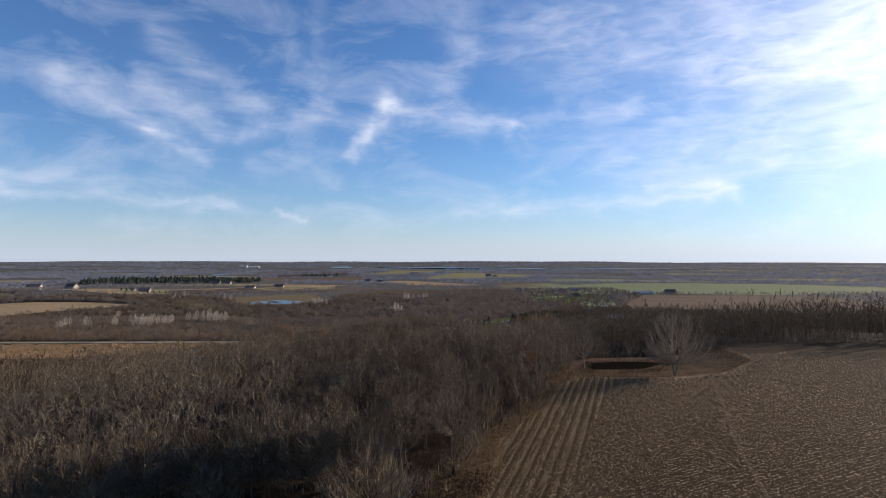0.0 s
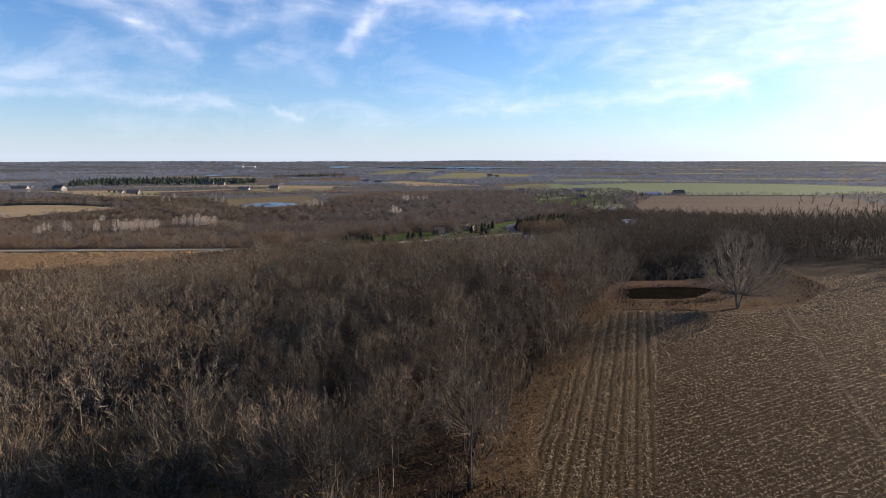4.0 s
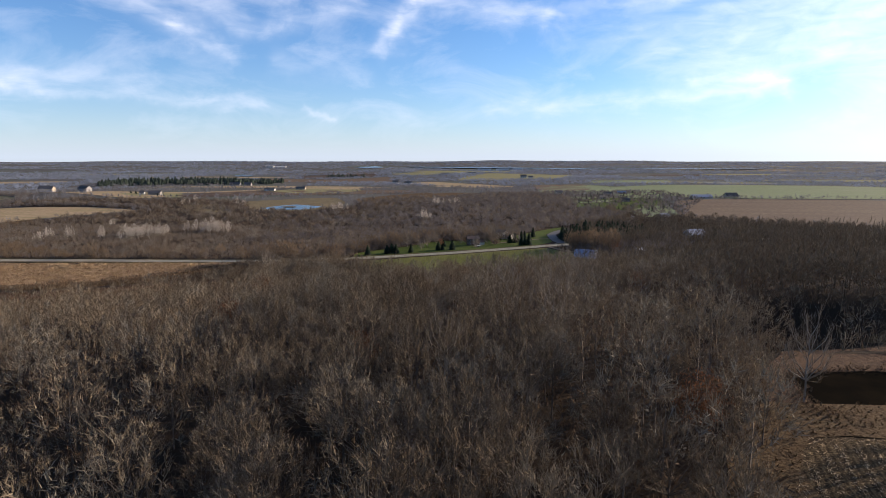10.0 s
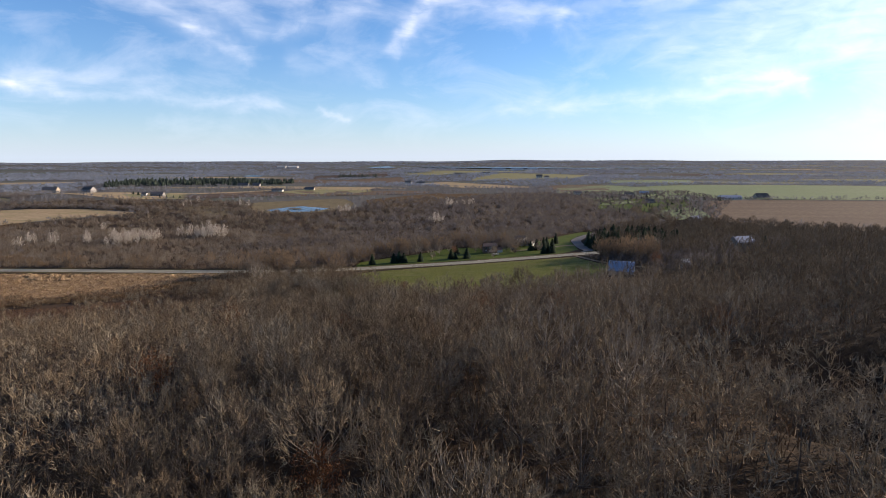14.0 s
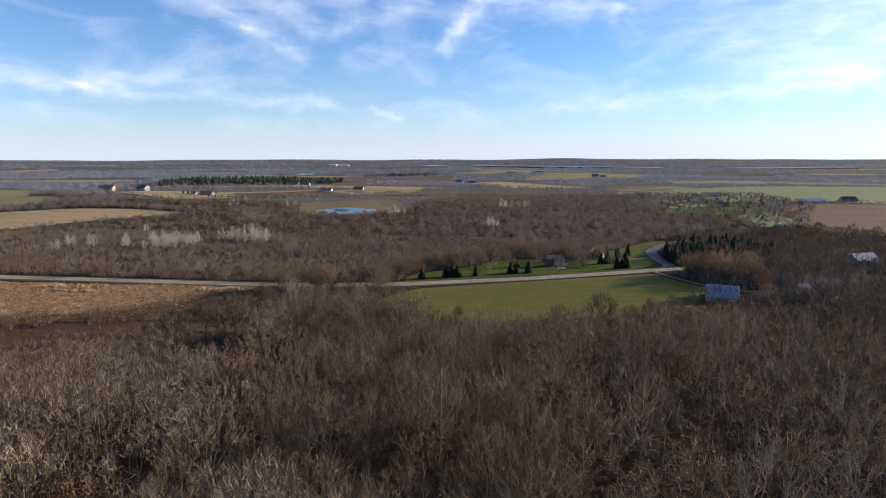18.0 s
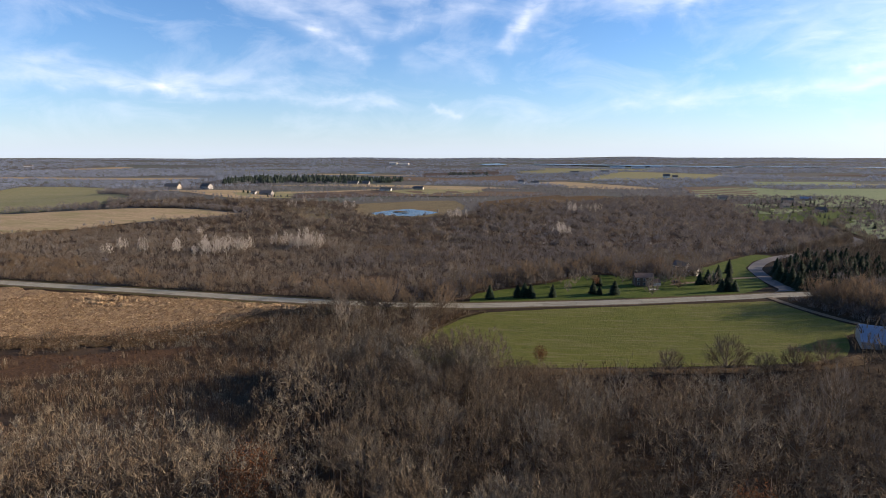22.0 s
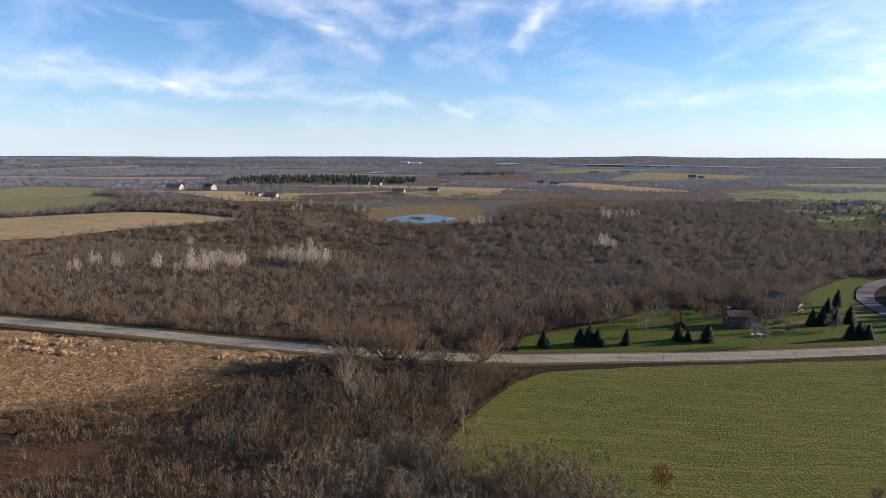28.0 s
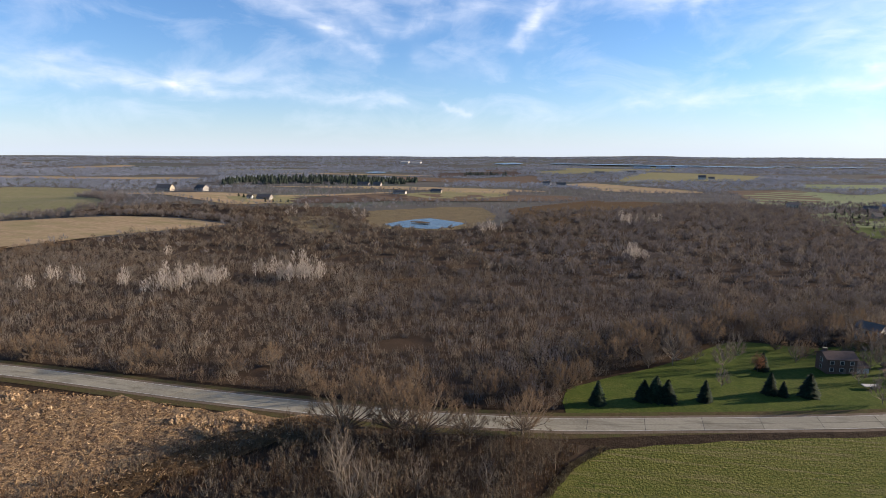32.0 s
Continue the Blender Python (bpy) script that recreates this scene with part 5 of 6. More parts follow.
# scrub round the farm driveway
dx, dy = scatter(116, 172, 84, 182, 3.2, RNG)
k = inside([(122, 174), (140, 172), (158, 178), (152, 140), (168, 118), (176, 104), (172, 84), (150, 82), (126, 86), (124, 120), (127, 150)], dx, dy) & ~near_line(DRIVEXY, dx, dy, 4.6) & ~near_line(ROADXY, dx, dy, 8) & ~inside([(122, 84), (142, 82), (145, 112), (124, 112)], dx, dy) & ~inside(GREEN, dx, dy)
g = RNG.integers(0, 3, len(dx))
stuff("driveway_scrub", [spread_out(bushes[i], dx[k & (g == i)], dy[k & (g == i)], RNG, (0.55, 1.1)) for i in range(3)], M_HAZEMARSH, "grey leafless scrub along the farm driveway", "scrub")
dx, dy = scatter(138, 260, 82, 196, 5.2, RNG)
k = inside([(139, 168), (160, 181), (215, 190), (258, 194), (258, 176), (240, 158), (206, 158), (200, 120), (176, 92), (146, 84), (144, 96), (150, 104), (162, 98), (165, 108), (150, 117), (143, 130), (136, 148)], dx, dy) & ~near_line(DRIVEXY, dx, dy, 5) & ~near_line(ROADXY, dx, dy, 8)
dx, dy = dx[k], dy[k]
g = RNG.integers(0, 3, len(dx))
stuff("farm_thicket", [spread_out(dome_shapes[i], dx[g == i], dy[g == i], RNG, (0.7, 1.15)) for i in range(3)], M_GREYBRUSH, "grey thicket of leafless trees between the road and the barn", "thicket")

# white poplars in the marsh
poplar = [bare_tree(np.random.default_rng(99 + i), height=10.5, spread=sp, tips=18, per=16, forks=4, twig_w=0.075, twig_len=1.0, trunk_r=0.15, low=-0.6, base=0.12, centre=0.56, limb=0.4) for i, sp in enumerate((1.9, 2.6))]
poplar_meshes = [(tri_mesh("trunk", *w), tri_mesh("crown", *c)) for w, c in poplar]
clumps = [(-279, 219, 3, 2), (-288, 240, 4, 3), (-264, 234, 4, 2.5), (-241, 241, 5, 3), (-212, 240, 17, 6), (-217, 260, 6, 4), (-200, 258, 12, 5), (-188, 286, 7, 5), (-166, 280, 17, 6), (-154, 281, 8, 4), (-284, 322, 2, 2), (-104, 498, 9, 5), (18, 399, 12, 7), (28, 610, 16, 14), (-176, 318, 5, 5), (-330, 560, 4, 12), (-252, 560, 3, 8), (-238, 268, 4, 6)]
prng = np.random.default_rng(98)
for x0, y0, n, r in clumps:
    for q in range(n):
        single_tree(poplar_meshes[q % 2], x0 + float(prng.normal() * r), y0 + float(prng.normal() * r * 0.8), float(prng.uniform(0.65, 1.05)), "white_poplar", "leafless white-barked poplar standing in the marsh", "white poplars in the marsh", M_POPLAR, M_POPLAR)

# big trees by the road and at the field edge
will = [bare_tree(np.random.default_rng(110 + i), height=11, spread=4.6, tips=50, per=60, forks=6, twig_w=0.055, twig_len=1.0, trunk_r=0.25, stems=2, base=0.12, low=-0.3, rise=0.3, env=(0.84, 1.1), limb=0.6, jitter=0.5) for i in range(2)]
will_meshes = [(tri_mesh("trunk", *a), tri_mesh("crown", *b)) for a, b in will]
for i, (x, y, s) in enumerate([(-60, 123, 1.25), (-48, 126, 1.3), (-41, 125, 1.3), (-18, 134, 1.0), (-31, 130, 0.7), (-66, 146, 0.8), (-83, 146, 0.75), (-104, 160, 0.7), (-11, 163, 0.85), (-30, 153, 0.8), (-52, 152, 0.75), (-110, 150, 0.55), (-186, 145, 0.85), (-144, 147, 0.72), (-139, 151, 0.55), (-181, 151, 0.6), (-6, 172, 0.7), (3, 189, 0.85), (13, 199, 0.9), (-20, 158, 0.7), (8, 207, 0.95), (26, 211, 0.8), (35, 222, 0.9), (-3, 196, 0.8), (20, 218, 0.9), (52, 236, 0.8), (66, 233, 0.75), (80, 238, 0.85), (44, 243, 0.95), (92, 252, 0.8), (57, 219, 0.6), (64, 213, 0.55), (86, 196, 0.5), (84, 224, 0.62), (90, 229, 0.6), (79, 221, 0.5), (97, 231, 0.55), (97, 238, 0.6)]):
    single_tree(will_meshes[i % 2], x, y, s, "roadside_tree", "spreading leafless willow with tan twigs by the road", "roadside willows", M_BARK, M_WILLOW)
for i, (x, y, s) in enumerate([(137, 157, 1.0), (141, 150, 1.1), (147, 139, 1.1), (153, 131, 1.05), (136, 166, 0.9), (158, 148, 1.15), (149, 160, 1.1)]):
    single_tree(will_meshes[i % 2], x, y, s, "driveway_tree", "tall spreading leafless grey tree beside the farm driveway", "trees by the driveway")
for i, (x, y, s) in enumerate([(-51, 101, 1.12), (-49, 98, 1.0), (-34, 101, 0.75), (-21, 107, 0.6), (-44, 92, 1.05), (-40, 95, 0.8)]):
    single_tree(pale_meshes[1], x, y, s, "pale_tree", "clump of leafless trees with pale forked stems", "pale trees by the thicket", M_PALE, M_PALETWIG)
field_tree = bare_tree(np.random.default_rng(120), height=8.5, spread=4.2, tips=40, per=56, forks=6, base=0.15, twig_w=0.055, trunk_r=0.15, low=-0.6, rise=0.3)
field_meshes = (tri_mesh("trunk", *field_tree[0]), tri_mesh("crown", *field_tree[1]))
for x, y, s in [(83, 65, 1.15), (68, 63.5, 0.75), (101, 68, 0.8), (93, 66, 0.6), (66.3, -250, 1.3), (110, 74, 0.8), (14, -239, 1.15), (22, -235, 1.2), (30, -232, 1.3), (38, -230.5, 1.2), (46, -229.5, 1.35), (54, -230, 1.2), (62, -232, 1.25), (26, -239, 0.7), (42, -237, 0.75)]:
    single_tree(field_meshes, x, y, s, "field_tree", "spreading leafless tree at the edge of a field", "trees at the field edge")
maple = bare_tree(np.random.default_rng(121), height=17.5, spread=6.0, tips=110, per=72, forks=5, base=0.2, twig_w=0.05, twig_len=1.0, trunk_r=0.24, stems=3, low=-0.75, rise=0.25, centre=0.56, env=(0.84, 1.1), limb=0.45, jitter=0.5)
maple_meshes = (tri_mesh("trunk", *maple[0]), tri_mesh("crown", *maple[1]))
single_tree(maple_meshes, 138.2, -162.2, 1.0, "field_maple", "big leafless tree with several trunks beside the pond", "", M_PALE, M_PALETWIG)

# lawn trees by the road
lawn_tree = bare_tree(np.random.default_rng(130), height=6.5, spread=2.2, tips=22, per=34, forks=5, base=0.15, twig_w=0.06, twig_len=0.8, trunk_r=0.09, low=-0.6)
lawn_meshes = (tri_mesh("trunk", *lawn_tree[0]), tri_mesh("crown", *lawn_tree[1]))
for x, y, s, pale in [(21.6, 194.5, 2.0, 1), (29, 199, 1.0, 1), (36.4, 194.6, 1.35, 0), (42, 206, 1.3, 0), (33.5, 178, 0.85, 0), (14, 190, 0.9, 0), (72, 174, 1.35, 0), (80, 204, 1.3, 0), (92, 221, 1.5, 0), (98, 226, 1.5, 0), (84, 231, 1.6, 0), (60, 206, 1.1, 0), (84, 205, 1.3, 0), (72, 190, 0.9, 0), (88, 212, 1.6, 0), (102, 200, 1.2, 0)]:
    single_tree(lawn_meshes, x, y, s, "lawn_tree", "white-barked birch at the edge of the lawn" if pale else "small leafless garden tree on the lawn", "trees on the lawn", M_PALE if pale else M_BARK, M_PALETWIG if pale else M_WILLOW)


def leafy_tree(name, x, y, h, material, label, group=""):
    rng = np.random.default_rng(int(abs(x) * 10) + 3)
    w, c = bare_tree(rng, height=h, spread=h * 0.27, tips=10, per=4, forks=2, trunk_r=h * 0.013, twig_len=h * 0.07, twig_w=0.04)
    lv = leaves(rng, 1500, (0, 0, h * 0.60), (h * 0.34, h * 0.34, h * 0.38), 0.06 + 0.014 * h)
    e = new(name)
    tagged(e, label, "tree", group)
    obj("trunk", tri_mesh("trunk", *join([w, c])), M_BARK, e)
    obj("foliage", tri_mesh("foliage", *lv), material, e)
    e.location = (x, y, float(ground_z(x, y)) - 0.1)
    return e


leafy_tree("orange_tree", 46.2, 194, 6.5, M_ORANGE, "small garden tree with withered orange leaves")
leafy_tree("brown_oak", 31.5, 65.5, 6.8, M_BROWNLEAF, "low round oak keeping its brown leaves")
leafy_tree("brown_oak", 88, -30, 12, M_BROWNLEAF, "forest oak keeping some brown leaves", "oaks in the wood")
leafy_tree("brown_oak", 98, -163, 10, M_BROWNLEAF, "forest oak keeping some brown leaves", "oaks in the wood")
leafy_tree("brown_oak", 36, -60, 11, M_BROWNLEAF, "forest oak keeping some brown leaves", "oaks in the wood")
for x, y, h in [(-2, -36, 13.5), (66.6, -35.5, 12.5), (150, 101, 9), (12, -95.2, 11), (52, -133, 9), (118, -60, 10)]:
    leafy_tree("brown_oak", x, y, h, M_BROWNLEAF, "forest oak keeping some brown leaves", "oaks in the wood")
leafy_tree("yellow_bush", 148, -128, 2.8, M_YELLOW, "small bush with yellow-green leaves by the pond")

# spruces
spr = [spruce(np.random.default_rng(140 + i), h, s) for i, (h, s) in enumerate([(7.6, 3.3), (6.8, 3.6), (9, 3.5)])]
spr_meshes = [(tri_mesh("trunk", *a), tri_mesh("crown", *b)) for a, b in spr]
far_spr = [spruce(np.random.default_rng(145 + i), h, s, 9, 8) for i, (h, s) in enumerate([(7.6, 3.3), (6.8, 3.6), (9, 3.5)])]
spr_meshes += [(tri_mesh("trunk", *a), tri_mesh("crown", *b)) for a, b in far_spr]


def spruce_at(x, y, s, kind=0, zs=1.0, label="dark green spruce standing on the lawn", group="spruces on the lawn"):
    return single_tree(spr_meshes[kind], x, y, s, "spruce", label, group, M_BARK, M_NEEDLE, zs)


for x, y, s, kd in [(-0.9, 157.2, 0.9, 0), (11.3, 162.8, 0.9, 1), (14.5, 163.8, 1.05, 1), (17.4, 163.3, 0.95, 1), (27.3, 165.9, 0.82, 0), (45.5, 175.6, 0.85, 0), (48.5, 174.5, 0.6, 0), (55.3, 176, 1.0, 1), (48, 196, 0.8, 0), (104, 189, 0.85, 0), (107, 190, 0.9, 0), (110, 190.5, 0.8, 1), (97, 207, 0.9, 0), (101, 209, 1.0, 0), (106, 211, 1.0, 2), (112, 214, 0.95, 0), (110, 232, 0.9, 0), (118, 246, 0.9, 2)]:
    spruce_at(x, y, s, kd)
cx, cy = scatter(142, 215, 206, 300, 7.4, RNG)
k = inside([(140, 206), (165, 204), (205, 222), (214, 262), (196, 300), (160, 285), (145, 252)], cx, cy)
for x, y in zip(cx[k].tolist(), cy[k].tolist()):
    spruce_at(x, y, float(RNG.uniform(0.85, 1.35)), int(RNG.integers(0, 3)), 1.0, "dark conifer in the grove beside the side road", "conifers of the roadside grove")

for x, y, s in [(139, 196, 0.9), (140, 203, 1.0), (139.5, 211, 1.1), (139, 219, 1.0), (138.5, 227, 1.1), (140, 235, 1.0), (141, 243, 1.1), (143, 251, 1.0), (146, 197, 1.0), (154, 199, 1.1)]:
    spruce_at(x, y, s, int(RNG.integers(0, 3)), 1.0, "dark conifer in the grove beside the side road", "conifers of the roadside grove")
# suburb conifers and garden trees, farther off
for i in range(170):
    x, y = float(RNG.uniform(200, 420)), float(RNG.uniform(400, 900))
    if not inside([(205, 430), (300, 430), (420, 720), (420, 900), (215, 900), (225, 680)], np.array([x]), np.array([y]))[0]:
        continue
    spruce_at(x, y, float(RNG.uniform(0.6, 1.05)), int(RNG.integers(3, 6)), 1.0, "dark conifer among the suburban gardens", "conifers of the suburb")
for x, y, s in [(214, 178, 1.1), (222, 181, 0.9), (233, 174, 1.2), (246, 168, 1.0), (205, 186, 0.8), (-462, 668, 0.8), (-475, 676, 0.7), (-412, 640, 0.6), (-405, 646, 0.6), (-398, 652, 0.6), (-391, 658, 0.6)]:
    spruce_at(x, y, s, int(RNG.integers(0, 3)), 1.0, "dark conifer beside a country house", "conifers by houses")


# the wooded plain to the horizon
FIELDS = [f[1] for f in FAR_FIELDS] + [[(-800, 960), (-500, 1010), (-320, 1080), (-330, 1310), (-640, 1330), (-870, 1230)], TANF, HILLGREEN, POND_BANK, MARSH, REEDS, WOOD, GREEN, LAWN, EAST]
WATERS = [[(-560, 2560), (-370, 2560), (-370, 3040), (-560, 3040)], [(-310, 2850), (140, 2680), (600, 2460), (620, 2640), (150, 2900), (-300, 3060)], [(600, 2560), (1320, 2420), (1340, 2540), (630, 2710)], [(-580, 2760), (-400, 2780), (-380, 3020), (-560, 3000)], [(-220, 2680), (130, 2630), (620, 2680), (580, 2840), (40, 2820)], [(-870, 1750), (-720, 1770), (-740, 1880), (-880, 1860)], [(-380, 2880), (-80, 2830), (-40, 3020), (-350, 3080)]]


def plain(n, r0, r1, shapes, scale, seed, cut, size):
    rng = np.random.default_rng(seed)
    a = np.radians(rng.uniform(-62, 56, n))
    r = np.sqrt(rng.uniform(r0 * r0, r1 * r1, n))
    x, y = 40 + r * np.sin(a), -100 + r * np.cos(a)
    keep = patchy(x * 0.5, y * 1.5, size, seed) > cut
    for f in FIELDS + WATERS:
        keep &= ~inside(f, x, y)
    keep &= ~near_line(ROADXY, x, y, 9) & ~near_line(SIDEXY, x, y, 9)
    x, y = x[keep], y[keep]
    g = rng.integers(0, len(shapes), len(x))
    return [spread_out(s, x[g == i], y[g == i], rng, scale) for i, s in enumerate(shapes)]


ft = [far_tree(np.random.default_rng(150 + i), h, s, 14, 0.5) for i, (h, s) in enumerate([(9, 3.4), (8, 3.8), (10.5, 3.2)])]
ft2 = [far_tree(np.random.default_rng(155 + i), h, s, 9, 1.2) for i, (h, s) in enumerate([(10, 6.5), (9, 7.5)])]
ft3 = [far_tree(np.random.default_rng(158 + i), h, s, 6, 3.0) for i, (h, s) in enumerate([(9, 13), (8, 15)])]
# wood colours turn bluer with distance, haze painted in
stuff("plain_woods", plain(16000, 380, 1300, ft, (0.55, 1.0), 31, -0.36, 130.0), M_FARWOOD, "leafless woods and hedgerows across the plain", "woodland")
stuff("plain_woods", plain(30000, 1250, 2500, ft2, (0.6, 1.0), 33, -0.34, 220.0), M_HAZEWOOD, "distant leafless woods of the plain", "woodland")
stuff("plain_woods", plain(22000, 2400, 4800, ft3, (0.7, 1.1), 35, -0.22, 350.0), M_HAZEWOOD, "far woods toward the horizon", "woodland")
ex, ey = scatter(130, 430, 195, 430, 9.0, RNG)
k = inside(EAST, ex, ey) & ~near_line(ROADXY, ex, ey, 10) & ~near_line(SIDEXY, ex, ey, 8)
stuff("roadside_wood", [spread_out(dome_shapes[1], ex[k], ey[k], RNG, (0.9, 1.5))], M_TWIG, "leafless wood between the two roads", "woodland")
rng = np.random.default_rng(77)
line = np.array(smooth_loop(ROAD, 3.4, closed=False))
line = line[(line[:, 0] > 139) & (line[:, 0] < 420)]
ex, ey = [], []
for off, spread in ((-8.0, 1.2), (-12.5, 1.6), (-17.5, 2.0), (9.0, 1.3)):
    ex.append(line[:, 0] + rng.normal(size=len(line)) * spread)
    ey.append(line[:, 1] + off + rng.normal(size=len(line)) * spread)
ex, ey = np.concatenate(ex), np.concatenate(ey)
k = (rng.uniform(size=len(ex)) < 0.8) & ((ex < 204) | (ex > 240) | (ey > 200)) & ~near_line(SIDEXY, ex, ey, 7) & ~near_line(DRIVEXY, ex, ey, 6)
ex, ey = ex[k], ey[k]
stuff("roadside_wood", [spread_out(dome_shapes[i], ex[i::3], ey[i::3], rng, (0.8, 1.45)) for i in range(3)], M_GREYBRUSH, "leafless trees crowding the road east of the junction", "woodland")
# trees screening the side road, and bare trees among the suburb's gardens
line = np.array(smooth_loop(SIDE, 3.6, closed=False))
line = line[(line[:, 1] > 326) & (line[:, 1] < 540)]
d = np.gradient(line, axis=0)
d /= np.linalg.norm(d, axis=1)[:, None]
for off in (-7.5, -12, 8.5):
    q = line + np.stack([d[:, 1], -d[:, 0]], 1) * off + RNG.normal(size=line.shape) * 1.5
    stuff("side_road_trees", [spread_out(marsh_shapes[0], q[:, 0], q[:, 1], RNG, (0.9, 1.4))], M_TWIG, "leafless trees lining the side road", "trees")
q = np.stack([RNG.uniform(200, 430, 1700), RNG.uniform(420, 930, 1700)], 1)
k = inside([(205, 430), (300, 430), (430, 720), (430, 930), (205, 930), (225, 690)], q[:, 0], q[:, 1]) & ~near_line(SIDEXY, q[:, 0], q[:, 1], 9)
stuff("suburb_trees", [spread_out(ft[1], q[k, 0], q[k, 1], RNG, (0.6, 1.1))], M_GREYBRUSH, "leafless garden trees round the suburban houses", "trees")
# hedgerows along the far fields and a dark pine belt behind the hill houses
hx, hy = [], []
for f in FAR_FIELDS[8:10] + FAR_FIELDS[:6] + [("", HILLGREEN, None), ("", TANF, None)]:
    p = np.array(smooth_loop(f[1], 11))
    hx.append(p[:, 0]), hy.append(p[:, 1])
hx, hy = np.concatenate(hx), np.concatenate(hy)
k = RNG.uniform(size=len(hx)) < 0.75
hx, hy = hx[k] + RNG.normal(size=k.sum()) * 3, hy[k] + RNG.normal(size=k.sum()) * 3
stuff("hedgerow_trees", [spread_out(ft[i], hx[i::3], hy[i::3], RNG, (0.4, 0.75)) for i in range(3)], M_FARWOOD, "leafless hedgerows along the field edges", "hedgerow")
PINES = [(-790, 1035), (-640, 1070), (-530, 1105), (-470, 1130), (-400, 1190), (-430, 1290), (-640, 1310), (-860, 1220)]


def far_pine(rng, height, spread):
    """A distant pine: three ragged tiers of boughs round a stem."""
    vs = []
    for tier in range(3):
        z0, z1 = height * (0.1 + 0.27 * tier), height * (0.5 + 0.25 * tier)
        r = spread * (1 - 0.27 * tier)
        for k in range(7):
            a, c = 2 * math.pi * k / 7, 2 * math.pi * (k + 1.1) / 7
            q = r * rng.uniform(0.8, 1.15)
            vs += [(math.cos(a) * q, math.sin(a) * q, z0 + rng.normal() * 0.3), (math.cos(c) * q, math.sin(c) * q, z0 + rng.normal() * 0.3), (0, 0, z1)]
    return np.array(vs, float), np.arange(63).reshape(-1, 3)


far_spruce = far_pine(np.random.default_rng(160), 12.0, 5.2)
px, py = scatter(-880, -330, 1030, 1320, 8.5, RNG)
k = inside(PINES, px, py) & (patchy(px * 0.6, py, 30.0, 9.9) > -0.02)
p2x, p2y = scatter(-420, -300, 1700, 1760, 16, RNG)
gx, gy = RNG.uniform(-810, -440, 160), RNG.uniform(1010, 1100, 160)
front_row = gy < np.interp(gx, [-790, -640, -530, -470], [1040, 1072, 1105, 1130]) + 6
stuff("pine_belt_edge", [spread_out(ft[i], gx[front_row][i::3], gy[front_row][i::3], RNG, (0.6, 1.0)) for i in range(3)], M_FARWOOD, "haze-grey leafless trees before the pine belt", "trees")
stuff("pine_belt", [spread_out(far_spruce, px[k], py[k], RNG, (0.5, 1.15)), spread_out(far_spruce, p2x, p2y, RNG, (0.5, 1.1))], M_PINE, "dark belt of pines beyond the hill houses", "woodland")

def grass_tufts(name, poly, spacing, h, w, material, label, cut=-2.0, blades_n=7, skip=()):
    xs, ys = np.array(poly).T
    x, y = scatter(xs.min(), xs.max(), ys.min(), ys.max(), spacing, RNG)
    k = inside(poly, x, y)
    for s in skip:
        k &= ~inside(s, x, y)
    x, y = x[k], y[k]
    if cut > -1:
        k = patchy(x, y, 5.0, 3.3) > cut
        x, y = x[k], y[k]
    tuft = brush(np.random.default_rng(170), h, h * 0.7, blades_n, w)
    return stuff(name, [spread_out(tuft, x, y, RNG, (0.6, 1.4), -0.08)], material, label, "grass")


EDGE = [(2.5, 131.5), (-4.5, 121), (-9, 107), (-12, 94), (-14.5, 80), (-16, 80), (-13.6, 94), (-10.6, 107), (-6.2, 121.6), (0.8, 132.6)]
grass_tufts("field_margin", EDGE, 0.34, 0.6, 0.14, M_MEADOW, "pale ragged strip of dead grass round the green field", blades_n=10)

# loose straw on the stubble, dry grass along its edge
rx, ry = RNG.uniform(70, 200, 420000), RNG.uniform(-290, -140, 420000)
k = inside(PLOUGH, rx, ry)
a = radians(25)
across = -rx * math.sin(a) + ry * math.cos(a)
hd = inside(HEADLAND, rx, ry)
a2 = radians(72)
across2 = -rx * math.sin(a2) + ry * math.cos(a2)
k &= np.where(hd, np.cos(across2 * 2 * np.pi / 1.8), np.cos(across * 2 * np.pi / 0.78)) > RNG.uniform(-0.7, 1.5, len(rx))
k &= RNG.uniform(size=len(rx)) < np.clip((200 - rx) / 45, 0, 1) * np.clip((ry + 290) / 45, 0, 1)
rx, ry = rx[k], ry[k]
rz = ground_z(rx, ry) + 0.15
d = RNG.normal(size=(len(rx), 3)) * np.array((0.17, 0.17, 0.04))
p0 = np.stack([rx, ry, rz], 1)
stuff("corn_straw", [blades(p0, p0 + d + np.array((0, 0, 0.08)), np.full(len(rx), 0.07), RNG)], M_STRAW, "loose pale corn straw on the stubble field", "straw")


grass_tufts("dry_grass", BORDER, 0.9, 0.35, 0.14, M_DRY, "tawny dry grass along the stubble field", skip=[PLOUGH])
REED_NEAR = [(-170, 45), (-108, 63), (-93, 79), (-88, 95), (-80, 108), (-68, 119), (-68, 126), (-120, 126), (-215, 120), (-240, 60)]


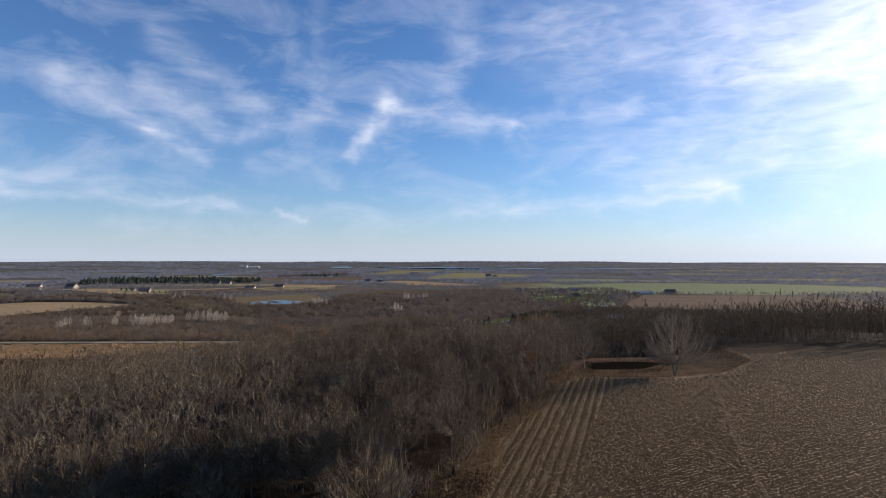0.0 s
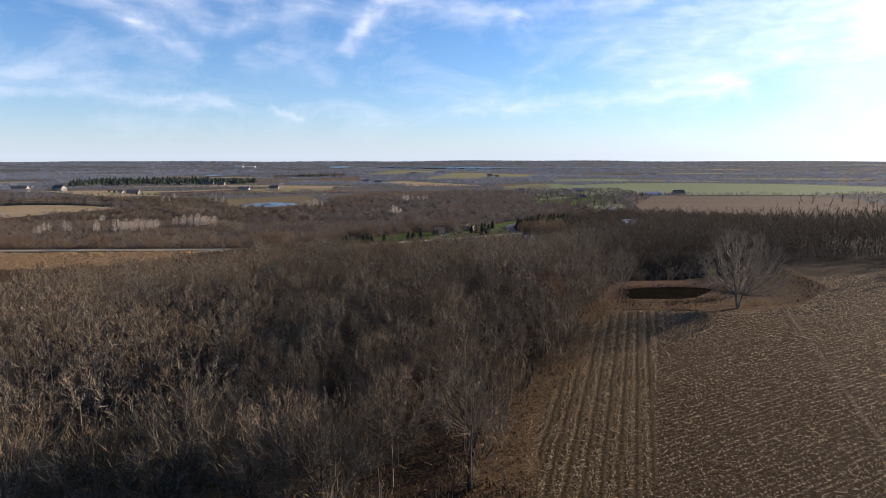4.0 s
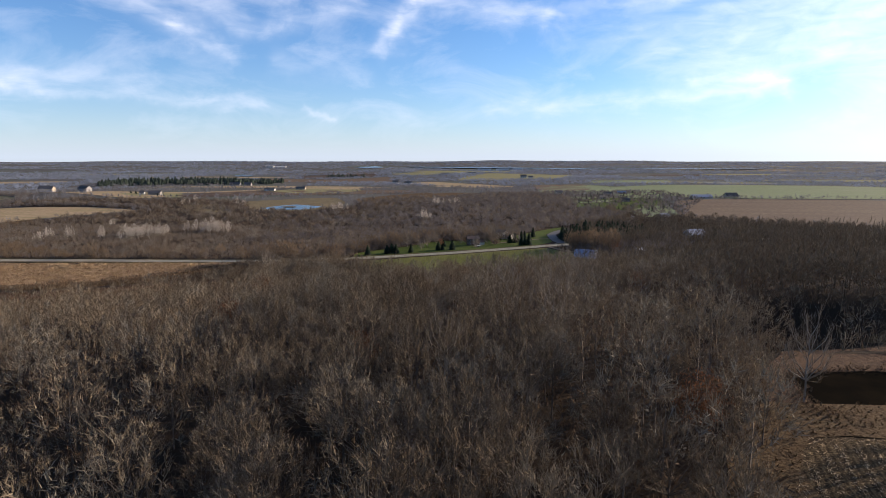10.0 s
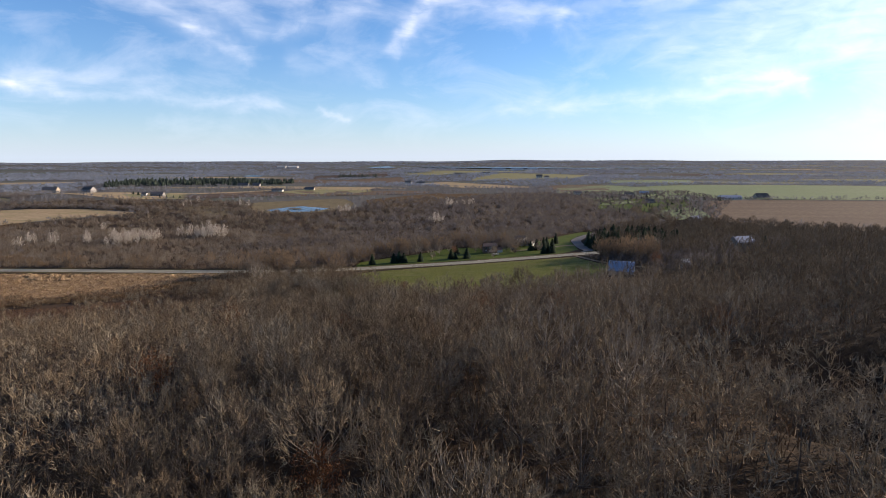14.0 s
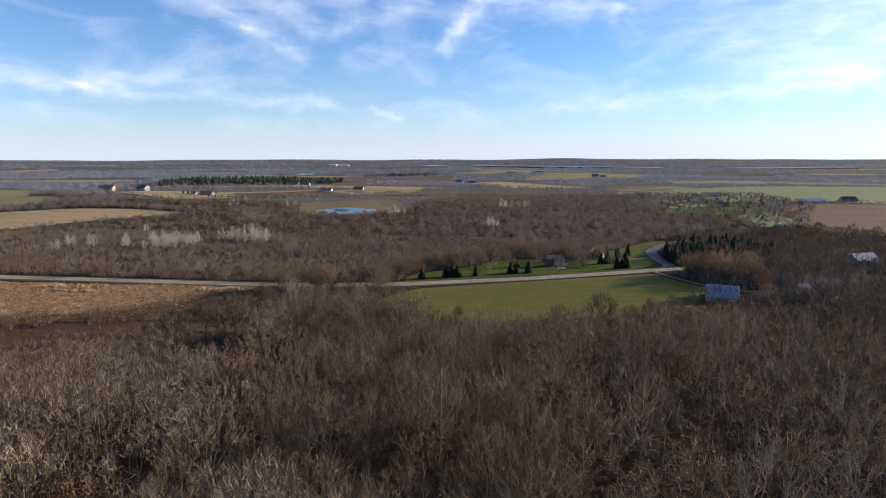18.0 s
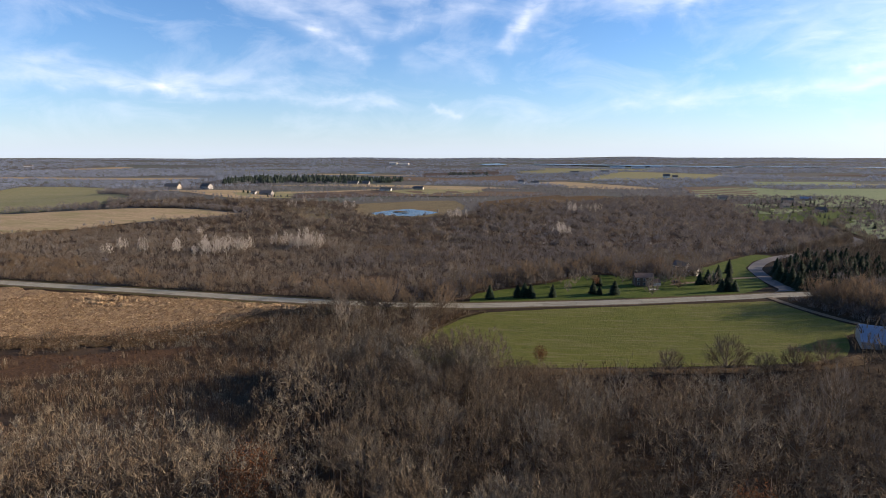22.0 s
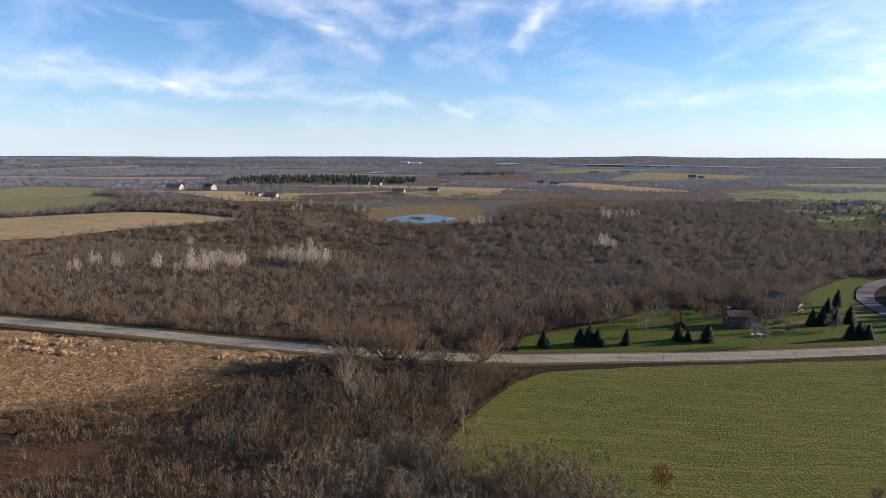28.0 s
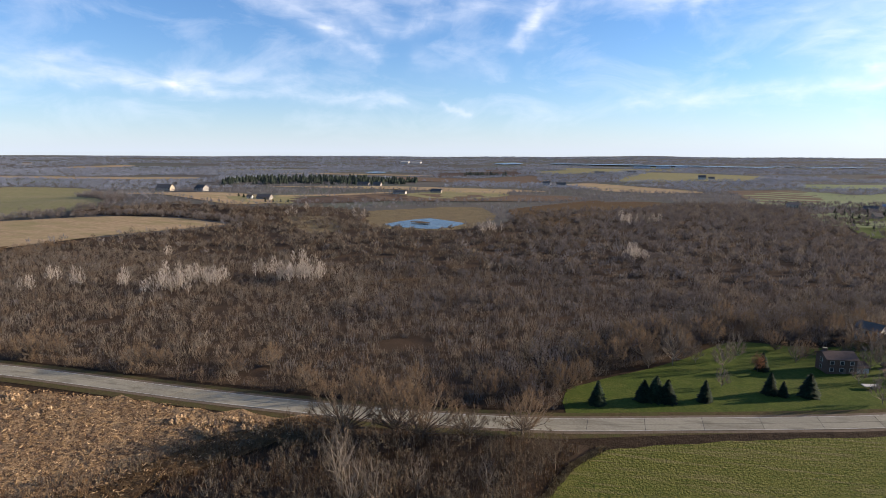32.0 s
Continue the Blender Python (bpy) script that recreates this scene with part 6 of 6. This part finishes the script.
def lying_reeds(name, poly, count, length, width, material, label, size, cut, seed):
    """Flattened stems lying across one another, thick in places."""
    rng = np.random.default_rng(seed)
    xs, ys = np.array(poly).T
    x, y = rng.uniform(xs.min(), xs.max(), count), rng.uniform(ys.min(), ys.max(), count)
    k = inside(poly, x, y)
    x, y = x[k], y[k]
    k = patchy(x, y, size, seed) > cut
    x, y = x[k], y[k]
    z = ground_z(x, y) + 0.15 + rng.uniform(0, 0.5, len(x))
    p = np.stack([x, y, z], 1)
    d = rng.normal(size=p.shape) * np.array((0.6, 0.6, 0.28)) * length
    return stuff(name, [blades(p, p + d, np.full(len(x), width), rng)], material, label, "reeds")


lying_reeds("reeds", REED_NEAR, 52000, 0.9, 0.22, M_REED, "matted tan reeds lying across one another", 4.0, -0.25, 41)
lying_reeds("lodged_reeds", REED_NEAR, 46000, 0.8, 0.26, M_LODGED, "pale lodged reeds in crumbled tussocks on the meadow", 2.6, 0.02, 43)
grass_tufts("reed_heaps", [(-106, 116), (-92, 112), (-80, 116), (-78, 123), (-92, 122), (-106, 121)], 0.9, 1.2, 0.42, M_LODGED, "pale heaps of broken reeds near the road", cut=0.0, blades_n=14)
grass_tufts("reed_heaps", [(-190, 106), (-160, 104), (-140, 108), (-142, 117), (-160, 119), (-190, 117)], 1.0, 1.2, 0.42, M_LODGED, "pale heaps of broken reeds on the meadow", cut=0.0, blades_n=14)
grass_tufts("rusty_grass", [(-128, 64), (-108, 84), (-94, 101), (-76, 112), (-60, 108), (-70, 80), (-95, 62), (-120, 55)], 1.4, 0.8, 0.22, M_RUST, "rust-brown marsh grass along the reed meadow", blades_n=7)
# tufts on the same strip of painted shadow
grass_tufts("meadow_grass", MEADOW_SHADOW, 1.3, 0.9, 0.2, M_DRY, "tawny dry grass on the meadow's painted shadow band", cut=-0.3, blades_n=9)
rim = [(130 + (x - 130) * 1.14, -147.5 + (y + 147.5) * 1.2) for x, y in smooth_loop(HILL_POND, 3)]
inner = [(130 + (x - 130) * 0.93, -147.5 + (y + 147.5) * 0.9) for x, y in smooth_loop(HILL_POND, 3)]
grass_tufts("pond_rushes", rim, 0.7, 0.8, 0.12, M_UNDER, "dark dead rushes round the small pond", cut=-0.35, blades_n=9, skip=[inner])
grass_tufts("rusty_grass", [(56, -244), (62, -251), (72, -257), (80, -244), (84, -228), (78, -227), (70, -239), (62, -239)], 1.0, 0.9, 0.14, M_RUST, "rust-brown tall grass between garden and field", blades_n=10)
grass_tufts("rusty_grass", RUSTY, 2.0, 0.7, 0.25, M_RUST, "rust-brown marsh grass in tufts", cut=-0.2)


# ---------------------------------------------------------------- houses, barns, fences, cars
def box(bm, x0, x1, y0, y1, z0, z1):
    v = [bm.verts.new(p) for p in ((x0, y0, z0), (x1, y0, z0), (x1, y1, z0), (x0, y1, z0), (x0, y0, z1), (x1, y0, z1), (x1, y1, z1), (x0, y1, z1))]
    for q in ((0, 3, 2, 1), (4, 5, 6, 7), (0, 1, 5, 4), (1, 2, 6, 5), (2, 3, 7, 6), (3, 0, 4, 7)):
        bm.faces.new([v[i] for i in q])


def gable_body(w, d, h, rise, x=0.0, y=0.0):
    """Walls with gables: ridge along x."""
    bm = bmesh.new()
    rows = []
    for sx in (-w / 2, w / 2):
        rows.append([bm.verts.new((x + sx, y + py, pz)) for py, pz in ((-d / 2, -1.0), (d / 2, -1.0), (d / 2, h), (0, h + rise), (-d / 2, h))])
    a, b = rows
    bm.faces.new(a)
    bm.faces.new(b[::-1])
    for i in range(5):
        bm.faces.new((a[i], b[i], b[(i + 1) % 5], a[(i + 1) % 5]))
    bmesh.ops.recalc_face_normals(bm, faces=bm.faces)
    return bm


def gable_roof(w, d, h, rise, over=0.45, thick=0.18, x=0.0, y=0.0):
    bm = bmesh.new()
    sl = rise / (d / 2)
    prof = [(-d / 2 - over, h - over * sl), (0, h + rise), (d / 2 + over, h - over * sl)]
    rows = []
    for sx in (-w / 2 - over, w / 2 + over):
        rows.append([bm.verts.new((x + sx, y + p, z + 0.04)) for p, z in prof] + [bm.verts.new((x + sx, y + p, z + 0.04 + thick)) for p, z in prof[::-1]])
    a, b = rows
    for q in ((0, 1, 4, 5), (1, 2, 3, 4)):
        bm.faces.new([a[i] for i in q])
        bm.faces.new([b[i] for i in q[::-1]])
    n = 6
    for i in range(n):
        bm.faces.new((a[i], b[i], b[(i + 1) % n], a[(i + 1) % n]))
    bmesh.ops.recalc_face_normals(bm, faces=bm.faces)
    return bm


def add_windows(e, w, d, h, storeys, per, frame_mat, both=True):
    for st in range(storeys):
        z = 0.9 + st * 2.7
        for k in range(per):
            x = -w / 2 + w * (k + 0.5) / per
            for sy in ((-1, 1) if both else (-1,)):
                bm = bmesh.new()
                y = sy * (d / 2 + 0.03)
                box(bm, x - 0.62, x + 0.62, y - 0.05, y + 0.05, z - 0.1, z + 1.4)
                win = part("window", bm, frame_mat, e)
                bm = bmesh.new()
                yy = sy * (d / 2 + 0.09)
                box(bm, x - 0.5, x + 0.5, yy - 0.02, yy + 0.02, z, z + 1.3)
                part("pane", bm, M_GLASS, win)
        for sx in (-1, 1):
            bm = bmesh.new()
            x = sx * (w / 2 + 0.03)
            box(bm, x - 0.05, x + 0.05, -0.62, 0.62, z - 0.1, z + 1.4)
            win = part("window", bm, frame_mat, e)
            bm = bmesh.new()
            xx = sx * (w / 2 + 0.09)
            box(bm, xx - 0.02, xx + 0.02, -0.5, 0.5, z, z + 1.3)
            part("pane", bm, M_GLASS, win)


def house(name, x, y, rot, w, d, storeys, rise, wall, roof, label, per=3, chimney=True, garage=0.0, category="house", trim=None, group=""):
    e = new(name)
    tagged(e, label, category, group)
    h = 2.7 * storeys + 0.3
    part("wall", gable_body(w, d, h, rise), wall, e)
    part("roof", gable_roof(w, d, h, rise), roof, e)
    add_windows(e, w, d, h, storeys, per, trim or M_WHITE)
    bm = bmesh.new()
    box(bm, 0.2, 1.2, -d / 2 - 0.10, -d / 2 + 0.02, 0.0, 2.1)
    part("door", bm, M_POST, e)
    if chimney:
        bm = bmesh.new()
        box(bm, -w / 2 + 0.3, -w / 2 + 1.3, -0.2, 0.8, h - 0.5, h + rise + 1.1)
        ch = part("chimney", bm, M_BRICK, e)
        bm = bmesh.new()
        box(bm, -w / 2 + 0.2, -w / 2 + 1.4, -0.3, 0.9, h + rise + 1.1, h + rise + 1.25)
        part("chimney_cap", bm, M_CONC, ch)
    if garage:
        gx = w / 2 + garage / 2
        part("garage_wall", gable_body(garage, d * 0.75, 2.6, rise * 0.7, gx), wall, e)
        part("garage_roof", gable_roof(garage, d * 0.75, 2.6, rise * 0.7, x=gx), roof, e)
        bm = bmesh.new()
        box(bm, gx - 2.2, gx + 2.2, -d * 0.375 - 0.08, -d * 0.375 + 0.02, 0, 2.2)
        part("garage_door", bm, M_WHITE, e)
    e.matrix_basis = pose(x, y, float(ground_z(x, y)) + 0.25, 0, 0, rot)
    return e


# by the road
house("brick_house", 69.5, 201, 10, 8.6, 6.6, 2, 1.9, M_BRICK, M_BROWNROOF, "two-storey brown brick house with a dark roof and chimney", per=3, garage=3.6).scale.z = 0.8
house("white_house", 92.5, 239, -42, 7.6, 6.2, 2, 2.2, M_WHITE, M_SHINGLE, "white two-storey house with a pale gable", per=3, chimney=False).scale.z = 0.85
house("white_garage", 98.5, 234.5, -38, 4.6, 4.6, 1, 1.5, M_WHITE, M_SHINGLE, "small white gabled garage beside the white house", per=1, chimney=False, category="garage")
house("garden_house", 40.1, -267.1, 52, 12.5, 10, 2, 2.6, M_GREYS, M_GARDENROOF, "house with a green-grey shingle roof at the wood's edge", per=3, chimney=False)

# farm barn with a blue metal roof
barn = new("farm_barn")
tagged(barn, "long barn with a blue-grey ribbed metal roof", "barn")
part("wall", gable_body(14, 19, 2.2, 4.2), M_RED, barn)
part("roof", gable_roof(14, 19, 2.2, 4.2, 0.4, 0.1), M_METALROOF, barn)
for i in range(19):
    bm = bmesh.new()
    xx = -7.2 + i * 0.8
    sl = 4.2 / 9.5
    vv = [bm.verts.new(p) for p in ((xx - 0.04, -9.85, 2.2 - 0.35 * sl + 0.145), (xx + 0.04, -9.85, 2.2 - 0.35 * sl + 0.145), (xx + 0.04, -0.05, 6.4 + 0.13), (xx - 0.04, -0.05, 6.4 + 0.13), (xx, -9.85, 2.2 - 0.35 * sl + 0.20), (xx, -0.05, 6.4 + 0.19))]
    for q in ((0, 4, 5, 3), (1, 2, 5, 4), (0, 1, 4), (2, 3, 5)):
        bm.faces.new([vv[j] for j in q])
    part("rib", bm, M_METALROOF, barn)
bm = bmesh.new()
box(bm, -2.2, 2.2, -9.6, -9.48, 0, 2.4)
part("barn_door", bm, M_POST, barn)
barn.matrix_basis = pose(133, 98, float(ground_z(133, 98)) + 0.2, 0, 0, -14) @ Matrix.Scale(0.82, 4)
house("farmhouse", 219, 172, 20, 12, 8, 2, 2.8, M_GREYS, M_METALROOF, "grey farmhouse with a blue-grey metal roof", per=3, chimney=False)
house("white_shed", 164, 101, 10, 3.2, 2.6, 1, 0.9, M_WHITE, M_WHITE, "small white shed among the trees", per=1, chimney=False, category="shed")

# houses on the low hill and across the plain
FAR_HOUSES = [
    ("hill_house", -754, 862, 10, 26, 15, 2, 5.5, M_CREAM, M_DARKROOF, "large tan house with steep dark roofs on the hill", 5),
    ("hill_house", -674, 856, -10, 20, 13, 2, 5.0, M_GREYS, M_DARKROOF, "grey house with a steep dark roof on the hill", 4),
    ("ranch_house", -431, 668, 8, 18, 11, 1, 3.5, M_GREYS, M_DARKROOF, "low house with a dark hipped roof and hedges", 4),
    ("small_barn", -447, 660, 8, 7, 6, 1, 2.2, M_WHITE, M_SHINGLE, "small white outbuilding beside the low house", 1),
    ("ranch_house", -330, 900, 4, 20, 10, 1, 3.2, M_WHITE, M_SHINGLE, "long white house on a green lawn", 5),
    ("ranch_house", -285, 955, 4, 18, 10, 1, 3.6, M_CREAM, M_DARKROOF, "tan house with a dark roof on a green lawn", 4),
    ("ranch_house", -477, 1090, 0, 24, 12, 1, 4.5, M_GREYS, M_DARKROOF, "dark-roofed house before the pine belt", 5),
    ("ranch_house", -450, 1097, 0, 16, 10, 1, 4.5, M_GREYS, M_DARKROOF, "dark-roofed house before the pine belt", 3),
    ("farm_house", -137, 1300, 0, 16, 9, 2, 4, M_WHITE, M_SHINGLE, "white farmhouse far off on the plain", 3),
    ("farm_house", -106, 1313, 0, 20, 10, 1, 4, M_WHITE, M_SHINGLE, "white farm building far off on the plain", 3),
    ("far_barn", 219, 1622, 0, 18, 12, 2, 5, M_WHITE, M_SHINGLE, "white barn on the green far slope", 3),
    ("far_barn", 242, 1629, 0, 14, 10, 1, 4, M_WHITE, M_SHINGLE, "white barn on the green far slope", 2),
    ("far_barn", -37, 1855, 0, 26, 12, 1, 4, M_GREYS, M_SHINGLE, "grey farm shed far off", 3),
    ("far_barn", 57, 1928, 0, 26, 12, 1, 4, M_WHITE, M_SHINGLE, "white farm shed far off", 3),
    ("far_barn", 109, 2438, 0, 60, 20, 1, 6, M_WHITE, M_WHITE, "long white farm building near the horizon", 5),
    ("far_barn", 190, 2454, 0, 55, 20, 1, 6, M_WHITE, M_WHITE, "long white farm building near the horizon", 5),
    ("far_barn", 264, 2535, 0, 45, 20, 1, 6, M_WHITE, M_WHITE, "long white farm building near the horizon", 5),
    ("far_block", -943, 2646, 0, 40, 20, 3, 3, M_WHITE, M_WHITE, "pale block among far woods", 6),
    ("far_block", -893, 2660, 0, 50, 20, 2, 3, M_WHITE, M_WHITE, "pale block among far woods", 6),
    ("far_barn", -2268, 1838, 40, 30, 14, 1, 5, M_WHITE, M_SHINGLE, "pale house far off among woods", 3),
    ("suburb_house", 219, 828, 12, 20, 11, 2, 4, M_CREAM, M_DARKROOF, "tan suburban house among conifers", 4),
    ("suburb_house", 304, 829, -8, 24, 11, 1, 4, M_GREYS, M_DARKROOF, "low grey suburban house with a dark roof", 5),
    ("suburb_house", 338, 866, -8, 24, 11, 1, 4, M_GREYS, M_METALROOF, "low suburban house with a blue-grey roof", 5),
    ("suburb_house", 274, 729, 20, 15, 10, 1, 4, M_CREAM, M_SHINGLE, "tan suburban house on a lawn", 3),
    ("suburb_house", 278, 428, 25, 15, 10, 1, 3.5, M_GREYS, M_METALROOF, "grey house with a pale blue roof beyond the grove", 3),
    ("suburb_house", 297, 672, 5, 18, 10, 1, 4, M_GREYS, M_DARKROOF, "low grey suburban house with a dark roof", 3),
    ("long_barn", 440, 757, 8, 34, 12, 1, 3, M_WHITE, M_METALROOF, "long pale barn beside the stubble field", 6),
    ("farm_house", 495, 775, 8, 20, 12, 1, 5, M_CREAM, M_DARKROOF, "farmhouse with a tall dark roof", 4),
]
for nm, x, y, rot, w, d, st, rise, wl, rf, lb, per in FAR_HOUSES:
    if nm == "suburb_house":
        w, d, rise, per = w * 0.62, d * 0.75, rise * 0.7, min(per, 3)
    house(nm, x, y, rot, w, d, st, rise, wl, rf, lb, per, chimney=False)


def car(x, y, rot, label):
    e = new("parked_car")
    tagged(e, label, "car")
    bm = bmesh.new()
    box(bm, -2.2, 2.2, -0.88, 0.88, 0.35, 0.95)
    bmesh.ops.bevel(bm, geom=list(bm.edges), offset=0.12, segments=2, affect="EDGES")
    part("body", bm, M_CAR, e)
    bm = bmesh.new()
    v = [bm.verts.new(p) for p in ((-1.9, -0.8, 0.95), (1.0, -0.8, 0.95), (1.0, 0.8, 0.95), (-1.9, 0.8, 0.95), (-1.5, -0.66, 1.5), (0.35, -0.66, 1.5), (0.35, 0.66, 1.5), (-1.5, 0.66, 1.5))]
    for q in ((4, 5, 6, 7), (0, 1, 5, 4), (1, 2, 6, 5), (2, 3, 7, 6), (3, 0, 4, 7)):
        bm.faces.new([v[i] for i in q])
    part("cabin", bm, M_GLASS, e, "dark glass cabin")
    for wxp in (-1.35, 1.35):
        for wyp in (-0.85, 0.85):
            bm = bmesh.new()
            bmesh.ops.create_cone(bm, cap_ends=True, segments=16, radius1=0.33, radius2=0.33, depth=0.22, matrix=pose(wxp, wyp, 0.33, 90))
            wl = part("wheel", bm, M_RUBBER, e)
            bm = bmesh.new()
            bmesh.ops.create_cone(bm, cap_ends=True, segments=12, radius1=0.2, radius2=0.2, depth=0.24, matrix=pose(wxp, wyp, 0.33, 90))
            part("rim", bm, M_METALROOF, wl)
    for wyp in (-0.62, 0.62):
        bm = bmesh.new()
        box(bm, 2.16, 2.24, wyp - 0.18, wyp + 0.18, 0.62, 0.8)
        part("tail_light", bm, M_TAIL, e, "red tail light")
    e.matrix_basis = pose(x, y, float(ground_z(x, y)) + 0.3, 0, 0, rot)


M_TAIL = mat("red_lens", (0.5, 0.02, 0.015), 0.3)
car(86.0, 207.5, 28, "dark car parked beside the brick house")
DRIVE2 = [(83, 204.5), (90.5, 209), (100, 215.5), (114, 225.5), (122, 230), (131, 231)]
ribbon("house_drive", DRIVE2, -1.3, 1.3, M_GRAVEL, 0.16, "narrow gravel drive from the side road to the brick house", "driveway")

# a low farm trailer on the lawn
tr = new("flat_trailer")
tagged(tr, "small pale flat trailer standing on the lawn", "trailer")
bm = bmesh.new()
box(bm, -2, 2, -1, 1, 0.6, 0.8)
part("deck", bm, M_WHITE, tr)
bm = bmesh.new()
box(bm, 2, 3.2, -0.06, 0.06, 0.58, 0.7)
part("drawbar", bm, M_WIRE, tr)
for sy in (-1.05, 1.05):
    bm = bmesh.new()
    bmesh.ops.create_cone(bm, cap_ends=True, segments=14, radius1=0.35, radius2=0.35, depth=0.2, matrix=pose(-0.3, sy, 0.35, 90))
    part("wheel", bm, M_RUBBER, tr)
tr.matrix_basis = pose(73.5, 186, float(ground_z(73.5, 186)) + 0.3, 0, 0, 12)

# wire fence along the south edge of the green field
fence = new("field_fence")
tagged(fence, "weathered post-and-wire fence along the green field", "fence")
FX = np.linspace(29, 122, 26)
FY = np.interp(FX, [29, 66, 97, 122], [58.5, 63, 68.5, 80])
post_bm = bmesh.new()
bmesh.ops.create_cone(post_bm, cap_ends=True, segments=7, radius1=0.09, radius2=0.07, depth=1.6, matrix=pose(0, 0, 0.7))
post_me = bpy.data.meshes.new("post")
post_bm.to_mesh(post_me)
post_bm.free()
for x, y in zip(FX.tolist(), FY.tolist()):
    o = obj("post", post_me, M_POST, fence)
    o.location = (x, y, float(ground_z(x, y)))
for hh in (0.5, 0.9, 1.3):
    pth = np.stack([FX, FY, ground_z(FX, FY) + hh], 1)
    obj("wire", tri_mesh("wire", *tube(pth, np.full(len(FX), 0.012), 3)), M_WIRE, fence)
patch("fence_strip", [(28, 56), (65, 61), (97, 66), (120, 74), (122, 84), (97, 71), (66, 66), (30, 61)], M_DRY, 0.14, "strip of dry grass along the fence", "grass", step=6, wobble=0.5, edge=3)
patch("marsh_track", [(-124, 287), (-112, 296), (-97, 309), (-94, 308), (-108, 292), (-122, 284)], M_DRY, 0.2, "streak of tawny dead grass in the marsh", "grass", step=6, wobble=3.0)
grass_tufts("field_edge_grass", [(-4, 133), (-8, 112), (-11.5, 97), (-14, 80), (-18, 80), (-15.5, 97), (-12, 112), (-8, 133)], 0.8, 0.7, 0.14, M_DRY, "tawny grass along the edge of the green field")

# a wheel track across the stubble
ribbon("wheel_track", [(144.6, -170), (133, -202.4), (125.5, -223), (119.6, -242.7), (113.7, -259.7)], -0.3, 0.3, M_TRACK, 0.10, "pale wheel track across the stubble field", "track", step=3)


# ---------------------------------------------------------------- concrete slabs of the road
def build_slabs():
    pts = np.array(smooth_loop(ROAD, 1.0, closed=False))
    seg = np.linalg.norm(np.diff(pts, axis=0), axis=1)
    s = np.concatenate([[0], np.cumsum(seg)])
    d = np.gradient(pts, axis=0)
    d /= np.linalg.norm(d, axis=1)[:, None]
    nrm = np.stack([-d[:, 1], d[:, 0]], 1)
    rng = np.random.default_rng(12)
    s0, length = 280.0, 14.4
    while s0 < 1130:
        for lane in (0, 1):
            o0, o1 = ((-3.5, -0.03), (0.03, 3.5))[lane]
            rows = []
            for side in (o0, o1):
                skew = side * 0.28
                q = np.linspace(s0 + 0.06 + skew, s0 + length - 0.06 + skew, 5)
                px, py = np.interp(q, s, pts[:, 0]), np.interp(q, s, pts[:, 1])
                nx, ny = np.interp(q, s, nrm[:, 0]), np.interp(q, s, nrm[:, 1])
                z = ground_z(px, py) + 0.24 + rng.normal() * 0.004
                rows.append(np.stack([px + nx * side, py + ny * side, z], 1))
            top = np.concatenate(rows)
            v = np.concatenate([top, top - np.array((0, 0, 0.05))])
            t = []
            for i in range(4):
                t += [(i, i + 1, i + 6), (i, i + 6, i + 5)]
            ring = [0, 1, 2, 3, 4, 9, 8, 7, 6, 5]
            for a, b in zip(ring, ring[1:] + ring[:1]):
                t += [(a, a + 10, b + 10), (a, b + 10, b)]
            obj("slab", tri_mesh("slab", v, t, True), M_CONC, road)
        s0 += length


build_slabs()
for side in (-3.3, 3.3):
    ribbon("edge_line", ROAD, side - 0.06, side + 0.06, M_PAINT, 0.252, "worn white line along the road's edge", "road marking")
